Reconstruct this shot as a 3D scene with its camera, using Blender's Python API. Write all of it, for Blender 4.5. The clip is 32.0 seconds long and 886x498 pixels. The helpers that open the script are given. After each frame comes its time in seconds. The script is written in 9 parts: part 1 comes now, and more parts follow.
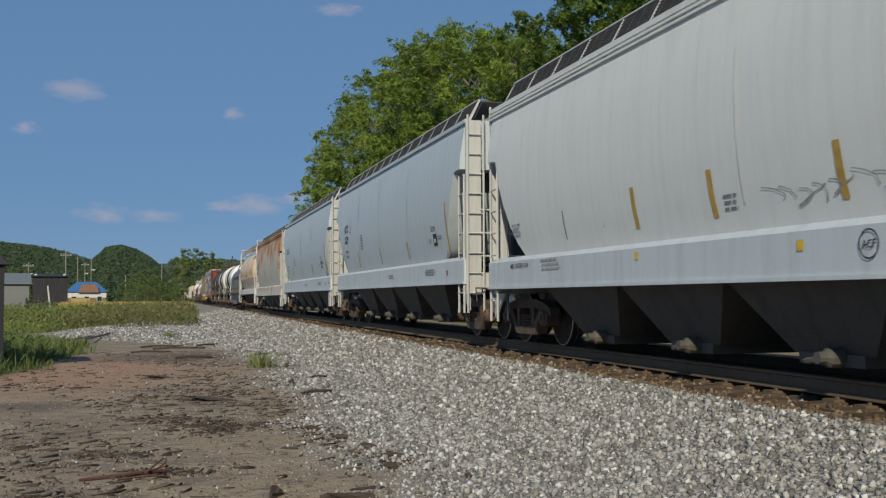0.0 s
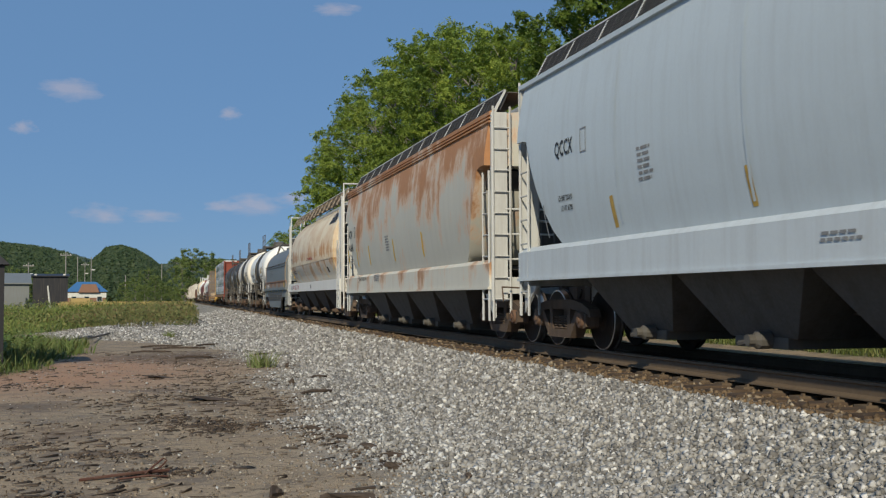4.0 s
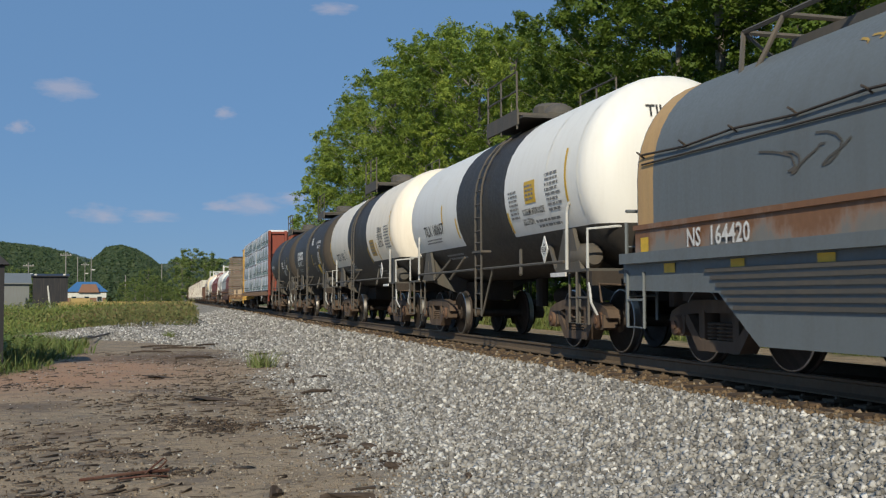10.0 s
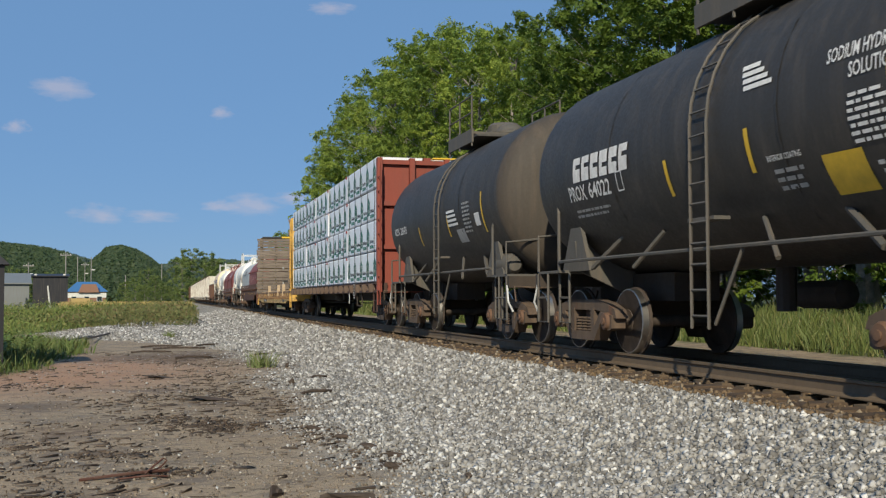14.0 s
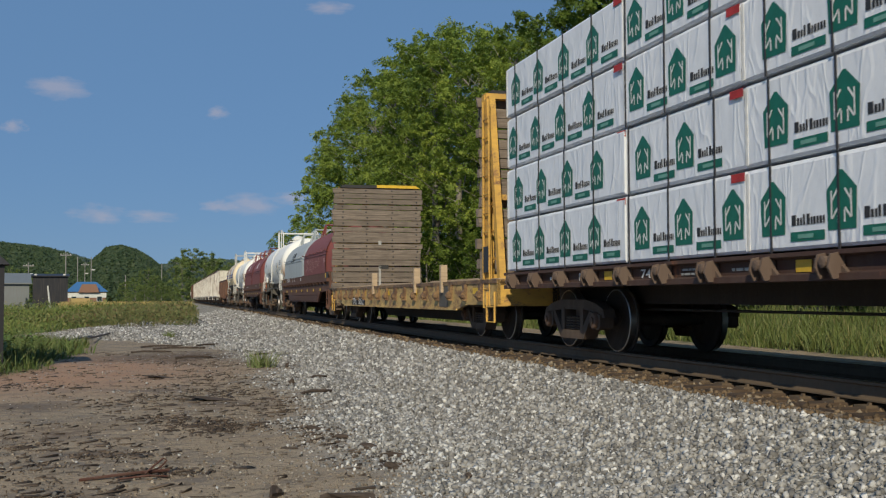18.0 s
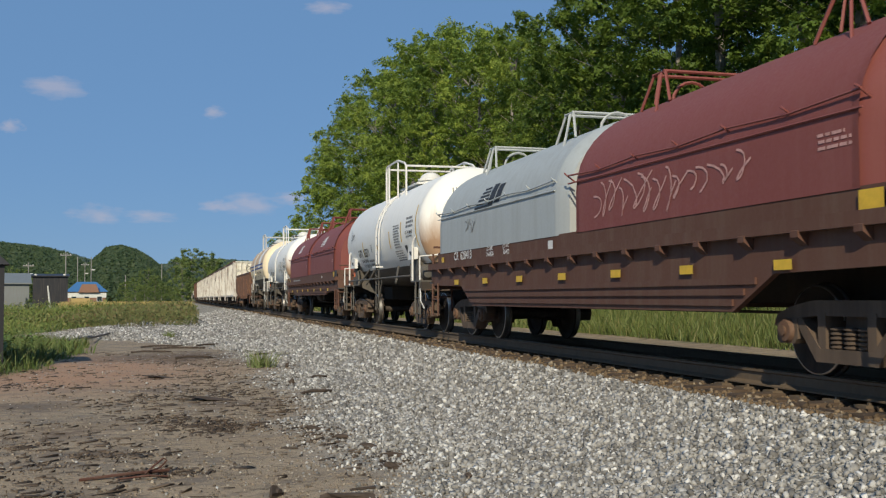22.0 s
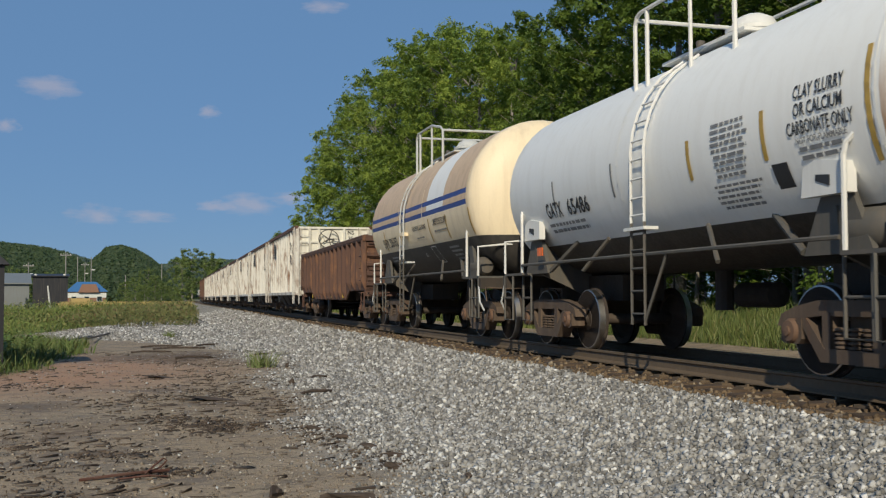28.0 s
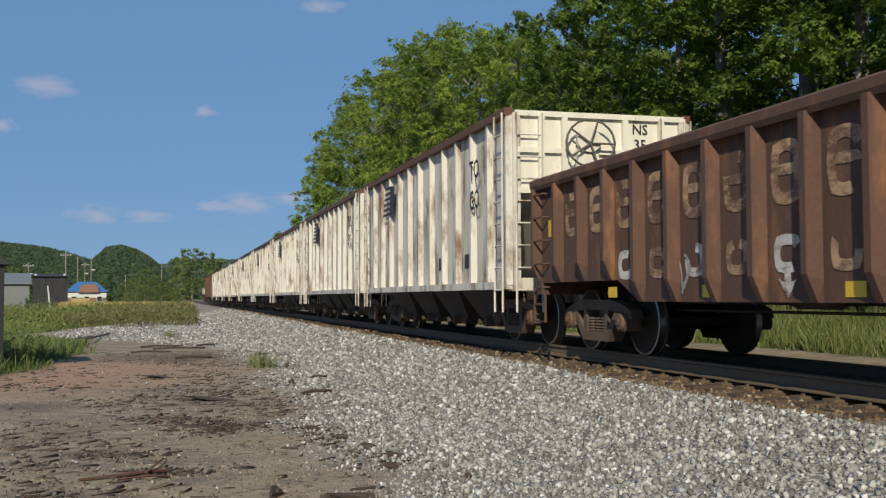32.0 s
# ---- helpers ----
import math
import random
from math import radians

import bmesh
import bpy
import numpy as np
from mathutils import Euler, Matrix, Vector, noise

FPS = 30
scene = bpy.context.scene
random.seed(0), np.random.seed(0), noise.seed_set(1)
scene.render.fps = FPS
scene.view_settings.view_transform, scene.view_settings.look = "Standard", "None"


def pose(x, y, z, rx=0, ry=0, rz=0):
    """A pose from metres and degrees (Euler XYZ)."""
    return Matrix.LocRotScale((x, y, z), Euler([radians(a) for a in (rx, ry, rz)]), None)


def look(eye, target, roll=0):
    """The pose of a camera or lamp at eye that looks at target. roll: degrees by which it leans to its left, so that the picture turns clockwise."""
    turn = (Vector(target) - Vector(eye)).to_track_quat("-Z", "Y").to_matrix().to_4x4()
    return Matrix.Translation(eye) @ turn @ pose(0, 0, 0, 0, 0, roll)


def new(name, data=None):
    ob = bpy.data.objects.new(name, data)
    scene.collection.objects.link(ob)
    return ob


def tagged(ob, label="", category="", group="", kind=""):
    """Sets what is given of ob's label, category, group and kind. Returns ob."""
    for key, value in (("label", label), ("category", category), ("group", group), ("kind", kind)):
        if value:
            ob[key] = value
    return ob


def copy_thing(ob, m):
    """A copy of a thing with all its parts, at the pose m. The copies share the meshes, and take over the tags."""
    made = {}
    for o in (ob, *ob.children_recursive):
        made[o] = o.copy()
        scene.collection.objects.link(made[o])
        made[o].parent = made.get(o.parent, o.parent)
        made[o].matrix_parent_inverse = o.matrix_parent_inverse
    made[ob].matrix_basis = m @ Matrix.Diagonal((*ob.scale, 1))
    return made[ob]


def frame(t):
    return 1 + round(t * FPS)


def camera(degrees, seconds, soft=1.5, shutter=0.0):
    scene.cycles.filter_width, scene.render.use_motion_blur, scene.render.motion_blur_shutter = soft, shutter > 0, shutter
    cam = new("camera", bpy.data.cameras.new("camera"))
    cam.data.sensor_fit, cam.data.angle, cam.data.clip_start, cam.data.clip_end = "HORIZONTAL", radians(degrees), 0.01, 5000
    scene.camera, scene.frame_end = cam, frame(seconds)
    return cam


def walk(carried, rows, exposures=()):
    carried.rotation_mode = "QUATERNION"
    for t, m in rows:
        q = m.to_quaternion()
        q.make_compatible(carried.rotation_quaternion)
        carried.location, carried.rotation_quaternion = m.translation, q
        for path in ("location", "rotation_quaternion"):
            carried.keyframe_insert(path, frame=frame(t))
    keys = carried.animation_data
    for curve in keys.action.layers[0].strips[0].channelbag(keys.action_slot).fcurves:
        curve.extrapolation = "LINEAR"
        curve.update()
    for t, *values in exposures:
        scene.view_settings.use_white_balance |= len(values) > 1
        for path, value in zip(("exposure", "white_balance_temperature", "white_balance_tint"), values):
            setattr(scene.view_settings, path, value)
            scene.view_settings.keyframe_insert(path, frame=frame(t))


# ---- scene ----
# ---- camera: on a tripod beside the track, level with the car floors ----
EYE = 0.80                      # height over the rail head, which is z = 0
cam = camera(46.73, 32.0, soft=1.2, shutter=0.08)
CAM = pose(0, 0, EYE, 92.70, 0, -16.23) @ pose(0, 0, 0, 0, 0, -0.19)
# exposure: a little darker while pale cars pass, brighter with dark ones
EXPOSURE = [(0, -0.24), (1, -0.16), (2, -0.1), (3, -0.08), (6, -0.13), (7, -0.11), (8, -0.08), (9, -0.05), (10, -0.04), (11, 0), (12, 0.02), (13, 0.15), (14, 0.15), (17, -0.17), (18, -0.2), (19, 0.0), (20, 0.08), (21, 0.12), (22, 0.02), (23, -0.12), (24, -0.14), (25, -0.05), (28, -0.14), (29, -0.08), (30, 0.02), (31, 0.1), (32, 0.02)]
walk(cam, [(0, CAM), (32, CAM)], exposures=[(t, e, 5800, 9) for t, e in EXPOSURE])

# ---- daylight: a clear late-afternoon sky, the sun behind the camera ----
SUN = Vector((-0.34, -0.78, 0.50)).normalized()
world = bpy.data.worlds.new("sky")
scene.world = world
world.use_nodes = True
wn = world.node_tree
sky = wn.nodes.new("ShaderNodeTexSky")
sky.sky_type, sky.sun_disc = "NISHITA", False
sky.sun_elevation = math.asin(SUN.z)
sky.sun_rotation = math.atan2(SUN.x, SUN.y)
sky.air_density, sky.dust_density, sky.ozone_density = 0.85, 0.10, 3.2
# summer haze: scattered light evens the sky out towards the horizon
haze = wn.nodes.new("ShaderNodeMix")
haze.data_type = "RGBA"
haze.inputs[0].default_value = 0.78
haze.inputs[7].default_value = (2.52, 4.40, 7.10, 1)
wn.links.new(sky.outputs[0], haze.inputs[6])
wn.links.new(haze.outputs[2], wn.nodes["Background"].inputs[0])
wn.nodes["Background"].inputs[1].default_value = 0.066
sun_data = bpy.data.lights.new("sun", "SUN")
sun_data.energy, sun_data.angle, sun_data.color = 4.3, radians(0.53), (1.0, 0.83, 0.565)
sun = new("sun", sun_data)
sun.matrix_world = look((0, 0, 60), tuple(Vector((0, 0, 60)) - SUN))


# ---- the track's line and the train's progress ----
TX, BEND, BL = 7.255, 0.0224, 12.87


def line(s):
    """Centre of the track s metres ahead of the camera: x, y and the turn of its tangent."""
    e = math.exp(-max(s, 0) / BL)
    return TX + BEND * (max(s, 0) - BL * (1 - e)), s, BEND * (1 - e)


def gone(t):
    """Metres that the train has rolled since 16 s."""
    u = t - 16
    return 7.6854 * u - 0.05418 * u * u / 2 + 0.002293 * u ** 3 / 6


# ---- materials ----
def nodes_of(name):
    m = bpy.data.materials.new(name)
    m.use_nodes = True
    nt = m.node_tree
    return m, nt, nt.nodes["Principled BSDF"]


def node(nt, kind, links=(), **values):
    n = nt.nodes.new("ShaderNode" + kind)
    for k, v in values.items():
        if k.startswith("i_"):
            n.inputs[k[2:].replace("_", " ")].default_value = v
        elif k == "op":
            n.operation = v
        elif k == "blend":
            n.blend_type = v
        elif k == "mode":
            n.data_type = v
    for name, sock in links:
        nt.links.new(sock, n.inputs[name])
    return n


def coords(nt, scale, random=False):
    tc = node(nt, "TexCoord")
    mp = node(nt, "Mapping", [("Vector", tc.outputs["Object"])])
    mp.inputs["Scale"].default_value = scale
    if random:
        oi = node(nt, "ObjectInfo")
        mul = node(nt, "Math", [(0, oi.outputs["Random"])], op="MULTIPLY")
        mul.inputs[1].default_value = 37.0
        nt.links.new(mul.outputs[0], mp.inputs["Location"])
    return mp.outputs[0]


def noise_of(nt, scale, size, detail=5.0, rough=0.6, random=False):
    n = node(nt, "TexNoise", [("Vector", coords(nt, scale, random))], i_Scale=size, i_Detail=detail, i_Roughness=rough)
    return n.outputs["Fac"]


def ramp(nt, fac, a, b, lo=0.0, hi=1.0):
    n = node(nt, "MapRange", [("Value", fac)])
    n.inputs["From Min"].default_value, n.inputs["From Max"].default_value = a, b
    n.inputs["To Min"].default_value, n.inputs["To Max"].default_value = lo, hi
    return n.outputs[0]


def mix(nt, fac, a, b, blend="MIX"):
    n = nt.nodes.new("ShaderNodeMix")
    n.data_type, n.blend_type = "RGBA", blend
    for sock, v in ((n.inputs[0], fac), (n.inputs[6], a), (n.inputs[7], b)):
        if isinstance(v, (tuple, list)):
            sock.default_value = (*v, 1)[:4]
        elif isinstance(v, float):
            sock.default_value = v
        else:
            nt.links.new(v, sock)
    return n.outputs[2]


def bump(nt, bsdf, height, strength=0.3, dist=0.01):
    b = node(nt, "Bump", [("Height", height)], i_Strength=strength, i_Distance=dist)
    nt.links.new(b.outputs[0], bsdf.inputs["Normal"])


def paint(name, base, dirt=(0.16, 0.12, 0.09), grime=0.35, rust=(0.30, 0.11, 0.04), rusty=0.0, rough=0.5,
          metal=0.0, random=False, relief=0.06):
    """Weathered rail-car paint: blotches, upright streaks, specks of rust."""
    m, nt, bs = nodes_of(name)
    big = ramp(nt, noise_of(nt, (0.5, 0.5, 0.5), 1.3, 4, 0.6, random), 0.35, 0.7)
    streak = ramp(nt, noise_of(nt, (3.2, 3.2, 0.22), 1.6, 6, 0.62, random), 0.46, 0.72)
    fine = ramp(nt, noise_of(nt, (1, 1, 1), 24, 3, 0.6, random), 0.3, 0.75)
    col = mix(nt, ramp(nt, big, 0, 1, 0, grime * 0.35), base, tuple(0.55 * a + 0.45 * b for a, b in zip(base, dirt)))
    col = mix(nt, ramp(nt, streak, 0, 1, 0, grime), col, dirt)
    col = mix(nt, ramp(nt, fine, 0, 1, 0, grime * 0.22), col, dirt)
    if rusty > 0:
        spots = noise_of(nt, (1.5, 1.5, 0.5), 1.5, 9, 0.68, random)
        col = mix(nt, ramp(nt, spots, 0.66 - 0.22 * rusty, 0.74 - 0.12 * rusty), col, rust)
    nt.links.new(col, bs.inputs["Base Color"])
    nt.links.new(ramp(nt, fine, 0, 1, rough - 0.06, rough + 0.14), bs.inputs["Roughness"])
    bs.inputs["Metallic"].default_value = metal
    bump(nt, bs, noise_of(nt, (1, 1, 1), 7.0, 7, 0.6), relief * 3, 0.012)
    return m


def plain(name, base, rough=0.5, metal=0.0, vary=0.25, size=9.0, random=False):
    m, nt, bs = nodes_of(name)
    n = noise_of(nt, (1, 1, 1), size, 5, 0.6, random)
    col = mix(nt, ramp(nt, n, 0.3, 0.7), tuple(c * (1 - vary) for c in base), tuple(min(1, c * (1 + vary)) for c in base))
    nt.links.new(col, bs.inputs["Base Color"])
    bs.inputs["Roughness"].default_value, bs.inputs["Metallic"].default_value = rough, metal
    bump(nt, bs, noise_of(nt, (1, 1, 1), size * 4, 4), 0.15, 0.005)
    return m


def smudged(name, base, rust):
    """Cream paint with soft rust stains above and a row of short upright smears along the flank."""
    m, nt, bs = nodes_of(name)
    sep = node(nt, "SeparateXYZ", [(0, coords(nt, (1, 1, 1)))])
    low = ramp(nt, sep.outputs[2], 3.05, 2.55)
    foot = ramp(nt, sep.outputs[2], 2.22, 2.42)
    band = node(nt, "Math", [(0, low), (1, foot)], op="MULTIPLY").outputs[0]
    wide = noise_of(nt, (0.55, 0.55, 0.8), 1.5, 6, 0.62)
    smear = noise_of(nt, (0.3, 1.5, 0.40), 1.5, 4, 0.5)
    fine = noise_of(nt, (3, 3, 0.5), 2.4, 6, 0.65)
    speck = noise_of(nt, (1, 1, 1), 9.0, 6, 0.7)
    col = mix(nt, ramp(nt, fine, 0.35, 0.7, 0, 0.22), base, tuple(c * 0.74 for c in base))
    col = mix(nt, ramp(nt, wide, 0.44, 0.62, 0, 0.70), col, tuple(0.45 * a + 0.55 * b for a, b in zip(base, rust)))
    add = node(nt, "Math", [(0, smear), (1, ramp(nt, band, 0, 1, -0.12, 0.10))], op="ADD").outputs[0]
    add = node(nt, "Math", [(0, add), (1, ramp(nt, speck, 0.3, 0.7, -0.035, 0.035))], op="ADD").outputs[0]
    col = mix(nt, ramp(nt, add, 0.52, 0.66, 0, 0.85), col, rust)
    nt.links.new(col, bs.inputs["Base Color"])
    bs.inputs["Roughness"].default_value = 0.6
    bump(nt, bs, noise_of(nt, (1, 1, 1), 5.0, 6, 0.6), 0.15, 0.012)
    return m


def rust_run(name, base, rust, z0, z1):
    """Grey paint under ragged clouds of rust that thin out downwards into drips."""
    m, nt, bs = nodes_of(name)
    sep = node(nt, "SeparateXYZ", [(0, coords(nt, (1, 1, 1)))])
    up = ramp(nt, sep.outputs[2], z0, z1, -0.16, 0.22)
    cloud = noise_of(nt, (0.55, 0.55, 0.62), 1.25, 3, 0.5)
    drip = noise_of(nt, (2.6, 2.6, 0.55), 1.6, 7, 0.68)
    speck = noise_of(nt, (1, 1, 0.6), 13.0, 6, 0.72)
    add = node(nt, "Math", [(0, cloud), (1, up)], op="ADD").outputs[0]
    add = node(nt, "Math", [(0, add), (1, ramp(nt, drip, 0.25, 0.75, -0.13, 0.13))], op="ADD").outputs[0]
    add = node(nt, "Math", [(0, add), (1, ramp(nt, speck, 0.3, 0.7, -0.05, 0.05))], op="ADD").outputs[0]
    pale = tuple(min(1.0, 0.5 * a + 0.75 * b) for a, b in zip(base, rust))
    col = mix(nt, ramp(nt, noise_of(nt, (3.2, 3.2, 0.22), 1.6, 6, 0.62), 0.45, 0.75, 0, 0.30), base, tuple(c * 0.72 for c in base))
    col = mix(nt, ramp(nt, noise_of(nt, (0.5, 0.5, 0.5), 1.1, 4), 0.4, 0.7, 0, 0.25), col, tuple(min(1, c * 1.18) for c in base))
    col = mix(nt, ramp(nt, add, 0.47, 0.58, 0, 0.75), col, pale)
    col = mix(nt, ramp(nt, add, 0.55, 0.68, 0, 0.90), col, mix(nt, speck, rust, tuple(c * 0.55 for c in rust)))
    nt.links.new(col, bs.inputs["Base Color"])
    bs.inputs["Roughness"].default_value = 0.65
    bump(nt, bs, noise_of(nt, (1, 1, 1), 7.0, 7, 0.6), 0.2, 0.012)
    return m


def worn(name, base, under, share_):
    """Paint flaked off down to what lies under it; share_ is how much is gone."""
    m, nt, bs = nodes_of(name)
    flake = noise_of(nt, (1, 0.75, 1.5), 3.2, 10, 0.78)
    wash = noise_of(nt, (0.6, 0.35, 2.2), 2.4, 6, 0.6)
    col = mix(nt, ramp(nt, wash, 0.35, 0.68, 0, 0.75), base, tuple(0.45 * a + 0.75 * b for a, b in zip(base, under)))
    col = mix(nt, ramp(nt, flake, 0.60 - 0.30 * share_, 0.72 - 0.30 * share_), col, mix(nt, wash, under, tuple(min(1, c * 1.9) for c in under)))
    nt.links.new(col, bs.inputs["Base Color"])
    bs.inputs["Roughness"].default_value = 0.75
    bump(nt, bs, flake, 0.3, 0.008)
    return m


def splashed(name, base, stain):
    """White paint with brown product spilt over the lower part."""
    m, nt, bs = nodes_of(name)
    sep = node(nt, "SeparateXYZ", [(0, coords(nt, (1, 1, 1)))])
    low = ramp(nt, sep.outputs[2], 3.15, 1.85)
    run = noise_of(nt, (2.2, 2.2, 0.5), 1.4, 7, 0.62)
    add = node(nt, "Math", [(0, low), (1, run)], op="ADD")
    col = mix(nt, ramp(nt, add.outputs[0], 0.72, 1.30, 0, 0.88), base, stain)
    nt.links.new(col, bs.inputs["Base Color"])
    bs.inputs["Roughness"].default_value = 0.5
    return m


M = {}
M["hop_white"] = paint("hopper_white_paint", (0.73, 0.755, 0.745), grime=0.10, rough=0.55)
M["hop_grey"] = paint("hopper_pale_grey_paint", (0.53, 0.60, 0.645), grime=0.12, rough=0.45)
M["hop_rust"] = rust_run("hopper_grey_rusting_paint", (0.52, 0.515, 0.455), (0.50, 0.230, 0.080), 1.7, 4.3)
M["sill_rust"] = rust_run("hopper_cream_rusting_sill", (0.60, 0.585, 0.51), (0.44, 0.22, 0.09), 0.6, 2.6)
M["hop_tan"] = smudged("hopper_cream_rusting_paint", (0.70, 0.62, 0.47), (0.46, 0.235, 0.095))
M["hop_sill"] = paint("hopper_sill_white_paint", (0.56, 0.615, 0.65), grime=0.18, rough=0.5)
M["white"] = paint("white_paint", (0.74, 0.73, 0.69), grime=0.14, rough=0.5)
M["post_white"] = paint("end_post_pale_paint", (0.55, 0.565, 0.555), grime=0.35, rough=0.55)
# grimy chute grey, darkened: the shade under the car is in the colour
M["chute"] = paint("chute_shaded_grey_paint", (0.075, 0.072, 0.066), grime=0.7, dirt=(0.042, 0.034, 0.028), rough=0.75)
# dirty end sheets, painted dark for the shade between coupled cars
M["end_dark"] = paint("end_sheet_shaded_dirty_grey", (0.085, 0.082, 0.078), grime=0.5, dirt=(0.05, 0.045, 0.04), rough=0.8)
M["hop_low"] = rust_run("hopper_lower_grey_paint", (0.47, 0.455, 0.41), (0.42, 0.24, 0.11), 0.9, 3.0)
M["lower_grey"] = paint("lower_grey_paint", (0.30, 0.30, 0.29), grime=0.35, rough=0.6)
M["grating"] = plain("galvanised_grating", (0.09, 0.085, 0.08), 0.7, 0.3)
M["walk_brown"] = paint("walkway_grey_brown", (0.30, 0.25, 0.195), grime=0.4, rough=0.8)
M["under"] = paint("grimy_underframe", (0.040, 0.032, 0.026), grime=0.5, dirt=(0.075, 0.055, 0.04), rough=0.85)
M["frame_grey"] = paint("frame_dark_grey", (0.085, 0.082, 0.074), grime=0.6, dirt=(0.15, 0.12, 0.09), rough=0.7)
M["truck"] = paint("rusty_cast_steel", (0.080, 0.056, 0.040), grime=0.6, dirt=(0.175, 0.125, 0.085), rusty=0.25, rust=(0.13, 0.062, 0.034), rough=0.85, random=True)
M["wheel"] = paint("wheel_plate_steel", (0.040, 0.030, 0.024), grime=0.4, rough=0.7, random=True)
M["tread"] = plain("polished_tread_steel", (0.52, 0.50, 0.48), 0.38, 1.0, 0.12)
M["cap"] = paint("bearing_cap_rust", (0.13, 0.07, 0.04), grime=0.4, rough=0.8, random=True)
M["black"] = paint("tank_black_paint", (0.030, 0.028, 0.026), grime=0.40, dirt=(0.105, 0.088, 0.07), rough=0.55)
M["dusty"] = paint("tank_end_dusty_black", (0.050, 0.042, 0.033), grime=0.6, dirt=(0.095, 0.073, 0.053), rough=0.7)
M["tank_white"] = paint("tank_white_paint", (0.84, 0.84, 0.81), grime=0.12, dirt=(0.42, 0.36, 0.28), rough=0.45)
M["tank_cream"] = paint("tank_cream_paint", (0.84, 0.71, 0.49), grime=0.25, dirt=(0.34, 0.25, 0.16), rough=0.5)
M["tank_ivory"] = paint("tank_ivory_paint", (0.86, 0.80, 0.69), grime=0.2, dirt=(0.40, 0.32, 0.22), rough=0.45)
M["tank_tan"] = paint("tank_tan_paint", (0.64, 0.47, 0.30), grime=0.45, dirt=(0.34, 0.24, 0.15), rough=0.5)
M["splash"] = splashed("tank_end_splashed_white", (0.84, 0.83, 0.78), (0.33, 0.175, 0.07))
M["blue"] = plain("stripe_blue", (0.03, 0.05, 0.22), 0.45)
M["coil_grey"] = paint("coil_hood_grey", (0.155, 0.175, 0.185), grime=0.3, dirt=(0.10, 0.095, 0.085), rough=0.5)
M["coil_rust"] = rust_run("coil_side_rust", (0.205, 0.20, 0.185), (0.27, 0.13, 0.058), 1.20, 1.62)
M["buff"] = paint("buff_band_paint", (0.56, 0.36, 0.15), grime=0.3, rough=0.55)
M["coil_red"] = paint("coil_hood_red", (0.205, 0.056, 0.045), grime=0.3, dirt=(0.25, 0.105, 0.085), rough=0.6)
M["coil_pale"] = paint("coil_hood_pale_grey", (0.42, 0.45, 0.45), grime=0.2, rough=0.5)
M["brown"] = paint("brown_frame_paint", (0.105, 0.045, 0.028), grime=0.5, dirt=(0.15, 0.10, 0.07), rough=0.75)
M["gon"] = paint("gondola_rusty_brown", (0.105, 0.054, 0.037), grime=0.65, dirt=(0.062, 0.038, 0.030), rusty=0.62, rust=(0.205, 0.098, 0.046), rough=0.8)
M["bay_white"] = paint("hopper_old_white_paint", (0.64, 0.625, 0.57), grime=0.42, dirt=(0.33, 0.25, 0.18), rusty=0.80, rust=(0.19, 0.105, 0.06), rough=0.7, random=True)
M["bay_end"] = paint("hopper_end_white_paint", (0.74, 0.72, 0.63), grime=0.22, dirt=(0.30, 0.22, 0.15), rusty=0.2, rust=(0.2, 0.11, 0.06), rough=0.65)
M["worn_sill"] = worn("worn_yellow_sill", (0.60, 0.42, 0.15), (0.15, 0.085, 0.045), 0.40)
M["pocket"] = worn("rusty_stake_pocket", (0.30, 0.19, 0.085), (0.075, 0.045, 0.03), 0.55)
M["lumber_brown"] = paint("lumber_car_dark_brown", (0.062, 0.030, 0.022), grime=0.5, dirt=(0.10, 0.07, 0.05), rusty=0.2, rough=0.75)
M["red_steel"] = paint("red_steel_paint", (0.24, 0.052, 0.032), grime=0.35, dirt=(0.12, 0.06, 0.045), rough=0.6)
M["yellow"] = worn("weathered_yellow_paint", (0.66, 0.40, 0.075), (0.15, 0.08, 0.045), 0.22)
M["mark_yellow"] = plain("yellow_marking", (0.68, 0.44, 0.03), 0.5, 0, 0.12)
M["stripe"] = plain("ochre_reflective_strip", (0.46, 0.30, 0.06), 0.5, 0, 0.2)
M["ink"] = plain("black_lettering", (0.028, 0.028, 0.03), 0.6, 0, 0.2)
M["ink_grey"] = plain("faded_grey_lettering", (0.22, 0.22, 0.22), 0.6, 0, 0.2)
M["ink_white"] = plain("white_lettering", (0.72, 0.71, 0.68), 0.6, 0, 0.15)
M["ink_faint"] = plain("faded_white_lettering", (0.34, 0.34, 0.33), 0.6, 0, 0.2)
M["ink_pink"] = plain("pale_pink_chalk", (0.52, 0.30, 0.27), 0.8, 0, 0.25)
M["ink_red"] = plain("red_lettering", (0.38, 0.03, 0.025), 0.6)
M["orange"] = plain("orange_reflector", (0.75, 0.16, 0.02), 0.4)


def wood(name, a, b, random=True):
    m, nt, bs = nodes_of(name)
    g = noise_of(nt, (1.2, 24, 24), 1.2, 6, 0.65, random)
    s = noise_of(nt, (1, 1, 1), 2.2, 5, 0.6, random)
    oi = node(nt, "ObjectInfo")
    col = mix(nt, ramp(nt, g, 0.3, 0.7), a, b)
    col = mix(nt, ramp(nt, s, 0.5, 0.75, 0, 0.5), col, tuple(c * 0.5 for c in a))
    col = mix(nt, ramp(nt, oi.outputs["Random"], 0, 1, 0, 0.55), col, tuple(c * 0.42 for c in b))
    nt.links.new(col, bs.inputs["Base Color"])
    bs.inputs["Roughness"].default_value = 0.85
    bump(nt, bs, g, 0.5, 0.01)
    return m


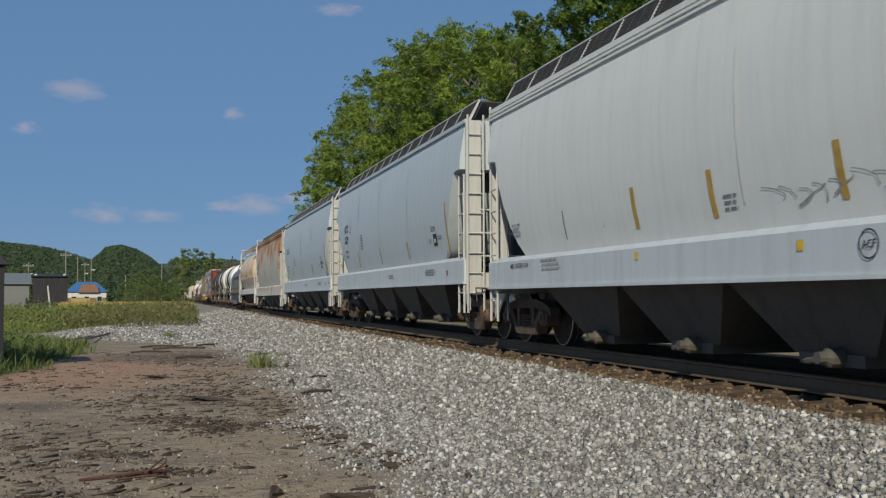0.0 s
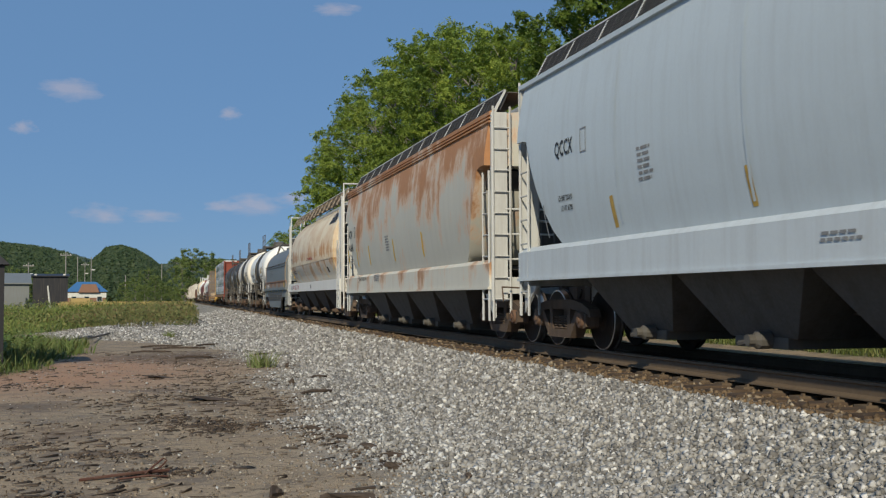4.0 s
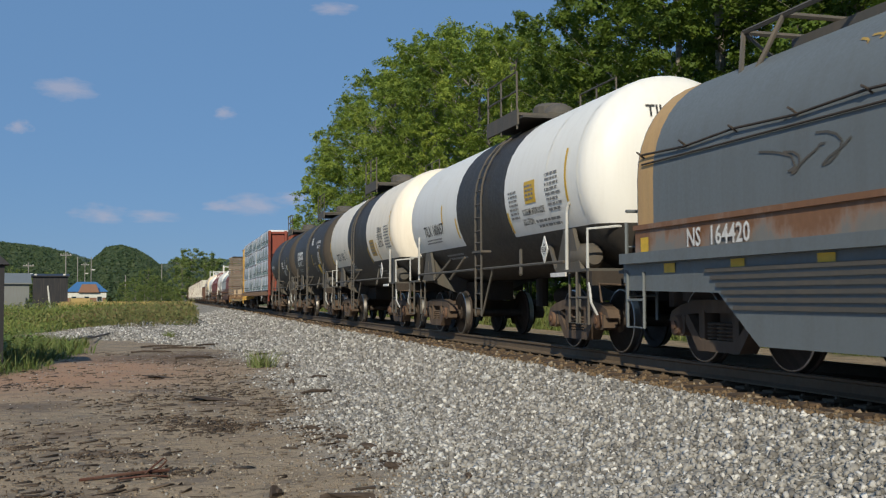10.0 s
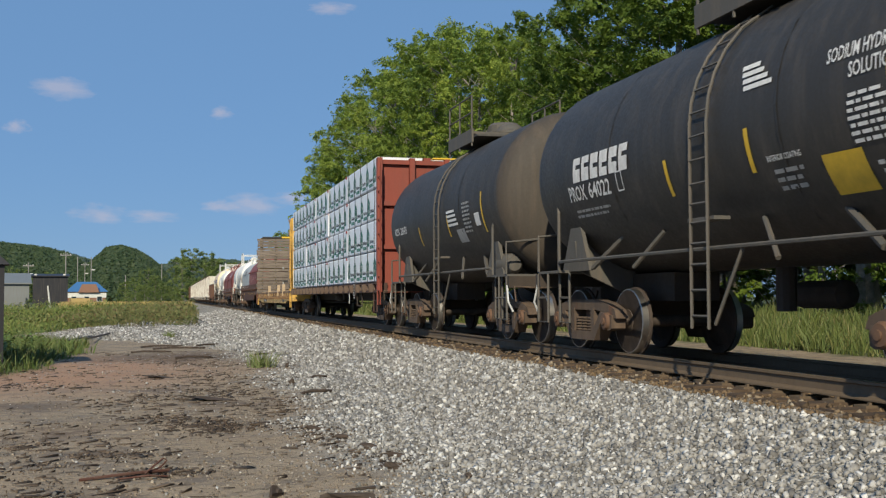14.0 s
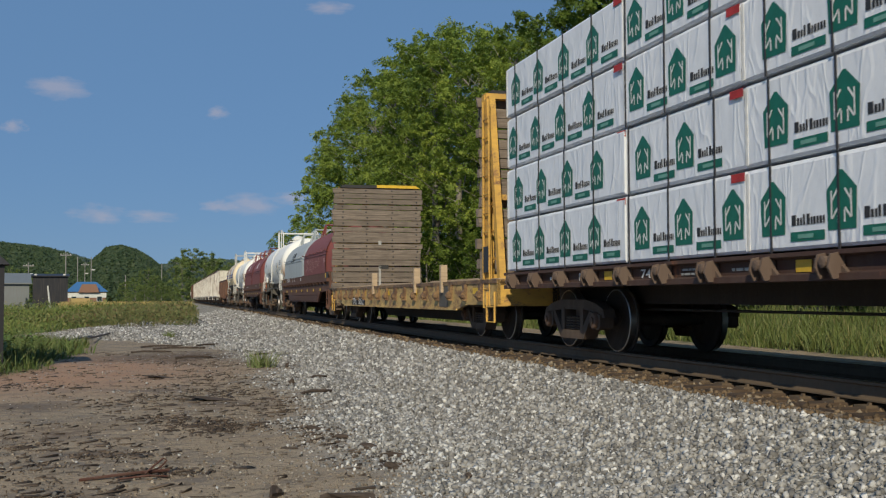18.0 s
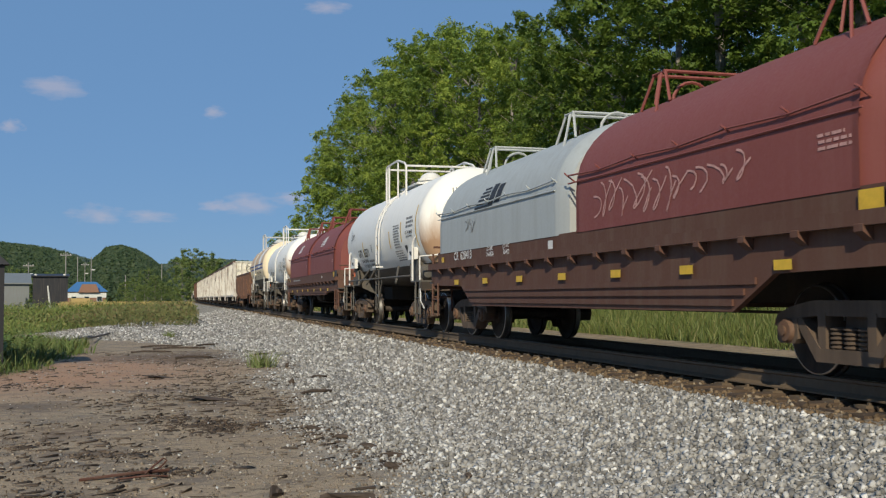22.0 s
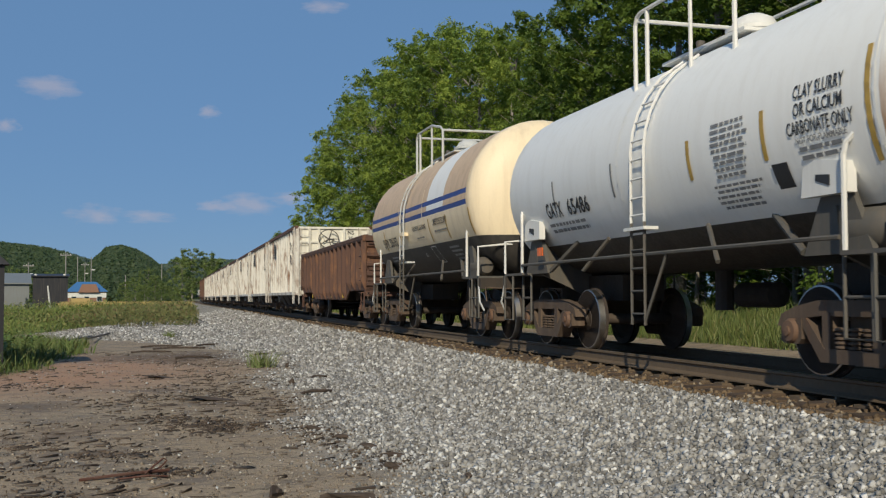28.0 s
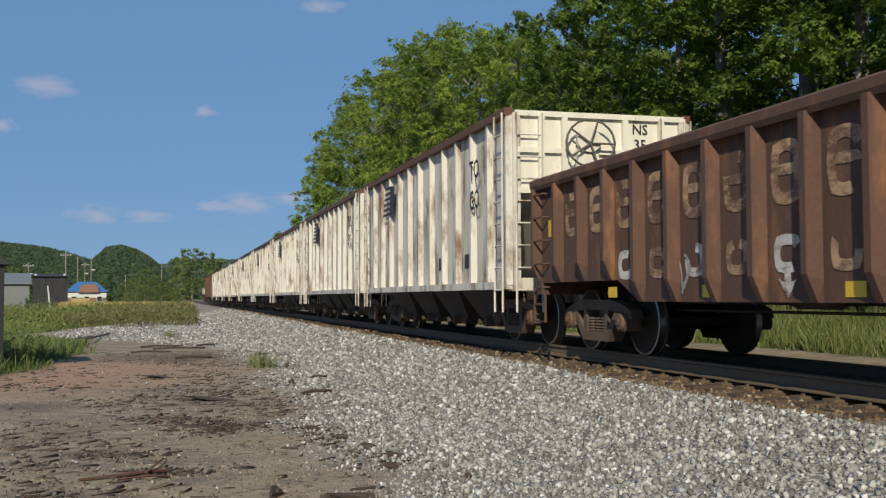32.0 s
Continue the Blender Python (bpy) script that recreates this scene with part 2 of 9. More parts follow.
M["wood"] = wood("weathered_planks", (0.095, 0.078, 0.064), (0.30, 0.25, 0.205))
M["tie"] = wood("creosoted_tie_wood", (0.050, 0.035, 0.025), (0.135, 0.092, 0.060))
M["deck"] = wood("deck_planks", (0.38, 0.28, 0.18), (0.62, 0.48, 0.32))


# ---- mesh helpers ----
def B():
    return bmesh.new()


def part(name, bm, material, parent, label="", smooth=False, at=None):
    """Links a bmesh as one mesh object under a thing or part."""
    me = bpy.data.meshes.new(name)
    bmesh.ops.recalc_face_normals(bm, faces=bm.faces)
    bm.to_mesh(me)
    bm.free()
    for m in (material if isinstance(material, (list, tuple)) else [material]):
        me.materials.append(m)
    if smooth:
        me.polygons.foreach_set("use_smooth", [True] * len(me.polygons))
        me.set_sharp_from_angle(angle=radians(38))
    ob = new(name, me)
    if parent:
        ob.parent = parent
    if at:
        ob.location = at
    if label:
        ob["label"] = label
    return ob


def share(name, me, parent, at=(0, 0, 0), rz=0):
    ob = new(name, me)
    ob.parent = parent
    ob.location, ob.rotation_euler = at, (0, 0, radians(rz))
    return ob


def box(bm, x0, x1, y0, y1, z0, z1, mi=0):
    v = [bm.verts.new(p) for p in ((x0, y0, z0), (x1, y0, z0), (x1, y1, z0), (x0, y1, z0), (x0, y0, z1), (x1, y0, z1), (x1, y1, z1), (x0, y1, z1))]
    for f in ((3, 2, 1, 0), (4, 5, 6, 7), (0, 1, 5, 4), (1, 2, 6, 5), (2, 3, 7, 6), (3, 0, 4, 7)):
        bm.faces.new([v[i] for i in f]).material_index = mi
    return bm


def loft(bm, rings, closed=True, caps=True, mi=0):
    vs = [[bm.verts.new(p) for p in r] for r in rings]
    n = len(rings[0])
    for a, b in zip(vs, vs[1:]):
        for i in range(n if closed else n - 1):
            j = (i + 1) % n
            f = bm.faces.new((a[i], a[j], b[j], b[i]))
            f.material_index = mi
    if caps:
        for r in (vs[0], vs[-1]):
            try:
                bm.faces.new(r).material_index = mi
            except ValueError:
                pass
    return bm


def slab(bm, pts, axis, a, b, mi=0):
    """A flat outline pushed from a to b along an axis; pts are the other two coordinates in order."""
    def at(p, c):
        q = list(p)
        q.insert("xyz".index(axis), c)
        return q
    return loft(bm, [[at(p, a) for p in pts], [at(p, b) for p in pts]], mi=mi)


def tube(bm, pts, r=0.02, n=6, mi=0):
    pts = [Vector(p) for p in pts]
    rings = []
    for i, p in enumerate(pts):
        d = (pts[min(i + 1, len(pts) - 1)] - pts[max(i - 1, 0)]).normalized()
        u = d.orthogonal().normalized() if i == 0 else (u - d * u.dot(d)).normalized()
        w = d.cross(u)
        rings.append([p + r * (math.cos(k * math.tau / n) * u + math.sin(k * math.tau / n) * w) for k in range(n)])
    return loft(bm, rings, mi=mi)


def lathe(bm, profile, axis, centre=(0, 0, 0), n=24, mi=0):
    """profile: (radius, place along the axis)."""
    rings = []
    for r, c in profile:
        ring = []
        for k in range(n):
            a, b = max(r, 1e-4) * math.cos(k * math.tau / n), max(r, 1e-4) * math.sin(k * math.tau / n)
            p = {"x": (c, a, b), "y": (a, c, b), "z": (a, b, c)}[axis]
            ring.append(tuple(q + o for q, o in zip(p, centre)))
        rings.append(ring)
    return loft(bm, rings, mi=mi)


def empty(name, label, category, group=""):
    return tagged(new(name), label, category, group)


# ---- lettering on curved sides ----
def letter_mesh(body):
    cu = bpy.data.curves.new("letters", "FONT")
    cu.body, cu.size, cu.resolution_u, cu.align_x, cu.offset = body, 1.0, 2, "CENTER", 0.016
    ob = new("letters", cu)
    dg = bpy.context.evaluated_depsgraph_get()
    me = ob.evaluated_get(dg).to_mesh()
    v = [tuple(p.co) for p in me.vertices]
    f = [tuple(p.vertices) for p in me.polygons]
    bpy.data.objects.remove(ob)
    bpy.data.curves.remove(cu)
    return v, f


def side_text(parent, body, y, z, height, mat_, surf, width=None, name="lettering", slant=0.0):
    """Letters on the near side, centred at y, with their foot at z."""
    v, f = letter_mesh(body)
    k = height / 0.69
    w = max(p[0] for p in v) - min(p[0] for p in v)
    kx = width / w if width else k * 0.9
    bm = B()
    vs = []
    for p in v:
        yy, zz = y - p[0] * kx, z + p[1] * k + slant * p[0] * kx
        vs.append(bm.verts.new((surf(yy, zz) - 0.009, yy, zz)))
    for q in f:
        try:
            bm.faces.new([vs[i] for i in q])
        except ValueError:
            pass
    return part(name, bm, mat_, parent)


def end_text(parent, body, x, z, height, mat_, yf, name="lettering"):
    v, f = letter_mesh(body)
    k = height / 0.69
    bm = B()
    vs = [bm.verts.new((x + p[0] * k * 0.9, yf(x + p[0] * k * 0.9, z + p[1] * k), z + p[1] * k)) for p in v]
    for q in f:
        bm.faces.new([vs[i] for i in q])
    return part(name, bm, mat_, parent)


def patch(bm, y0, y1, z0, z1, surf, lift=0.006, nz=6, ny=1, lean=0.0, mi=0):
    """A thin marking that follows the side; y0 is the end further from the camera."""
    g = []
    for i in range(nz + 1):
        z = z0 + (z1 - z0) * i / nz
        g.append([bm.verts.new((surf(y, z) - lift, y, z)) for y in [y0 + (y1 - y0) * j / ny + lean * (z - z0) for j in range(ny + 1)]])
    for i in range(nz):
        for j in range(ny):
            bm.faces.new((g[i][j], g[i][j + 1], g[i + 1][j + 1], g[i + 1][j])).material_index = mi
    return bm


def side_patch(parent, y, z, w, h, mat_, surf, name="marking", lean=0.0, label="", lift=0.006):
    return part(name, patch(B(), y + w / 2, y - w / 2, z, z + h, surf, lift, 6, 2, lean), mat_, parent, label)


def side_bars(parent, y, z, w, h, rows, mat_, surf, name="small_print", seed=0):
    """Rows of writing too small to read."""
    rnd = random.Random(seed + int(abs(y * 13) + abs(z * 7)))
    bm = B()
    step = h / rows
    for r in range(rows):
        zz = z + h - (r + 1) * step
        u, end = y + w / 2 - rnd.random() * 0.08 * w, y - w / 2 + rnd.random() * 0.2 * w
        while u > end:
            k = step * rnd.uniform(0.8, 2.6)
            patch(bm, u, max(u - k, end), zz + step * 0.22, zz + step * 0.72, surf, 0.007, 1)
            u -= k + step * 0.4
    ob = part(name, bm, mat_, parent)
    ob["kind"] = "stuff"
    return ob


# ---- running gear shared by all cars ----
R_WHEEL, HALF_BASE = 0.457, 0.889


def shared(bm, mats, name, smooth=False):
    ob = part(name, bm, mats, None, smooth=smooth)
    me = ob.data
    bpy.data.objects.remove(ob)
    return me


def make_gear():
    gear = {}
    bm = B()
    for s in (-1, 1):
        lathe(bm, [(0.09, s * 0.62), (0.15, s * 0.63), (0.20, s * 0.665), (0.36, s * 0.675), (0.385, s * 0.645), (0.482, s * 0.640), (0.485, s * 0.668), (R_WHEEL + 0.003, s * 0.682)], "x", n=36)
        lathe(bm, [(R_WHEEL + 0.003, s * 0.682), (R_WHEEL, s * 0.775)], "x", n=36, mi=1)
        lathe(bm, [(R_WHEEL, s * 0.775), (R_WHEEL - 0.010, s * 0.781), (R_WHEEL - 0.018, s * 0.781)], "x", n=36, mi=1)
        lathe(bm, [(R_WHEEL - 0.018, s * 0.781), (0.375, s * 0.780), (0.355, s * 0.745), (0.21, s * 0.735), (0.16, s * 0.79), (0.085, s * 0.80)], "x", n=36)
        for k in range(2):
            a = k * math.pi + 0.5
            lathe(bm, [(0.03, s * 0.741), (0.025, s * 0.748)], "x", (0, 0.28 * math.cos(a), 0.28 * math.sin(a)), 8)
    lathe(bm, [(0.085, -0.98), (0.085, 0.98)], "x", n=12)
    gear["wheelset"] = shared(bm, [M["wheel"], M["tread"]], "wheelset", True)
    # side frame: arched top member, dropped lower member, columns and pedestals
    bm = B()
    x0, x1 = -0.09, 0.09
    top = [(-1.16, 0.50), (-1.10, 0.62), (-0.86, 0.70), (-0.5, 0.76), (0.5, 0.76), (0.86, 0.70), (1.10, 0.62), (1.16, 0.50), (1.02, 0.50), (0.86, 0.57), (0.48, 0.61), (-0.48, 0.61), (-0.86, 0.57), (-1.02, 0.50)]
    slab(bm, top, "x", x0, x1)
    low = [(-0.78, 0.57), (-0.66, 0.59), (-0.38, 0.30), (0.38, 0.30), (0.66, 0.59), (0.78, 0.57), (0.44, 0.17), (-0.44, 0.17)]
    slab(bm, low, "x", x0 - 0.02, x1 + 0.02)
    for s in (-1, 1):
        box(bm, x0 - 0.01, x1 + 0.01, s * 0.36 - 0.06, s * 0.36 + 0.06, 0.28, 0.64)
        slab(bm, [(s * 0.72, 0.58), (s * 1.06, 0.54), (s * 1.06, 0.36), (s * 1.0, 0.33), (s * 0.78, 0.33), (s * 0.72, 0.38)], "x", x0 - 0.005, x1 + 0.03)
    gear["sideframe"] = shared(bm, M["truck"], "sideframe")
    bm = B()
    lathe(bm, [(0.125, 0.0), (0.125, 0.10), (0.105, 0.13), (0.05, 0.135), (0.05, 0.155), (0.0, 0.16)], "x", (0.03, 0, R_WHEEL), 14)
    gear["bearing"] = shared(bm, M["cap"], "bearing_cap", True)
    bm = B()
    ring = []
    for k in range(5):
        ring += [(0.055, 0.30 + k * 0.042), (0.085, 0.312 + k * 0.042), (0.085, 0.326 + k * 0.042), (0.055, 0.338 + k * 0.042)]
    lathe(bm, ring, "z", (0.02, 0, 0), 10)
    gear["spring"] = shared(bm, M["truck"], "coil_spring", True)
    bm = box(B(), -0.95, 0.95, -0.20, 0.20, 0.50, 0.72)
    box(bm, -0.40, 0.40, -0.30, 0.30, 0.70, 0.80)
    for s in (-1, 1):
        box(bm, -0.70, 0.70, s * 0.46 - 0.05, s * 0.46 + 0.05, 0.36, 0.46)
        for e in (-1, 1):
            box(bm, e * 0.78 - 0.06, e * 0.78 + 0.06, s * 0.43 - 0.05, s * 0.43 + 0.05, 0.30, 0.56)
    gear["bolster"] = shared(bm, M["truck"], "bolster")
    # coupler with its draft pocket
    bm = B()
    slab(bm, [(-0.07, 0.0), (0.07, 0.0), (0.09, -0.45), (0.17, -0.52), (0.17, -0.66), (0.04, -0.66), (0.02, -0.56), (-0.10, -0.56), (-0.14, -0.74), (-0.20, -0.70), (-0.17, -0.48)], "z", 0.74, 0.98)
    box(bm, -0.22, 0.22, -0.06, 0.08, 0.66, 1.06)
    tube(bm, [(0.34, 0.0, 0.92), (0.34, -0.12, 0.72), (0.30, -0.34, 0.46), (0.18, -0.56, 0.42)], 0.022)
    tube(bm, [(-0.20, -0.02, 1.0), (-0.9, -0.02, 0.96), (-1.35, -0.05, 0.98), (-1.36, -0.16, 0.72)], 0.016)
    gear["coupler"] = shared(bm, M["truck"], "coupler")
    return gear


GEAR = make_gear()
CARS = []


def add_truck(car, y):
    bol = share("bolster", GEAR["bolster"], car, (0, y, 0))
    bol["label"] = "rusty cast steel truck bolster"
    for s in (-1, 1):
        share("sideframe", GEAR["sideframe"], bol, (s * 1.0, 0, 0), 0 if s > 0 else 180)
        for e in (-1, 1):
            share("bearing_cap", GEAR["bearing"], bol, (s * 1.0, e * HALF_BASE, 0), 0 if s > 0 else 180)
        for dy in (-0.2, 0.0, 0.2):
            share("coil_spring", GEAR["spring"], bol, (s * 1.0, dy, 0), 0 if s > 0 else 180)
    for e in (-1, 1):
        share("wheelset", GEAR["wheelset"], bol, (0, e * HALF_BASE, R_WHEEL))


def new_car(name, label, category, a0, a1, inset=1.9, group="freight train cars"):
    """An empty car between the coupling points a0 (front) and a1, with trucks and couplers."""
    car = empty(name, label, category, group)
    half = (a1 - a0) / 2
    tc = half - inset
    for e in (-1, 1):
        add_truck(car, e * tc)
        share("coupler", GEAR["coupler"], car, (0, e * (half - 0.62), 0), 0 if e < 0 else 180)
    CARS.append((car, (a0 + a1) / 2, tc))
    car["reach"] = half
    return car, half


def ladder(bm, p, q, width_vec, r=0.016, step=0.30, rail=0.02):
    """Stiles from p to q and p+w to q+w with rungs between."""
    p, q, w = Vector(p), Vector(q), Vector(width_vec)
    tube(bm, [p, q], rail, 5)
    tube(bm, [p + w, q + w], rail, 5)
    n = max(2, int((q - p).length / step))
    for i in range(1, n):
        a = p + (q - p) * i / n
        tube(bm, [a, a + w], r, 5)
    return bm


def step_iron(bm, x, y0, y1, z0, z1, r=0.022):
    tube(bm, [(x, y0, z1), (x, y0, z0), (x, y1, z0), (x, y1, z1)], r, 5)
    tube(bm, [(x, y0, (z0 + z1) / 2), (x, y1, (z0 + z1) / 2)], r * 0.8, 5)
    return bm


def brake_rig(car, half):
    """Reservoir, valve and rods under the floor."""
    bm = lathe(B(), [(0.0, -0.45), (0.16, -0.40), (0.20, -0.3), (0.20, 0.3), (0.16, 0.40), (0.0, 0.45)], "y", (-0.75, 0.9, 0.86), 14)
    box(bm, -0.9, -0.55, -0.7, -0.35, 0.72, 1.0)
    tube(bm, [(-0.45, -half + 3.2, 0.62), (-0.45, half - 3.2, 0.62)], 0.018)
    tube(bm, [(-0.75, 0.45, 0.86), (-0.72, -0.35, 0.86)], 0.02)
    part("brake_gear", bm, M["under"], car)
# ---- ground: one sheet from under the camera to the horizon ----
GROUND = -0.72


def lat_of(x, y):
    e = np.exp(-np.maximum(y, 0) / BL)
    return x - (TX + BEND * (np.maximum(y, 0) - BL * (1 - e)))


def bed(lat):
    """Cross-section of the ballast bed."""
    a = np.abs(lat)
    near = np.interp(a, [0, 1.25, 1.75, 2.8, 3.5], [-0.28, -0.255, -0.285, -0.59, GROUND])
    return np.where(lat > 0, np.interp(a, [0, 1.25, 1.75, 3.5], [-0.28, -0.255, -0.30, -0.33]), near)


def height(x, y):
    lat = lat_of(x, y)
    z = bed(lat)
    z = z + 0.03 * np.sin(x * 1.7 + 0.6 * y) * np.sin(y * 1.1 - x * 0.4) * ((lat < -2.9) | (lat > 5.5))
    z = z + np.where(lat > 4, np.clip((lat - 5.0) * 0.10, 0, 0.7), 0)
    return z


def zones(x, y):
    """Shares of gravel, grass and red earth at a place."""
    lat = lat_of(x, y)
    wob = 0.45 * np.sin(y * 0.9) + 0.3 * np.sin(y * 2.3 + 1) + 0.25 * np.sin(y * 5.1 + x)
    edge = np.interp(y, [0, 7, 14, 24, 32, 38, 44, 60, 90], [-6.0, -5.5, -5.05, -4.65, -5.4, -8.0, -12.0, -10.5, -6.0])
    gravel = np.clip((lat - edge - 0.5 * wob) / 1.5 + 0.5, 0, 1)
    gravel = gravel * np.clip((4.0 - lat + 0.2 * wob) / 0.5, 0, 1)
    gravel = np.where((y > 120) & (np.abs(lat) > 5), 0, gravel)
    left = np.clip((y - np.interp(x, [-30, -9, -5, -1, 2], [26, 30, 45, 66, 75]) + 1.5 * wob) / 4, 0, 1)
    corner = np.interp(y, [16, 19, 21.7, 24.1, 30, 33.6, 38], [-5.2, -3.7, -2.75, -1.95, -1.55, -1.5, -3.5])
    left = np.maximum(left, np.clip((corner - x + 0.35 * wob) / 0.6, 0, 1) * (y < 38) * (y > 15))
    grass = np.maximum(left * (lat < -4.2), np.clip((lat - 5.1 + 0.25 * wob) / 0.4, 0, 1))
    grass = grass * (1 - gravel * (lat < 0))
    soil = np.exp(-(((x - 0.8) / 2.6) ** 2 + ((y - 27.5) / 2.6) ** 2)) + 0.6 * np.exp(-(((x - 1.2) / 0.9) ** 2 + ((y - 15.0) / 0.9) ** 2))
    for cx, cy, rx, ry, k in ((-0.9, 12.6, 0.7, 0.7, 0.9), (-0.55, 10.6, 0.5, 0.35, 0.8), (-1.6, 15.5, 1.0, 0.8, 0.7), (0.35, 9.1, 0.35, 0.25, 0.7), (0.2, 18.0, 0.9, 0.7, 0.6), (-0.2, 8.3, 0.4, 0.3, 0.7)):
        soil = soil + k * np.exp(-(((x - cx) / rx) ** 2 + ((y - cy) / ry) ** 2))
    red = np.exp(-(((x + 2.2) / 3.5) ** 2 + ((y - 23) / 5.5) ** 2))
    stain = np.clip(1.9 - np.abs(lat) * 1.05 + 0.25 * wob, 0, 1)
    return gravel, grass, red, soil, stain


def ground_material():
    m, nt, bs = nodes_of("ground_earth_gravel_grass")
    g = node(nt, "Attribute")
    g.attribute_name = "gravel"
    gr = node(nt, "Attribute")
    gr.attribute_name = "grass"
    rd = node(nt, "Attribute")
    rd.attribute_name = "red"
    sl = node(nt, "Attribute")
    sl.attribute_name = "soil"
    n1 = noise_of(nt, (1, 1, 1), 1.1, 8, 0.65)
    n2 = noise_of(nt, (1, 1, 1), 9.0, 6, 0.7)
    n3 = noise_of(nt, (0.8, 1.2, 1), 1.9, 9, 0.75)
    n4 = noise_of(nt, (1, 1.3, 1), 17.0, 5, 0.8)
    n5 = noise_of(nt, (1.1, 1.7, 1), 2.4, 8, 0.74)
    dirt = mix(nt, ramp(nt, n1, 0.3, 0.7), (0.245, 0.183, 0.12), (0.37, 0.287, 0.195))
    dirt = mix(nt, ramp(nt, n2, 0.35, 0.7, 0, 0.6), dirt, (0.36, 0.295, 0.20))
    dirt = mix(nt, ramp(nt, n3, 0.50, 0.60, 0, 0.7), dirt, (0.095, 0.065, 0.042))
    dirt = mix(nt, ramp(nt, n5, 0.55, 0.62, 0, 0.8), dirt, (0.055, 0.038, 0.026))
    dirt = mix(nt, ramp(nt, n4, 0.52, 0.66, 0, 0.65), dirt, (0.075, 0.052, 0.035))
    dirt = mix(nt, ramp(nt, n4, 0.42, 0.30, 0, 0.7), dirt, (0.48, 0.42, 0.32))
    dirt = mix(nt, ramp(nt, rd.outputs["Fac"], 0.12, 0.7, 0, 0.8), dirt, (0.385, 0.222, 0.135))
    wet = node(nt, "Math", [(0, sl.outputs["Fac"]), (1, ramp(nt, n3, 0.3, 0.7))], op="MULTIPLY")
    dirt = mix(nt, ramp(nt, wet.outputs[0], 0.1, 0.4, 0, 0.8), dirt, (0.10, 0.066, 0.045))
    vor = node(nt, "TexVoronoi", [("Vector", coords(nt, (1, 1, 1)))], i_Scale=19.0)
    stone = mix(nt, node(nt, "SeparateColor", [(0, vor.outputs["Color"])]).outputs[0], (0.17, 0.158, 0.136), (0.44, 0.415, 0.365))
    stone = mix(nt, ramp(nt, vor.outputs["Distance"], 0.35, 0.8, 0, 0.45), stone, (0.12, 0.11, 0.095))
    st = node(nt, "Attribute")
    st.attribute_name = "stain"
    stone = mix(nt, ramp(nt, st.outputs["Fac"], 0.1, 0.9, 0, 0.85), stone, mix(nt, n2, (0.075, 0.048, 0.026), (0.22, 0.135, 0.065)))
    # fines and broken stone trodden out into the earth
    edge = node(nt, "Math", [(0, g.outputs["Fac"]), (1, ramp(nt, n3, 0.3, 0.7, -0.35, 0.35))], op="ADD")
    dirt = mix(nt, ramp(nt, edge.outputs[0], 0.0, 0.5, 0, 0.75), dirt, mix(nt, n4, (0.20, 0.178, 0.148), (0.40, 0.368, 0.318)))
    col = mix(nt, ramp(nt, edge.outputs[0], 0.42, 0.62), dirt, stone)
    turf = mix(nt, ramp(nt, n1, 0.3, 0.7), (0.05, 0.075, 0.02), (0.11, 0.11, 0.04))
    col = mix(nt, gr.outputs["Fac"], col, turf)
    nt.links.new(col, bs.inputs["Base Color"])
    bs.inputs["Roughness"].default_value = 0.95
    h = mix(nt, g.outputs["Fac"], n2, vor.outputs["Distance"])
    bump(nt, bs, h, 0.9, 0.035)
    return m


def build_ground():
    xs = np.unique(np.concatenate([np.linspace(-4000, -200, 12), np.linspace(-200, -40, 17), np.linspace(-40, -8, 40), np.linspace(-8, 14, 150), np.linspace(14, 60, 40), np.linspace(60, 300, 12), np.linspace(300, 4000, 12)]))
    ys = np.unique(np.concatenate([np.linspace(-600, -10, 20), np.linspace(-10, 30, 170), np.linspace(30, 110, 120), np.linspace(110, 300, 30), np.linspace(300, 4500, 20)]))
    X, Y = np.meshgrid(xs, ys)
    X, Y = X.ravel(), Y.ravel()
    Z = height(X, Y)
    nx, ny = len(xs), len(ys)
    i = (np.arange(ny - 1)[:, None] * nx + np.arange(nx - 1)).ravel()
    F = np.stack([i, i + 1, i + nx + 1, i + nx], 1)
    me = bpy.data.meshes.new("ground")
    me.from_pydata(np.stack([X, Y, Z], 1).tolist(), [], F.tolist())
    for name, vals in zip(("gravel", "grass", "red", "soil", "stain"), zones(X, Y)):
        me.attributes.new(name, "FLOAT", "POINT").data.foreach_set("value", np.asarray(vals, np.float32))
    me.materials.append(ground_material())
    me.polygons.foreach_set("use_smooth", [True] * len(me.polygons))
    tagged(new("ground", me), "bare brown earth, gravel and rough grass beside the track", "ground", kind="structure")


def mesh_from(name, V, F, mat_, label, category, kind="stuff"):
    me = bpy.data.meshes.new(name)
    me.vertices.add(len(V))
    me.vertices.foreach_set("co", np.asarray(V, np.float32).ravel())
    k = F.shape[1]
    me.loops.add(F.size)
    me.loops.foreach_set("vertex_index", F.ravel().astype(np.int32))
    me.polygons.add(len(F))
    me.polygons.foreach_set("loop_start", np.arange(0, F.size, k, dtype=np.int32))
    me.polygons.foreach_set("loop_total", np.full(len(F), k, np.int32))
    me.update(calc_edges=True)
    me.materials.append(mat_)
    ob = new(name, me)
    if label:
        tagged(ob, label, category, kind=kind)
    return ob


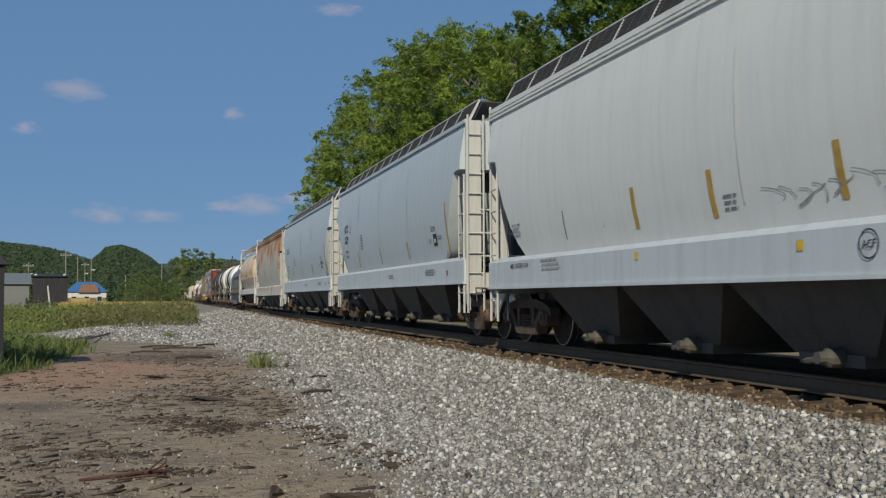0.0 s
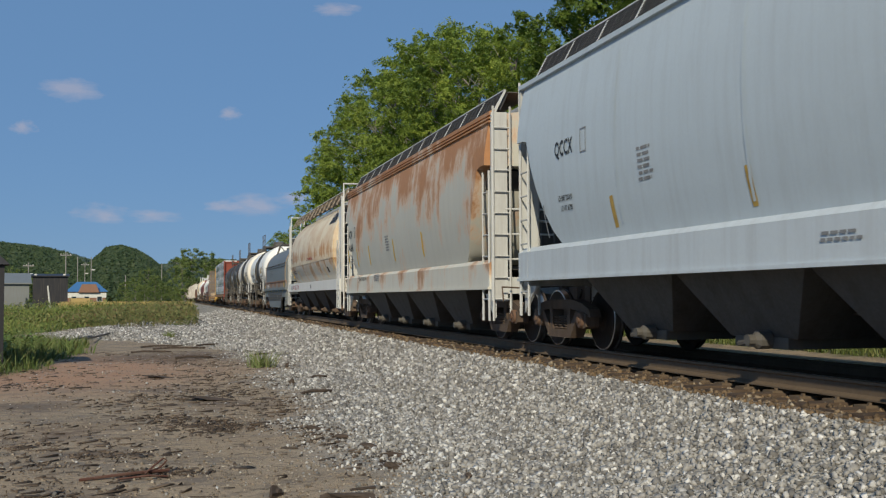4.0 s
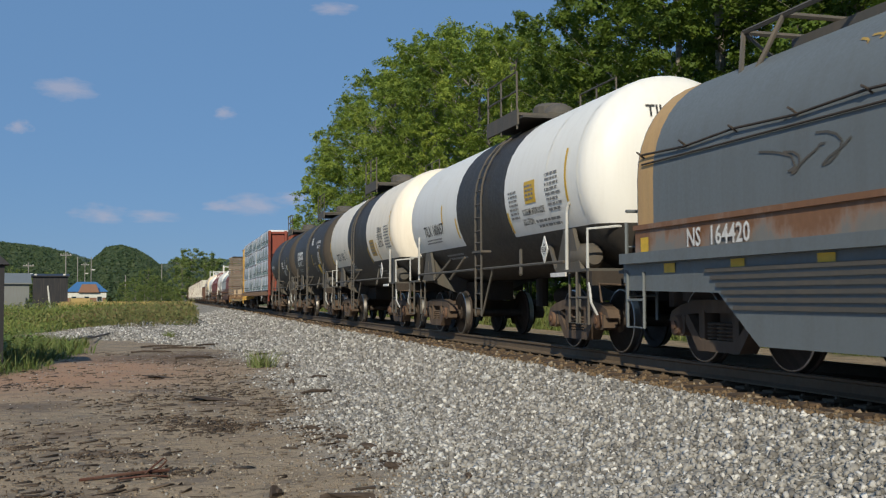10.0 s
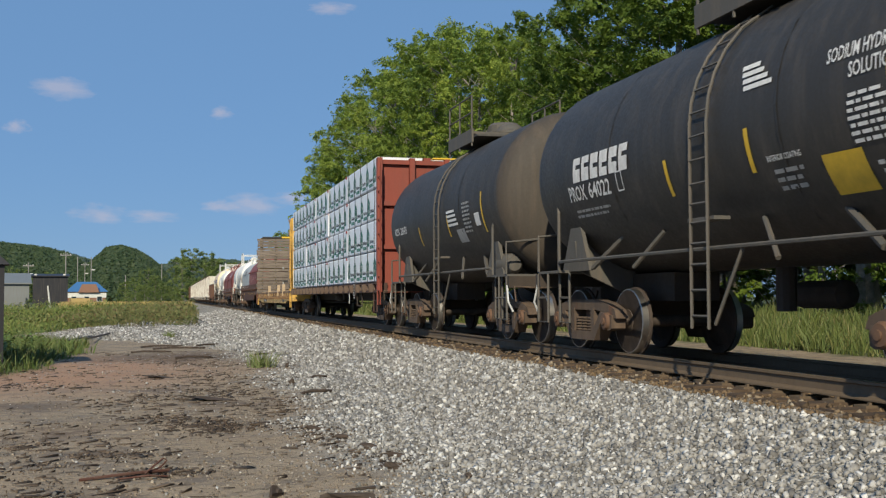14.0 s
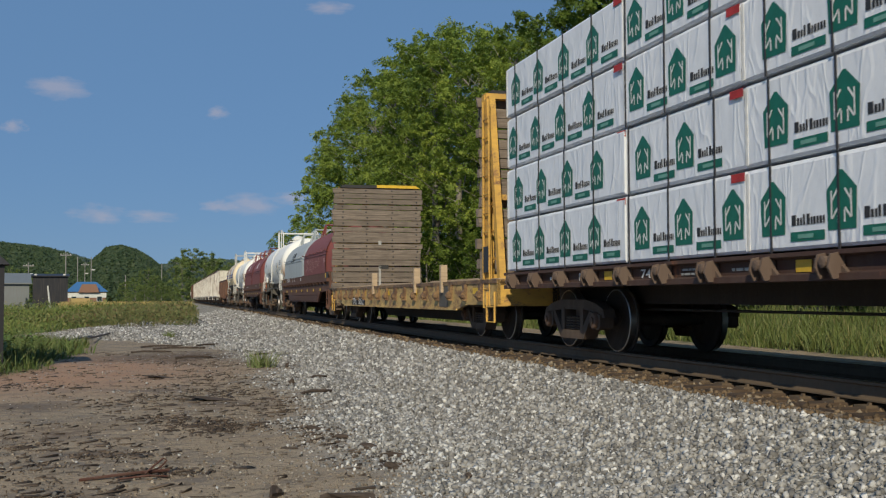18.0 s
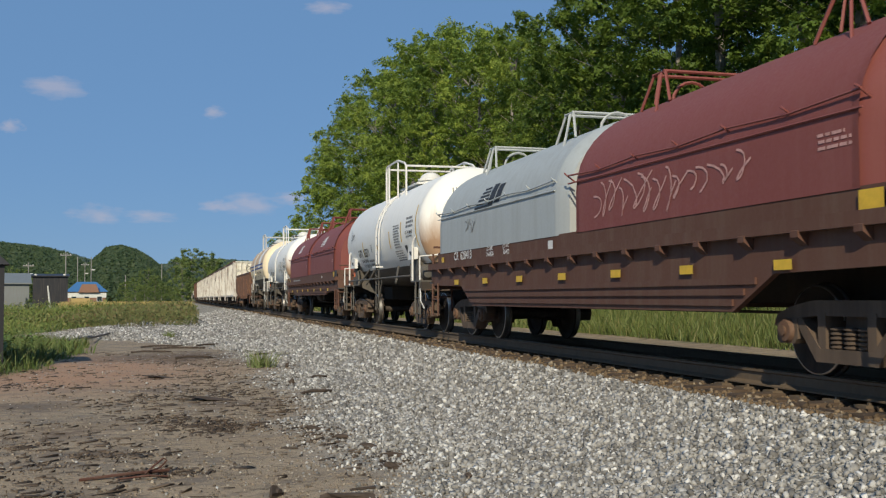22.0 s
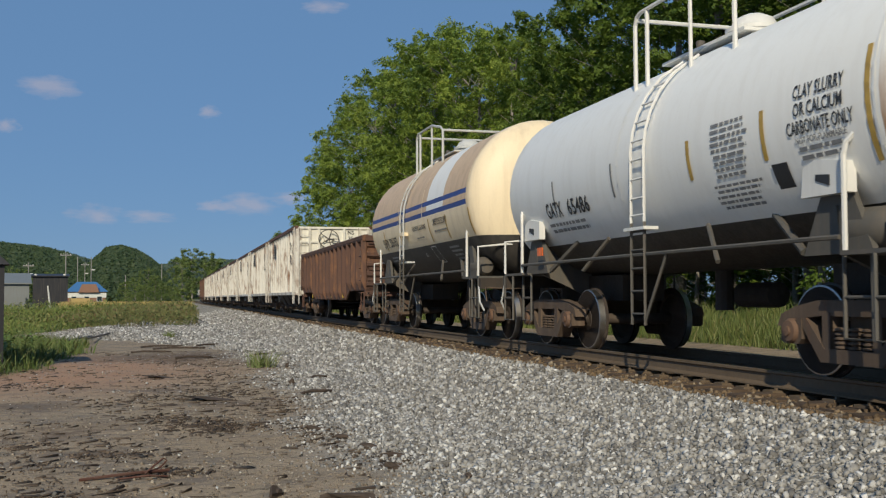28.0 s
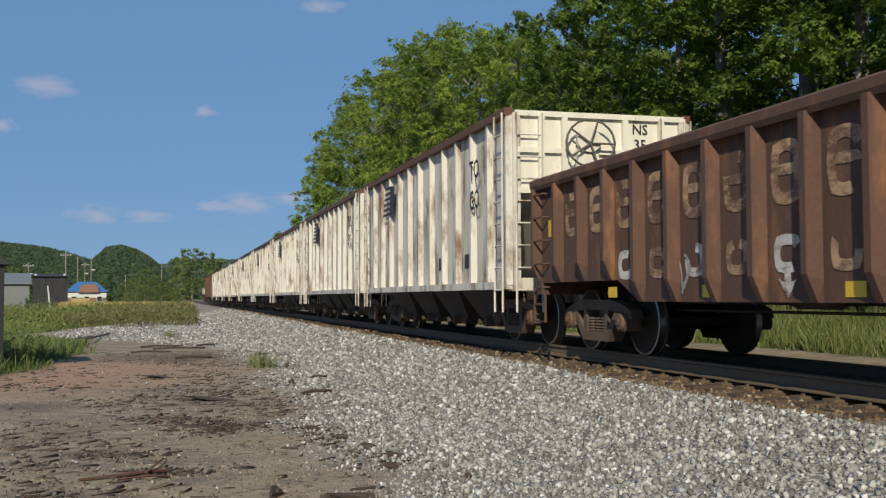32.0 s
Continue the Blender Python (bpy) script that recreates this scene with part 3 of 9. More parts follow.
def island_colours(name, a, b, c, rough=0.9):
    """Loose pieces in one mesh, each in a tone of its own."""
    m, nt, bs = nodes_of(name)
    geo = node(nt, "NewGeometry")
    r = geo.outputs["Random Per Island"]
    col = mix(nt, ramp(nt, r, 0.0, 0.6), a, b)
    col = mix(nt, ramp(nt, r, 0.78, 1.0), col, c)
    n = noise_of(nt, (1, 1, 1), 30, 4, 0.6)
    col = mix(nt, ramp(nt, n, 0.35, 0.7, 0, 0.35), col, tuple(k * 0.6 for k in a))
    nt.links.new(col, bs.inputs["Base Color"])
    bs.inputs["Roughness"].default_value = rough
    return m


def build_ballast():
    rng = np.random.default_rng(3)
    base = np.array([(-1, -1, -1), (1, -1, -1), (1, 1, -1), (-1, 1, -1), (-1, -1, 1), (1, -1, 1), (1, 1, 1), (-1, 1, 1)], float)
    quads = np.array([(3, 2, 1, 0), (4, 5, 6, 7), (0, 1, 5, 4), (1, 2, 6, 5), (2, 3, 7, 6), (3, 0, 4, 7)])
    pts = []
    for y0, y1, density, size in ((5, 13, 500, 0.0265), (13, 22, 240, 0.034), (22, 38, 100, 0.044), (38, 60, 44, 0.052), (60, 105, 16, 0.075)):
        n = int((y1 - y0) * 16.5 * density)
        x = rng.uniform(-13, 3.5, n)
        y = rng.uniform(y0, y1, n)
        lat = x - 0.0
        X = x + TX + BEND * (y - BL * (1 - np.exp(-y / BL)))
        g, gr, *_ = zones(X, y)
        keep = (rng.random(n) < np.where(lat < 0, g, g * 0.3)) & (lat > -13) & (lat < 3.6) & ~((np.abs(lat) < 1.45) & (rng.random(n) < 0.8))
        pts.append(np.stack([X[keep], y[keep], size * (0.5 + 0.95 * rng.random(keep.sum()) ** 1.5) * (0.5 + 0.5 * g[keep])], 1))
    # strays on the bare earth
    n = 1700
    x, y = rng.uniform(-5, 3.5, n), rng.uniform(6.5, 30, n) 
    pts.append(np.stack([x, y, 0.007 + 0.015 * rng.random(n) ** 2.5], 1))
    # grit trodden into the earth
    n = 26000
    y = 6.3 + 20 * rng.random(n) ** 1.3
    x = rng.uniform(-0.3, 0.3, n) * y + 0.9
    k = (zones(x, y)[0] < 0.9) & (rng.random(n) < 0.35 + 0.65 * np.clip((x + 1.5) / 3, 0, 1))
    x, y = x[k], y[k]
    grit = len(x)
    pts.append(np.stack([x, y, 0.005 + 0.013 * rng.random(grit) ** 2], 1))
    P = np.concatenate(pts)
    n = len(P)
    V = base[None] * rng.uniform(0.62, 1.0, (n, 8, 3)) * (rng.uniform(0.38, 1.0, (n, 1, 3))) * P[:, 2][:, None, None]
    q = rng.normal(size=(n, 4))
    q /= np.linalg.norm(q, axis=1, keepdims=True)
    w, a, b, c = q.T
    R = np.stack([1 - 2 * (b * b + c * c), 2 * (a * b - w * c), 2 * (a * c + w * b), 2 * (a * b + w * c), 1 - 2 * (a * a + c * c), 2 * (b * c - w * a), 2 * (a * c - w * b), 2 * (b * c + w * a), 1 - 2 * (a * a + b * b)], 1).reshape(n, 3, 3)
    V = np.einsum("nij,nkj->nki", R, V)
    V[:, :, 0] += P[:, 0][:, None]
    V[:, :, 1] += P[:, 1][:, None]
    V[:, :, 2] += (height(P[:, 0], P[:, 1]) + P[:, 2] * 0.35)[:, None]
    W = V[-grit:]
    W[:, :, 2] -= 0.004
    F = (np.arange(grit)[:, None, None] * 8 + quads[None]).reshape(-1, 4)
    mesh_from("grit", W.reshape(-1, 3), F, island_colours("earthy_grit", (0.10, 0.075, 0.052), (0.29, 0.235, 0.17), (0.50, 0.45, 0.37)), "small brown and grey grit in the earth", "gravel")
    V, P = V[:-grit], P[:-grit]
    by_rail = np.abs(lat_of(P[:, 0], P[:, 1])) < 1.55
    W = V[by_rail]
    F = (np.arange(len(W))[:, None, None] * 8 + quads[None]).reshape(-1, 4)
    mesh_from("stained_stones", W.reshape(-1, 3), F, island_colours("rust_stained_ballast", (0.085, 0.058, 0.034), (0.21, 0.145, 0.08), (0.38, 0.33, 0.25)), "rust-stained stones between the ties", "ballast")
    V = V[~by_rail]
    n = len(V)
    F = (np.arange(n)[:, None, None] * 8 + quads[None]).reshape(-1, 4)
    mesh_from("ballast_stones", V.reshape(-1, 3), F, island_colours("crushed_ballast", (0.130, 0.124, 0.116), (0.40, 0.388, 0.366), (0.74, 0.735, 0.715)), "grey and white crushed stone ballast along the track", "ballast")


def build_track():
    track = empty("railway_track", "rusty rails on weathered wooden ties in ballast", "railway track")
    track["kind"] = "structure"
    steel = paint("rail_rust", (0.135, 0.098, 0.062), grime=0.5, dirt=(0.08, 0.058, 0.038), rough=0.8)
    prof = [(-0.07, -0.18), (0.07, -0.18), (0.07, -0.165), (0.012, -0.135), (0.010, -0.045), (0.036, -0.032), (0.036, -0.004), (0.026, 0.0), (-0.026, 0.0), (-0.036, -0.004), (-0.036, -0.032), (-0.010, -0.045), (-0.012, -0.135), (-0.07, -0.165)]
    ys = [-60, -20] + [k * 4.0 for k in range(0, 16)] + [80, 120, 200, 400, 900]
    for e in (-1, 1):
        bm = B()
        rings = []
        for s in ys:
            x, y, th = line(s)
            rings.append([(x + (e * 0.755 + px) * math.cos(th), y - (e * 0.755 + px) * math.sin(th), pz) for px, pz in prof])
        loft(bm, rings)
        rail = part("rail", bm, [steel, M["tread"]], track, "rusty steel rail with polished head")
        for f in rail.data.polygons:
            if abs(f.normal.z) > 0.9 and f.center.z > -0.002:
                f.material_index = 1
    bm = box(B(), -1.32, 1.32, -0.115, 0.115, -0.20, 0.0)
    tie_me = shared(bm, M["tie"], "tie")
    plate = B()
    for e in (-1, 1):
        box(plate, e * 0.755 - 0.17, e * 0.755 + 0.17, -0.09, 0.09, 0.0, 0.025)
        for k in (-0.1, 0.1):
            box(plate, e * 0.755 + k - 0.015, e * 0.755 + k + 0.015, -0.06, -0.03, 0.02, 0.05)
    plate_me = shared(plate, steel, "tie_plate")
    rnd = random.Random(9)
    for k in range(290):
        s = -6 + k * 0.503
        x, y, th = line(s)
        d = rnd.uniform(-0.05, 0.05)
        tie = share("tie", tie_me, track, (x + d, y + rnd.uniform(-0.02, 0.02), -0.222 - rnd.uniform(0, 0.02)), -math.degrees(th) + rnd.uniform(-1.2, 1.2))
        if k < 60:
            share("tie_plate", plate_me, tie, (-d, 0, 0.0))
    V, F = [], []
    base = np.array([(-1.32, -0.115, -0.36), (1.32, -0.115, -0.36), (1.32, 0.115, -0.36), (-1.32, 0.115, -0.36), (-1.32, -0.115, -0.215), (1.32, -0.115, -0.215), (1.32, 0.115, -0.215), (-1.32, 0.115, -0.215)])
    quads = np.array([(3, 2, 1, 0), (4, 5, 6, 7), (0, 1, 5, 4), (1, 2, 6, 5), (2, 3, 7, 6), (3, 0, 4, 7)])
    for k in range(290, 700):
        s = -6 + k * 0.503
        x, y, th = line(s)
        F.append(quads + len(V) * 8)
        V.append(base + np.array([x, y, 0]))
    far = mesh_from("far_ties", np.concatenate(V), np.concatenate(F), M["tie"], "", "")
    far.parent = track
    far["kind"] = "stuff"


# ---- grass and weeds ----
def blades(name, X, Y, H, W, rng, mat_, label, category, lean=0.35, kind="stuff"):
    n = len(X)
    ang = rng.uniform(0, math.tau, n)
    dx, dy = np.cos(ang), np.sin(ang)
    lx, ly = rng.normal(0, lean, n) * H, rng.normal(0, lean, n) * H
    z = height(X, Y) - 0.02
    V = np.zeros((n, 5, 3))
    for i, (u, k) in enumerate(((-1, 0), (1, 0), (-0.7, 0.5), (0.7, 0.5), (0, 1))):
        V[:, i, 0] = X + dx * W * u * 0.5 + lx * k ** 1.6
        V[:, i, 1] = Y + dy * W * u * 0.5 + ly * k ** 1.6
        V[:, i, 2] = z + H * k
    F = np.concatenate([(np.arange(n)[:, None] * 5 + np.array(f)) for f in ((0, 1, 3), (0, 3, 2), (2, 3, 4))])
    return mesh_from(name, V.reshape(-1, 3), F, mat_, label, category, kind)


def loose_leaves(name, X, Y, H, size, rng, mat_, label, category):
    """Small leaves and seed heads filling a layer of height H, denser towards the top."""
    n = len(X)
    P = np.stack([X, Y, height(X, Y) + H * rng.random(n) ** 0.75 * rng.uniform(0.75, 1.1, n)], 1)
    t, b = rng.normal(size=(n, 3)), rng.normal(size=(n, 3))
    t[:, 2] = np.abs(t[:, 2]) + 0.5
    t /= np.linalg.norm(t, axis=1, keepdims=True)
    b /= np.linalg.norm(b, axis=1, keepdims=True)
    s = (size * rng.uniform(0.6, 1.6, n))[:, None]
    V = np.stack([P - t * s, P + b * s * 0.45, P + t * s * 0.9, P - b * s * 0.35], 1)
    return mesh_from(name, V.reshape(-1, 3), np.arange(n * 4).reshape(-1, 4), mat_, label, category)


def build_grass():
    rng = np.random.default_rng(11)
    green = island_colours("field_grass", (0.065, 0.115, 0.024), (0.135, 0.175, 0.042), (0.21, 0.19, 0.075), 0.7)
    # rough field beyond the earth patch: short blades below a mass of loose leaves and seed heads
    n = 70000
    Y = 24 + 75 * rng.random(n) ** 1.25
    X = -0.36 * Y - 2 + rng.random(n) * (0.42 * Y + 4)
    g, gr, *_ = zones(X, Y)
    k = (rng.random(n) < gr) & (lat_of(X, Y) < -4)
    patchy = 0.65 + 0.5 * np.sin(X * 0.7) * np.sin(Y * 0.33 + 1)
    H = (0.22 + 0.5 * rng.random(n) ** 1.3) * np.clip(patchy, 0.35, 1.2) * np.interp(Y, [26, 45, 70], [0.6, 0.9, 1.0])
    blades("field_grass", X[k], Y[k], H[k], 0.022 + 0.0009 * Y[k], rng, green, "tall rough green grass in the field", "grass", 0.55)
    meadow = island_colours("meadow_weeds", (0.085, 0.130, 0.028), (0.175, 0.215, 0.048), (0.27, 0.235, 0.095), 0.8)
    n = 90000
    Y = 44 + 50 * rng.random(n) ** 1.1
    X = -0.36 * Y - 2 + rng.random(n) * (0.40 * Y + 3.5)
    g, gr, *_ = zones(X, Y)
    k = (rng.random(n) < gr) & (lat_of(X, Y) < -5.2)
    mound = 0.75 + 0.28 * np.sin(X * 0.9 + 0.3 * Y) * np.sin(Y * 0.41 + 0.6) + 0.18 * np.sin(X * 2.3 + Y * 0.9)
    H = np.clip(mound, 0.35, 1.25) * np.interp(Y, [44, 60, 80], [0.45, 0.85, 1.25])
    loose_leaves("meadow_weeds", X[k], Y[k], H[k], np.interp(Y[k], [44, 90], [0.055, 0.10]), rng, meadow, "loose mass of green and yellowing meadow weeds", "weeds")
    # tall reddish weeds at the field's edge by the gravel
    n = 60000
    Y = rng.uniform(56, 92, n)
    X = -14 + 17.5 * rng.random(n) ** 0.8
    k = (lat_of(X, Y) < -5.4)
    weeds = island_colours("tall_weeds", (0.085, 0.12, 0.035), (0.17, 0.165, 0.055), (0.21, 0.135, 0.075), 0.8)
    tall = np.interp(X, [-14, -5, -1, 3], [0.5, 0.65, 1.2, 1.35]) * (0.85 + 0.22 * np.sin(X * 2.1) * np.sin(Y * 0.8))
    loose_leaves("tall_weeds", X[k], Y[k], tall[k], np.full(k.sum(), 0.075), rng, weeds, "tall weeds at the edge of the gravel", "weeds")
    # verge beyond the track
    n = 80000
    Y = 5 + 90 * rng.random(n) ** 1.6
    X = TX + 0.02 * Y + 5.05 + 5.5 * rng.random(n) ** 1.2
    verge = island_colours("verge_grass", (0.060, 0.095, 0.019), (0.125, 0.155, 0.034), (0.21, 0.19, 0.075), 0.7)
    blades("verge_grass", X, Y, (0.14 + 0.50 * rng.random(n) ** 2.2) * (0.8 + 0.35 * np.sin(X * 1.9) * np.sin(Y * 1.3)), 0.012 + 0.0009 * Y, rng, verge, "green grass verge beyond the track", "grass")
    # long grass at the near corner of the field
    n = 30000
    Y = rng.uniform(16, 38, n)
    X = -1.0 - 7.5 * rng.random(n) ** 0.8
    g, gr, *_ = zones(X, Y)
    k = rng.random(n) < gr
    blades("edge_grass", X[k], Y[k], (0.12 + 0.42 * rng.random(n) ** 1.5)[k] * np.clip(gr[k], 0.4, 1), np.full(k.sum(), 0.024), rng, green, "green grass tufts at the edge of the earth", "grass", 0.5)
    # leafy weeds standing in the grass at the field's near corner
    n = 5500
    c = rng.integers(0, 26, n)
    cx, cy = -2.9 - 2.2 * rng.random(26), 22.5 + 9.0 * rng.random(26)
    r = 0.42 * rng.random(n) ** 0.6
    q = rng.uniform(0, math.tau, n)
    hh = rng.random(n)
    px, py = cx[c] + r * np.cos(q), cy[c] + r * np.sin(q)
    V = np.zeros((n, 4, 3))
    tilt = rng.uniform(0, math.tau, n)
    size = 0.03 + 0.04 * rng.random(n)
    pz = height(px, py) + (0.05 + 0.75 * hh * (0.6 + 0.5 * np.sin(c * 2.7))) * (1 - 0.5 * r)
    for i, (u, v) in enumerate(((-1, 0), (0, 0.55), (1, 0), (0, -0.55))):
        V[:, i, 0] = px + size * (u * np.cos(tilt) - v * np.sin(tilt))
        V[:, i, 1] = py + size * (u * np.sin(tilt) + v * np.cos(tilt))
        V[:, i, 2] = pz + size * (0.5 * v + 0.35 * u * np.sin(tilt * 3))
    mesh_from("leafy_weeds", V.reshape(-1, 3), np.arange(n * 4).reshape(-1, 4), island_colours("leafy_weed", (0.085, 0.145, 0.028), (0.16, 0.225, 0.045), (0.20, 0.235, 0.06), 0.6), "low leafy green weeds beside the cabinet", "weeds")

# ---- woods beyond the track ----
def leaf_material(name, a, b, c):
    m, nt, bs = nodes_of(name)
    geo = node(nt, "NewGeometry")
    oi = node(nt, "ObjectInfo")
    r = geo.outputs["Random Per Island"]
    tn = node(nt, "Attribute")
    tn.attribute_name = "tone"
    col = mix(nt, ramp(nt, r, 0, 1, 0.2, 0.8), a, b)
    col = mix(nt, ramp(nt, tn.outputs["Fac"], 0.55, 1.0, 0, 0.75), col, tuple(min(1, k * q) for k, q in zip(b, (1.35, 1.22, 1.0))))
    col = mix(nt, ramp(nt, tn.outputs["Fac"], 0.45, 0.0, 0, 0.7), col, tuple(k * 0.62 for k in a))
    col = mix(nt, ramp(nt, oi.outputs["Random"], 0, 1, 0, 0.55), col, c)
    nt.links.new(col, bs.inputs["Base Color"])
    bs.inputs["Roughness"].default_value = 0.55
    bs.inputs["Specular IOR Level"].default_value = 0.25
    tr = node(nt, "BsdfTranslucent", [("Color", mix(nt, 0.35, col, (0.16, 0.26, 0.03)))])
    mx = node(nt, "MixShader", [(1, bs.outputs[0]), (2, tr.outputs[0])])
    mx.inputs[0].default_value = 0.36
    nt.links.new(mx.outputs[0], nt.nodes["Material Output"].inputs[0])
    return m


# light put into the leaf colours: far crowns sunlit, near ones shaded
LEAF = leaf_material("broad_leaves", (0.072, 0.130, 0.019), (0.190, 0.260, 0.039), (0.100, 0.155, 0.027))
SUNLIT_LEAF = leaf_material("sunlit_broad_leaves", (0.135, 0.215, 0.034), (0.335, 0.410, 0.070), (0.200, 0.270, 0.050))
BARK = plain("grey_brown_bark", (0.24, 0.215, 0.18), 0.95, 0, 0.4, 6)


def crown_mesh(name, seed, height_, spread, leaves, size, low=0.25, clumps=70, leaf=None):
    """Leaves in flat drooping sprays on many tufts round the limbs: uneven, with dark gaps between."""
    rng = np.random.default_rng(seed)
    C, R = [], []
    lobes = rng.uniform(0.74, 1.20, 9)
    gap = spread * 1.05 / clumps ** 0.36
    for k in range(clumps * 7):
        if len(C) == clumps:
            break
        u = rng.random()
        z = height_ * (low + (1 - low) * u ** 0.8)
        f = (z / height_ - low) / (1 - low)
        a = rng.uniform(0, math.tau)
        lobe = np.interp((a / math.tau * 9 + 2.2 * f) % 9, np.arange(10), np.append(lobes, lobes[0]))
        rad = spread * lobe * (0.30 + 1.0 * math.sin(math.pi * min(1, 0.16 + 0.80 * f)) ** 0.8) * (0.84 + 0.26 * rng.random())
        q = 1 - 0.55 * rng.random() ** 2.2
        c = np.array((rad * q * math.cos(a), rad * q * math.sin(a), min(z, height_ * 0.97)))
        if C and np.min(np.linalg.norm((np.array(C) - c) * (1, 1, 1.35), axis=1)) < gap:
            continue
        C.append(tuple(c))
        R.append(gap * rng.uniform(0.5, 1.05))
    C, R = np.array(C), np.array(R)
    clumps = len(C)
    # sprays: thin tilted fans of leaves standing round each tuft
    per = 15
    ns = clumps * per
    owner = np.repeat(np.arange(clumps), per)
    d = rng.normal(size=(ns, 3))
    d /= np.linalg.norm(d, axis=1, keepdims=True)
    d[:, 2] = np.where(d[:, 2] < 0, d[:, 2] * 0.5, d[:, 2] * 1.05)
    S = C[owner] + d * (R[owner] * rng.uniform(0.45, 1.22, ns))[:, None]
    up = np.array([0, 0, 0.75]) + d * 0.65 + rng.normal(0, 0.28, (ns, 3))
    up /= np.linalg.norm(up, axis=1, keepdims=True)
    ax = np.cross(up, rng.normal(size=(ns, 3)))
    ax /= np.linalg.norm(ax, axis=1, keepdims=True)
    ay = np.cross(up, ax)
    wide = R[owner] * rng.uniform(0.26, 0.62, ns)
    which = rng.choice(ns, leaves, p=wide ** 1.6 / (wide ** 1.6).sum())
    ang, rr = rng.uniform(0, math.tau, leaves), rng.random(leaves) ** 0.6
    lx, ly = np.cos(ang) * rr, np.sin(ang) * rr * 0.62
    w = wide[which][:, None]
    P = S[which] + w * (ax[which] * lx[:, None] + ay[which] * ly[:, None]) + up[which] * (w[:, 0] * (rng.normal(0, 0.16, leaves) - 0.30 * rr ** 2))[:, None]
    nrm = up[which] + rng.normal(0, 0.42, (leaves, 3))
    nrm /= np.linalg.norm(nrm, axis=1, keepdims=True)
    t = np.cross(nrm, rng.normal(size=(leaves, 3)))
    t /= np.linalg.norm(t, axis=1, keepdims=True) + 1e-9
    b = np.cross(nrm, t)
    s = (size * rng.uniform(0.55, 1.4, leaves))[:, None]
    V = np.stack([P - t * s * 0.55, P + b * s * 0.42 + t * s * 0.12, P + t * s * 0.35 - b * s * 0.36 - nrm * s * 0.15], 1)
    F = np.arange(leaves * 3).reshape(-1, 3)
    ob = mesh_from(name, V.reshape(-1, 3), F, leaf or LEAF, "", "")
    me = ob.data
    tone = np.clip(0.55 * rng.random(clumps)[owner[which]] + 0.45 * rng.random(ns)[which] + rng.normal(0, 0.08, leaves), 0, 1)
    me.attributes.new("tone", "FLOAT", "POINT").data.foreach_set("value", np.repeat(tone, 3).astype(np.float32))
    bpy.data.objects.remove(ob)
    return me, C


def trunk_mesh(seed, height_, C):
    rng = random.Random(seed)
    bm = B()

    def limb(p, q, r0, r1, n=7, bend=0.0):
        p, q = Vector(p), Vector(q)
        rings = []
        for i in range(5):
            u = i / 4
            c = p.lerp(q, u) + Vector((bend * math.sin(u * 3), bend * math.cos(u * 2.3) * 0.5, 0)) * u
            r = r0 + (r1 - r0) * u
            rings.append([c + Vector((r * math.cos(k * math.tau / n), r * math.sin(k * math.tau / n), 0)) for k in range(n)])
        loft(bm, rings)
    base = height_ * 0.016 + 0.06
    limb((0, 0, -0.4), (rng.uniform(-0.4, 0.4), rng.uniform(-0.4, 0.4), height_ * 0.86), base, 0.04, 9, 0.3)
    for k in rng.sample(range(len(C)), min(16, len(C))):
        c = C[k]
        z = max(height_ * 0.16, c[2] - height_ * rng.uniform(0.10, 0.2))
        limb((0, 0, z), tuple(c), base * 0.38, 0.02, 5, rng.uniform(-0.3, 0.3))
    # thin grey twigs showing between the leaves
    for k in rng.sample(range(len(C)), min(46, len(C))):
        c = Vector(C[k])
        p = Vector((c.x * 0.55, c.y * 0.55, c.z - height_ * rng.uniform(0.05, 0.12)))
        limb(p, c * 1.0 + Vector((c.x, c.y, 0)) * 0.10 + Vector((0, 0, rng.uniform(-0.3, 0.9))), 0.035, 0.006, 3, rng.uniform(-0.3, 0.3))
    return shared(bm, BARK, "trunk")


def tree_kind(seed, height_, spread, leaves, size, low, clumps, leaf=None):
    crown, C = crown_mesh("crown", seed, height_, spread, leaves, size, low, clumps, leaf)
    return crown, trunk_mesh(seed, height_, C), height_


def plant(kind, x, y, h, turn, group="woods beyond the track", label="leafy green broad-leaved tree beyond the railway track"):
    crown, trunk, full = kind
    tree = empty("tree", label, "tree", group)
    k = h / full
    z = float(height(np.array([x]), np.array([y]))[0])
    tree.matrix_world = Matrix.LocRotScale((x, y, z), Euler((0, 0, radians(turn))), (k, k, k))
    share("trunk", trunk, tree)
    share("crown", crown, tree)
    return tree


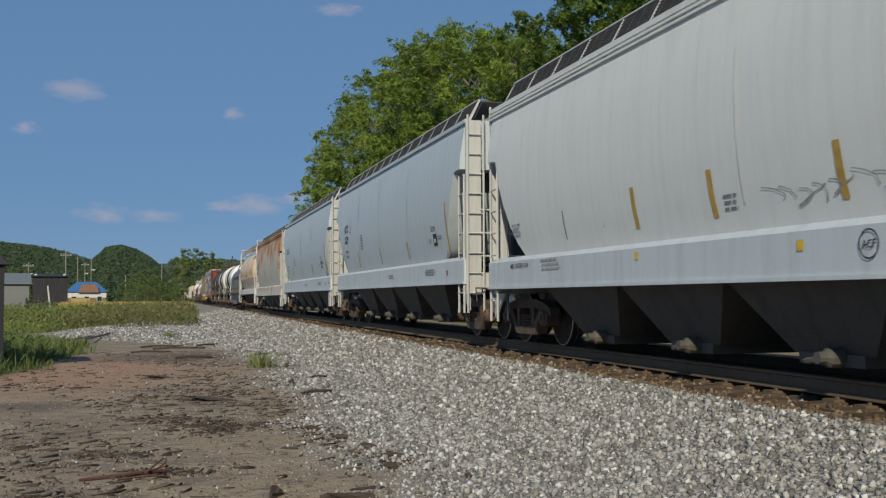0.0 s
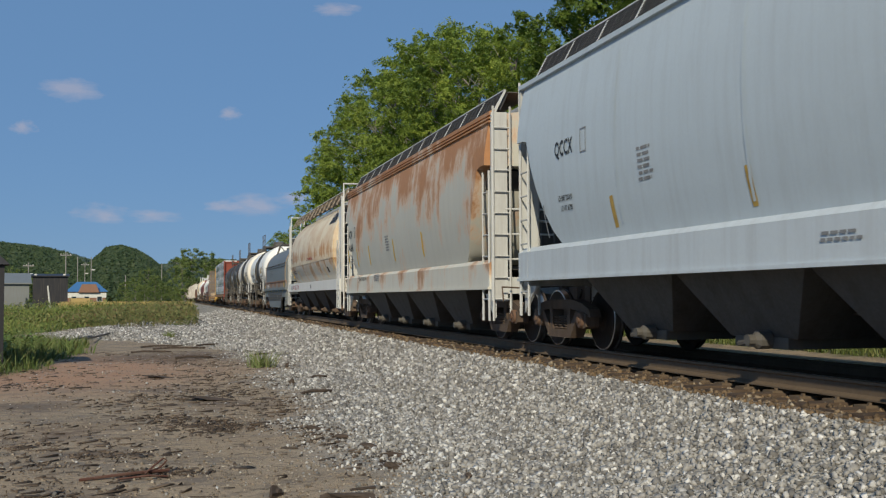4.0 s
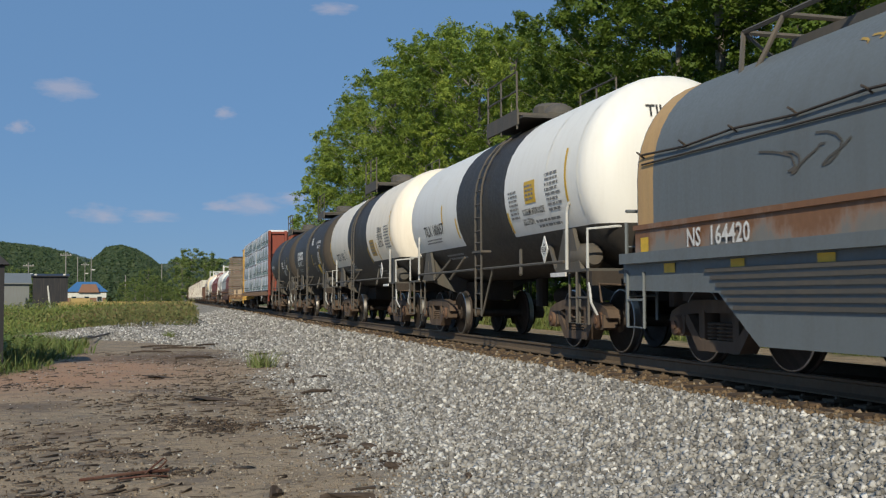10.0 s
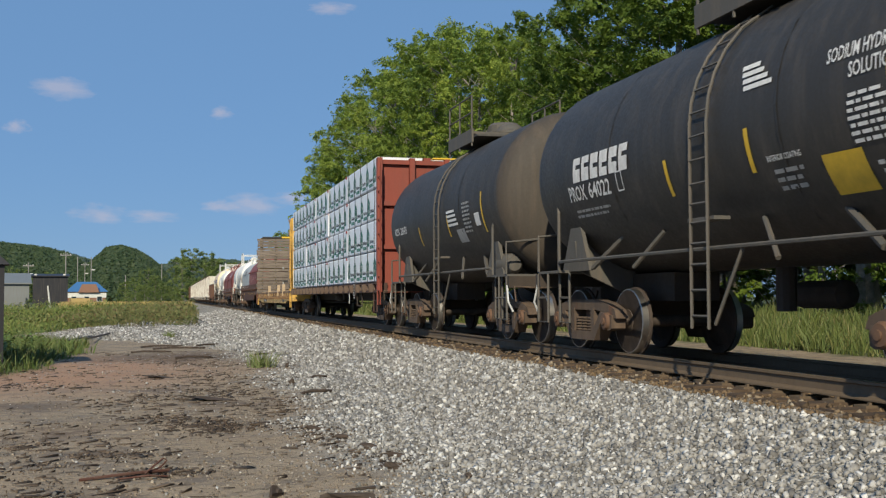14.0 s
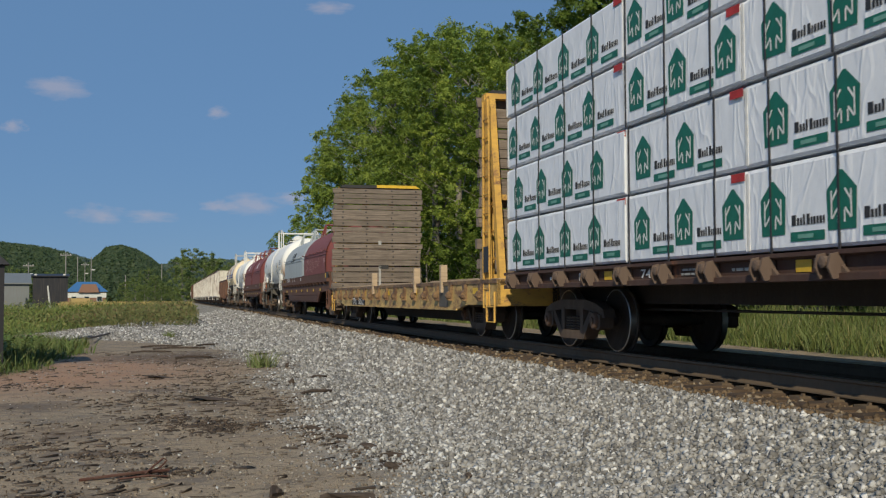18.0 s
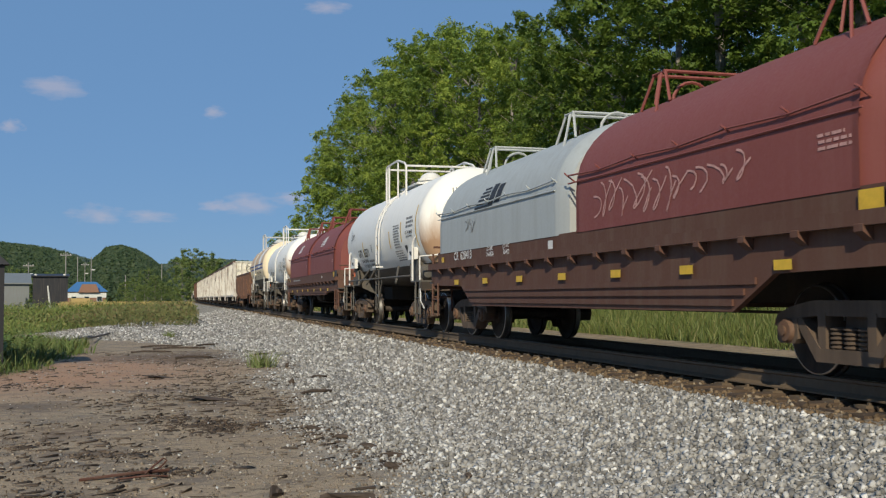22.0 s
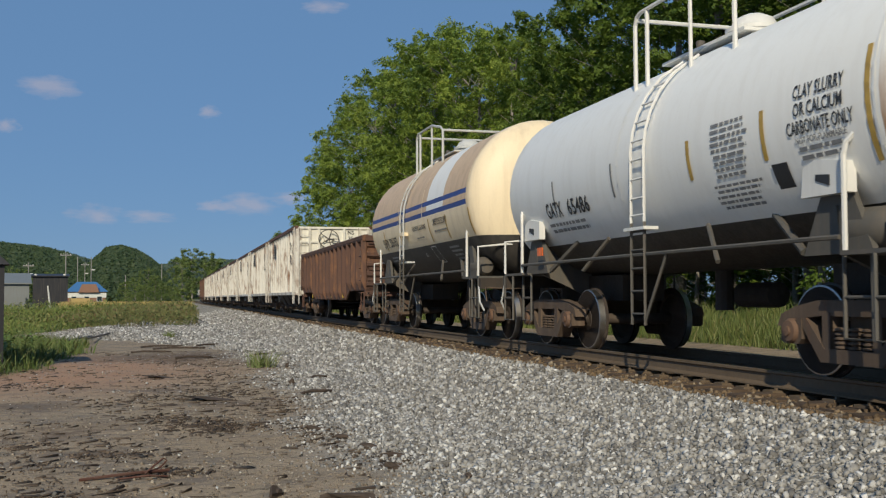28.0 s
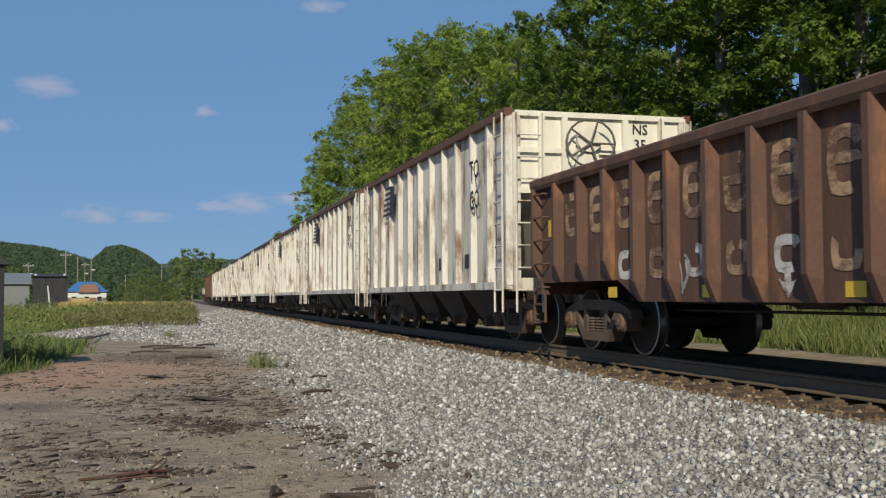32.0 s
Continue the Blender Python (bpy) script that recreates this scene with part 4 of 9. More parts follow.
def build_woods():
    rnd = random.Random(17)
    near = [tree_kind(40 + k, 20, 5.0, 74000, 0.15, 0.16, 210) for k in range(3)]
    far = [tree_kind(60 + k, 20, 5.2, 56000, 0.165, 0.14, 190, SUNLIT_LEAF) for k in range(4)]
    back = [tree_kind(70 + k, 20, 5.2, 18000, 0.30, 0.10, 130) for k in range(2)]
    bush = [tree_kind(80 + k, 7, 2.9, 9500, 0.18, 0.03, 60) for k in range(2)]
    # front row, from the far end to the near one: distance ahead, offset from the track, height
    # the last six stand out of view, added to shade the woods in sight
    front = [(174, 11.5, 12.0), (158, 14, 13.5), (126, 15.5, 20), (114, 14.5, 21.5), (104, 14, 22.5), (95, 14, 22), (86, 13, 21.5), (78, 13, 21), (71, 13.5, 20.4),
             (64, 13, 18.6), (58, 13, 17.0), (52.5, 13, 15.2), (47.5, 13, 14.0), (42.5, 13, 15.2), (37.5, 13, 18.5), (33, 13, 20), (29, 13.5, 20), (25, 13, 19), (20.5, 13, 20), (16, 13, 20), (11, 13, 20), (6, 12.5, 20), (1.5, 12, 20), (-3, 12, 19), (-8, 12, 20), (-13, 12, 20), (-19, 12, 20)]
    for s, off, h in front:
        x, y, th = line(s)
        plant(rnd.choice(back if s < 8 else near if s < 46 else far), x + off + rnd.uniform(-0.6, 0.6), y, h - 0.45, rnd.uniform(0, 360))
    for k in range(16):
        s = 8 + k * 7.0 + rnd.uniform(-2, 2)
        x, y, th = line(s)
        h = np.interp(s, [0, 45, 70, 100, 150, 180], [20, 15, 18, 21, 18, 14])
        plant(rnd.choice(far if s > 60 else back), x + rnd.uniform(19, 23), y, h * rnd.uniform(0.92, 1.02) - 0.3, rnd.uniform(0, 360))
    for k in range(10):
        s = 10 + k * 10.5 + rnd.uniform(-2, 2)
        x, y, th = line(s)
        plant(rnd.choice(back), x + rnd.uniform(27, 33), y, rnd.uniform(14, 16), rnd.uniform(0, 360))
    # edge shrubs; the first few, out of view, are added to cast shade
    for k in range(34):
        s = -14 + k * 4.4 + rnd.uniform(-1, 1)
        x, y, th = line(s)
        plant(rnd.choice(bush), x + rnd.uniform(11.2, 13.4), y, rnd.uniform(3.4, 6.4), rnd.uniform(0, 360), "shrubs at the edge of the woods", "dense green shrub at the edge of the woods")
    for k in range(24):
        s = 12 + k * 5.2 + rnd.uniform(-1, 1)
        x, y, th = line(s)
        plant(rnd.choice(bush), x + rnd.uniform(21, 25), y, rnd.uniform(5.5, 7.0), rnd.uniform(0, 360), "shrubs at the edge of the woods", "dense green shrub deep under the trees")
    for k in range(26):
        s = 5 + k * 4.8 + rnd.uniform(-1, 1)
        x, y, th = line(s)
        plant(rnd.choice(bush), x + rnd.uniform(15.5, 18), y, rnd.uniform(4.5, 6.0), rnd.uniform(0, 360), "shrubs at the edge of the woods", "dense green shrub under the trees")
    # a broken pale branch hanging in the leaves
    bm = tube(B(), [(0, 0, 0), (0.25, 0.1, 0.12), (0.6, 0.1, 0.1), (0.85, 0.2, -0.02)], 0.05)
    tube(bm, [(0.5, 0.1, 0.1), (0.75, 0.0, 0.32)], 0.03)
    br = part("dead_branch", bm, M["deck"], None)
    br.location = (19.6, 52.0, 10.6)
    tagged(br, "pale dead branch caught among green leaves", "branch")


# ---- distance: wooded hills, sheds, a house, poles ----
def spot(px, d):
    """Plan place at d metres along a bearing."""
    b = radians(16.23) + math.atan((px - 784) / 1815)
    return d * math.sin(b), d * math.cos(b)


def top_z(py, px, d):
    return EYE + d * math.cos(math.atan((px - 784) / 1815)) * (526 - py) / 1815


def wooded_ridge(name, crest, d, depth, label, leaf, n, size, seed):
    """A wooded hill whose crest follows (bearing column, height row); one mass of foliage."""
    rng = np.random.default_rng(seed)
    px = np.array([c[0] for c in crest], float)
    py = np.array([c[1] for c in crest], float)
    u = rng.uniform(px[0], px[-1], n)
    v = rng.random(n) ** 0.7
    crest_z = EYE + d * (518 - np.interp(u, px, py)) / 1815
    lump = 1 + 0.10 * np.sin(u * 0.23 + 1) + 0.08 * np.sin(u * 0.61)
    ang = radians(16.23) + np.arctan((u - 784) / 1815)
    dist = (d - depth + depth * v)
    cz = (crest_z + 2) * np.sin(v * math.pi / 2) ** 0.7 * (0.94 + 0.06 * lump) - 1
    cz = np.minimum(cz + rng.normal(0, size * 0.35, n), crest_z - size * 0.35 * rng.random(n))
    P = np.stack([dist * np.sin(ang), dist * np.cos(ang), cz], 1)
    d3 = rng.normal(size=(n, 3)) * 0.7
    d3[:, 1] -= 0.9
    d3[:, 2] += 0.9
    d3 /= np.linalg.norm(d3, axis=1, keepdims=True)
    t = np.cross(d3, rng.normal(size=(n, 3)))
    t /= np.linalg.norm(t, axis=1, keepdims=True)
    b = np.cross(d3, t)
    s = (size * rng.uniform(0.5, 1.4, n))[:, None]
    V = np.stack([P - t * s * 0.6, P + b * s * 0.5 + t * s * 0.2, P + t * s * 0.4 - b * s * 0.45], 1)
    ob = mesh_from(name, V.reshape(-1, 3), np.arange(n * 3).reshape(-1, 3), leaf, label, "wooded hill")
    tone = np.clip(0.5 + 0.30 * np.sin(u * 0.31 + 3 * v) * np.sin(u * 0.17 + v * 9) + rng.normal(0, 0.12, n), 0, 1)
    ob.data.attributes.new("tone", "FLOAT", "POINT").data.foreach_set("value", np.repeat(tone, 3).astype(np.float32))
    # the hill's body below the leaves
    bm = B()
    rings = []
    for k in range(13):
        q = px[0] + (px[-1] - px[0]) * k / 12
        h = EYE + d * (518 - float(np.interp(q, px, py))) / 1815
        ring = []
        for w in range(8):
            vv = w / 7
            x, y = spot(q, d - depth * 0.9 + depth * 0.95 * vv)
            ring.append((x, y, (h * 0.93) * math.sin(vv * math.pi / 2) ** 0.7 - 1.2))
        rings.append(ring)
    loft(bm, rings, closed=False, caps=False)
    part(name + "_slope", bm, plain(name + "_floor", (0.035, 0.06, 0.018), 0.95), ob)


def build_distance():
    # distance haze is put into the hills' leaf colours as a blue-grey tint
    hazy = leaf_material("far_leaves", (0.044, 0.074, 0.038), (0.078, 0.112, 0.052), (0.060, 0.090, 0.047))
    field_leaf = leaf_material("field_tree_leaves", (0.150, 0.205, 0.065), (0.250, 0.310, 0.090), (0.190, 0.245, 0.078))
    blue = leaf_material("haze_tinted_hill_leaves", (0.07, 0.105, 0.085), (0.09, 0.125, 0.10), (0.08, 0.115, 0.09))
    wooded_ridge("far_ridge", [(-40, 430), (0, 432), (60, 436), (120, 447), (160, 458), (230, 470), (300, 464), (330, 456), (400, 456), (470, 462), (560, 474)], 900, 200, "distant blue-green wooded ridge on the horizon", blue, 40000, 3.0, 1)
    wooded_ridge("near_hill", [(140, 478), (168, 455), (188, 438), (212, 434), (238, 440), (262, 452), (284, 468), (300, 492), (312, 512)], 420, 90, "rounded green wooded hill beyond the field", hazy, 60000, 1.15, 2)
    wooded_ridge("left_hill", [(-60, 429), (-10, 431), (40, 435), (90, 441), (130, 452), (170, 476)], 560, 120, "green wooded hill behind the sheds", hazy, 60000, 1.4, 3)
    rnd = random.Random(23)
    kinds = [tree_kind(90 + k, 20, 6.2, 16000, 0.42, 0.06, 110, field_leaf) for k in range(3)]
    # trees standing before the hills
    for px, top, d in ((340, 442, 330), (322, 455, 300), (362, 448, 340), (385, 462, 350), (262, 476, 250), (240, 490, 230), (275, 488, 235), (222, 498, 240), (292, 500, 260), (256, 505, 200), (410, 470, 300), (440, 475, 280), (470, 470, 260), (500, 462, 235), (300, 506, 320), (12, 470, 400), (40, 474, 380), (90, 480, 390)):
        x, y = spot(px, d)
        plant(rnd.choice(kinds), x, y, top_z(top, px, d) + 0.9, rnd.uniform(0, 360), "trees across the field", "leafy green tree standing across the far field")
    # sheds and house
    steel = paint("grey_sheet_cladding", (0.19, 0.205, 0.205), grime=0.25, rough=0.5)
    dark = paint("dark_blue_black_cladding", (0.012, 0.014, 0.02), grime=0.2, rough=0.5)
    roofb = paint("blue_metal_roof", (0.05, 0.16, 0.36), grime=0.2, rough=0.4)
    brick = paint("brown_brick", (0.27, 0.15, 0.10), grime=0.3, rough=0.9)
    pale = paint("pale_trim", (0.66, 0.66, 0.62), grime=0.2)
    glass = plain("shed_window_glass", (0.03, 0.04, 0.05), 0.1, 0, 0.1)

    def building(name, label, px0, px1, d, eave, ridge, mw, mr, deep, hip=False):
        ob = empty(name, label, "building")
        xa, ya = spot(px0, d)
        xb, yb = spot(px1, d)
        c = ((xa + xb) / 2, (ya + yb) / 2)
        w = math.hypot(xb - xa, yb - ya)
        ze, zr = top_z(eave, (px0 + px1) / 2, d), top_z(ridge, (px0 + px1) / 2, d)
        ob.matrix_world = pose(c[0], c[1], GROUND, 0, 0, math.degrees(math.atan2(yb - ya, xb - xa)))
        he, hr = ze - GROUND, zr - GROUND
        part("wall", box(B(), -w / 2, w / 2, 0, deep, 0, he), mw, ob)
        if hip:
            bm = loft(B(), [[(-w / 2 - 0.5, -0.5, he), (w / 2 + 0.5, -0.5, he), (w / 2 + 0.5, deep + 0.5, he), (-w / 2 - 0.5, deep + 0.5, he)], [(-w / 4, deep * 0.4, hr), (w / 4, deep * 0.4, hr), (w / 4, deep * 0.6, hr), (-w / 4, deep * 0.6, hr)]])
        else:
            bm = slab(B(), [(-0.4, he), (deep / 2, hr), (deep + 0.4, he), (deep + 0.4, he + 0.15), (deep / 2, hr + 0.2), (-0.4, he + 0.15)], "x", -w / 2 - 0.3, w / 2 + 0.3)
        part("roof", bm, mr, ob)
        return ob, w, he
    ob, w, he = building("metal_shed", "pale grey sheet-metal shed with a shallow roof", -40, 52, 150, 500, 481, steel, steel, 14)
    part("lean_to", box(B(), -w / 2, w / 2 - 0.5, -3.0, -0.05, 0, he * 0.52), steel, ob)
    ob, w, he = building("dark_shed", "dark blue-black flat-roofed shed", 58, 120, 190, 487, 483, dark, dark, 10)
    part("roof_post", tube(B(), [(0, 0, 0), (-0.4, -0.06, he * 0.7)], 0.15), pale, ob)
    for x in (-w * 0.42, w * 0.40):
        part("roof_vent", box(B(), x - 0.22, x + 0.22, 0.5, 0.9, he, he + 0.45), pale, ob)
    ob, w, he = building("house", "brick house with a blue hipped metal roof and white trim", 119, 188, 290, 514, 496, brick, roofb, 11, True)
    part("trim", box(B(), -w / 2 - 0.06, w / 2 + 0.06, -0.12, -0.02, he - 1.6, he - 0.3), pale, ob)
    part("gable", slab(B(), [(-2.2, he - 0.2), (3.2, he - 0.2), (2.4, he + 2.0), (-1.2, he + 2.0)], "y", -0.9, -0.5), brick, ob)
    for x in (-w * 0.33, 0, w * 0.33):
        wd = part("window", box(B(), x - 0.7, x + 0.7, -0.2, -0.13, he - 2.6, he - 1.2), pale, ob)
        part("pane", box(B(), x - 0.58, x + 0.58, -0.22, -0.205, he - 2.5, he - 1.3), glass, wd)
    tan = paint("yellow_tan_steel", (0.55, 0.40, 0.16), grime=0.3)
    x, y = spot(141, 160)
    ob = empty("skip_container", "tan steel waste container standing in the grass", "container")
    ob.matrix_world = pose(x, y, GROUND, 0, 0, 12)
    part("tub", loft(B(), [[(-1.1, -0.8, 0.3), (1.1, -0.8, 0.3), (1.1, 0.8, 0.3), (-1.1, 0.8, 0.3)], [(-1.35, -0.95, 1.55), (1.35, -0.95, 1.55), (1.35, 0.95, 1.55), (-1.35, 0.95, 1.55)]]), tan, ob)
    for x in (-0.9, 0.9):
        part("foot", box(B(), x - 0.1, x + 0.1, -0.8, 0.8, 0, 0.3), tan, ob)
    # a bank of dry straw-coloured grass across the field's far side
    rng = np.random.default_rng(31)
    n = 9000
    px = rng.uniform(110, 335, n)
    d = rng.uniform(118, 135, n)
    b = radians(16.23) + np.arctan((px - 784) / 1815)
    straw = island_colours("dry_grass", (0.36, 0.29, 0.11), (0.46, 0.36, 0.13), (0.30, 0.27, 0.10), 0.9)
    blades("dry_grass", d * np.sin(b), d * np.cos(b), 0.75 + 0.5 * rng.random(n), np.full(n, 0.3), rng, straw, "straw-yellow dry grass along the far field", "grass", 0.3)
    # poles
    wood_pole = plain("pole_wood", (0.26, 0.25, 0.23), 0.9, 0, 0.3)
    for px, top, d, arm in ((116, 443, 240, True), (50, 462, 260, True), (137, 452, 300, False), (150, 462, 330, True), (161, 453, 300, False), (222, 485, 260, False), (286, 465, 330, False)):
        x, y = spot(px, d)
        h = top_z(top, px, d) - GROUND
        ob = empty("utility_pole", "grey wooden utility pole with a crossarm" if arm else "plain grey wooden utility pole", "utility pole", "poles across the field")
        ob.matrix_world = pose(x, y, GROUND, 0, 0, 10)
        part("pole", tube(B(), [(0, 0, 0), (0, 0, h)], 0.12, 8), wood_pole, ob)
        if arm:
            part("crossarm", box(B(), -1.2, 1.2, -0.08, 0.08, h - 0.9, h - 0.65), wood_pole, ob)
            for k in (-1.0, -0.4, 0.4, 1.0):
                part("insulator", lathe(B(), [(0.06, h - 0.65), (0.08, h - 0.45), (0.0, h - 0.4)], "z", (k, 0, 0), 6), pale, ob)
        if px in (50, 150, 161):
            part("lamp_head", box(B(), 0.1, 1.0, -0.2, 0.2, h * 0.72, h * 0.72 + 0.3), pale, ob)


# ---- things on the near ground ----
def build_near_things():
    dark = paint("cabinet_dark_paint", (0.014, 0.014, 0.019), grime=0.2, dirt=(0.03, 0.028, 0.03), rough=0.6)
    ob = empty("relay_cabinet", "tall dark trackside relay cabinet with a sloping lid", "cabinet")
    ob.matrix_world = pose(-4.02, 23.9, GROUND, 0, 0, 8)
    part("body", box(B(), -1.1, 1.1, -0.5, 0.5, 0.12, 2.25), dark, ob)
    part("lid", loft(B(), [[(-1.2, -0.6, 2.25), (1.2, -0.6, 2.25), (1.2, 0.6, 2.25), (-1.2, 0.6, 2.25)], [(-0.9, -0.45, 2.55), (0.9, -0.45, 2.55), (0.9, 0.45, 2.55), (-0.9, 0.45, 2.55)]]), dark, ob)
    part("plinth", box(B(), -1.15, 1.15, -0.55, 0.55, -0.1, 0.12), M["under"], ob)
    part("door", box(B(), -0.9, 0.9, -0.53, -0.505, 0.25, 2.15), dark, ob)
    # weeds
    weed = island_colours("weed_leaf", (0.10, 0.15, 0.04), (0.19, 0.22, 0.075), (0.28, 0.26, 0.11), 0.7)
    for x, y, h, n in ((2.42, 22.4, 0.42, 170), (-1.9, 33.5, 0.38, 200), (-3.2, 22.2, 0.5, 260), (-4.2, 29.0, 0.6, 260), (-2.9, 26.0, 0.35, 160), (0.95, 41, 0.3, 120)):
        rng = np.random.default_rng(int(abs(x * 100)))
        a, r = rng.uniform(0, math.tau, n), 0.30 * rng.random(n) ** 0.7 * (h / 0.4)
        X, Y = x + r * np.cos(a), y + r * np.sin(a)
        ob = blades("weed_clump", X, Y, h * (0.4 + 0.7 * rng.random(n)), np.full(n, 0.022), rng, weed, "green weed clump growing in the gravel", "weed", 0.45, kind="thing")
        del ob["kind"]
    # two old lengths of pipe by the field
    rust = paint("dark_rusty_pipe", (0.075, 0.055, 0.045), grime=0.5, rusty=0.3)
    for p, q in (((-3.05, 29.6), (-1.9, 41.0)), ((-2.5, 30.4), (-1.35, 44.0))):
        bm = tube(B(), [(p[0], p[1], GROUND + 0.12), ((p[0] + q[0]) / 2 + 0.1, (p[1] + q[1]) / 2, GROUND + 0.16), (q[0], q[1], GROUND + 0.1)], 0.04, 8)
        tagged(part("pipe", bm, rust, None), "dark rusty pipe lying on the gravel", "pipe", "old pipes")
    # a rusty rod with a bent loop of wire
    bm = tube(B(), [(-0.50, 9.00, GROUND + 0.03), (-0.10, 9.09, GROUND + 0.05), (0.22, 9.24, GROUND + 0.04)], 0.014, 6)
    tube(bm, [(0.02, 9.10, GROUND + 0.04), (0.10, 9.16, GROUND + 0.10), (0.17, 9.20, GROUND + 0.15), (0.20, 9.21, GROUND + 0.13), (0.15, 9.22, GROUND + 0.07), (-0.02, 9.17, GROUND + 0.02)], 0.008, 5)
    tube(bm, [(-0.2, 9.02, GROUND + 0.02), (0.05, 8.97, GROUND + 0.045), (0.2, 9.04, GROUND + 0.02)], 0.010, 5)
    tagged(part("wire_tangle", bm, paint("red_rust_wire", (0.085, 0.032, 0.022), grime=0.4, rough=0.85), None), "bent rust-brown rod with a wire loop on the earth", "wire")
    # lumps of dark wood and coal
    lump = paint("charred_wood", (0.045, 0.033, 0.026), grime=0.4, rough=0.9)
    for x, y, a, b, c, turn in ((0.98, 7.95, 0.12, 0.055, 0.07, 60), (1.5, 7.55, 0.28, 0.07, 0.05, 10), (1.15, 7.62, 0.10, 0.05, 0.03, 20), (2.05, 10.9, 0.14, 0.07, 0.04, 5), (2.20, 10.2, 0.16, 0.06, 0.035, -8), (1.95, 11.7, 0.22, 0.05, 0.03, 0), (2.35, 9.6, 0.20, 0.05, 0.03, -12),
                                (2.5, 18.1, 0.06, 0.05, 0.10, 0), (-1.6, 7.9, 0.12, 0.05, 0.04, 30), (3.0, 22.5, 0.05, 0.05, 0.09, 10), (1.0, 15.5, 0.5, 0.2, 0.03, 10), (0.3, 20.5, 0.5, 0.25, 0.03, 20), (2.1, 8.9, 0.12, 0.05, 0.05, 0), (2.65, 8.35, 0.05, 0.05, 0.035, 0)):
        bm = B()
        bmesh.ops.create_icosphere(bm, subdivisions=2, radius=1.0)
        for v in bm.verts:
            f = 0.75 + 0.5 * noise.noise(v.co * 1.9 + Vector((x * 3, y, 0)))
            v.co = Vector((v.co.x * a * f, v.co.y * b * f, v.co.z * c * f))
        ob = tagged(part("wood_chunk", bm, lump, None), "dark charred chunk of wood lying on the ground", "wood", "scraps on the ground")
        ob.location = (x, y, float(height(np.array([x]), np.array([y]))[0]) + c * 0.45)
        ob.rotation_euler = (0, radians(8), radians(turn))
    # sticks on the gravel
    for x, y, L, turn in ((0.55, 33.5, 1.3, 8), (1.0, 31.2, 1.5, 4), (1.95, 33.0, 1.0, 40), (0.2, 30.0, 1.1, -6), (3.1, 27.5, 0.7, 30), (2.7, 16.5, 0.6, 25), (1.2, 26.5, 0.9, 10), (3.2, 19.5, 0.5, 35)):
        bm = tube(B(), [(-L / 2, 0, 0.03), (-L / 6, 0.04, 0.055), (L / 6, -0.02, 0.05), (L / 2, 0.05, 0.03)], 0.028, 6)
        ob = tagged(part("stick", bm, lump, None), "dark weathered stick lying on the gravel", "stick", "scraps on the ground")
        ob.location = (x, y, float(height(np.array([x]), np.array([y]))[0]))
        ob.rotation_euler = (0, 0, radians(turn))
    # bark flakes and litter over the earth: a thin scatter, and mats where it has washed together
    rng = np.random.default_rng(5)
    n = 4600
    Y = 6.5 + 24 * rng.random(n) ** 0.9
    X = rng.uniform(-0.22, 0.16, n) * Y + 0.3 + rng.normal(0, 0.35, n)
    cl = np.sin(X * 1.3 + 0.5) * np.sin(Y * 0.55) + 0.5 * np.sin(X * 3 + Y) + 0.5 * np.sin(Y * 1.7)
    k = (rng.random(n) < np.clip(0.45 + 0.4 * cl, 0.06, 1)) & (zones(X, Y)[0] < 0.8)
    X, Y = X[k], Y[k]
    L = 0.008 + 0.15 * rng.random(len(X)) ** 4.0
    for cx, cy, rx, ry, m in ((0.85, 12.4, 0.55, 0.55, 420), (0.35, 13.2, 0.6, 0.4, 160), (-1.05, 11.4, 0.75, 0.6, 150), (-1.5, 12.9, 0.8, 0.8, 110), (-1.0, 9.7, 0.7, 0.5, 90), (-1.75, 9.0, 0.6, 0.5, 80), (-0.2, 10.4, 0.55, 0.3, 150), (0.15, 9.25, 0.4, 0.2, 170), (-0.9, 8.55, 0.7, 0.4, 60),
                              (1.25, 17.5, 1.0, 1.6, 260), (2.0, 14.6, 0.6, 1.0, 200), (1.9, 11.2, 0.4, 0.9, 200), (0.9, 20.5, 1.1, 1.6, 240), (1.7, 24.5, 1.2, 2.0, 220), (0.3, 16.0, 0.9, 0.8, 180), (2.2, 9.4, 0.35, 0.6, 150)):
        X = np.append(X, cx + rx * rng.normal(0, 0.6, m))
        Y = np.append(Y, cy + ry * rng.normal(0, 0.6, m))
        L = np.append(L, 0.006 + 0.09 * rng.random(m) ** 4.0)
    n = len(X)
    W = 0.003 + L * rng.uniform(0.04, 0.2, n)
    a = rng.normal(0, 0.7, n)
    z = height(X, Y) + 0.006
    V = np.zeros((n, 8, 3))
    for i, (u, v, w) in enumerate([(-1, -1, 0), (1, -0.6, 0), (0.8, 1, 0), (-0.9, 0.7, 0), (-0.9, -0.8, 1), (0.9, -0.5, 1), (0.7, 0.8, 1), (-0.8, 0.5, 1)]):
        uu, vv = u * L * rng.uniform(0.7, 1.1, n), v * W * rng.uniform(0.6, 1.2, n)
        V[:, i, 0] = X + uu * np.cos(a) - vv * np.sin(a)
        V[:, i, 1] = Y + uu * np.sin(a) + vv * np.cos(a)
        V[:, i, 2] = z + w * (0.004 + 0.014 * rng.random(n) ** 2) * (1 + u * 0.5)
    quads = np.array([(3, 2, 1, 0), (4, 5, 6, 7), (0, 1, 5, 4), (1, 2, 6, 5), (2, 3, 7, 6), (3, 0, 4, 7)])
    F = (np.arange(n)[:, None, None] * 8 + quads[None]).reshape(-1, 4)
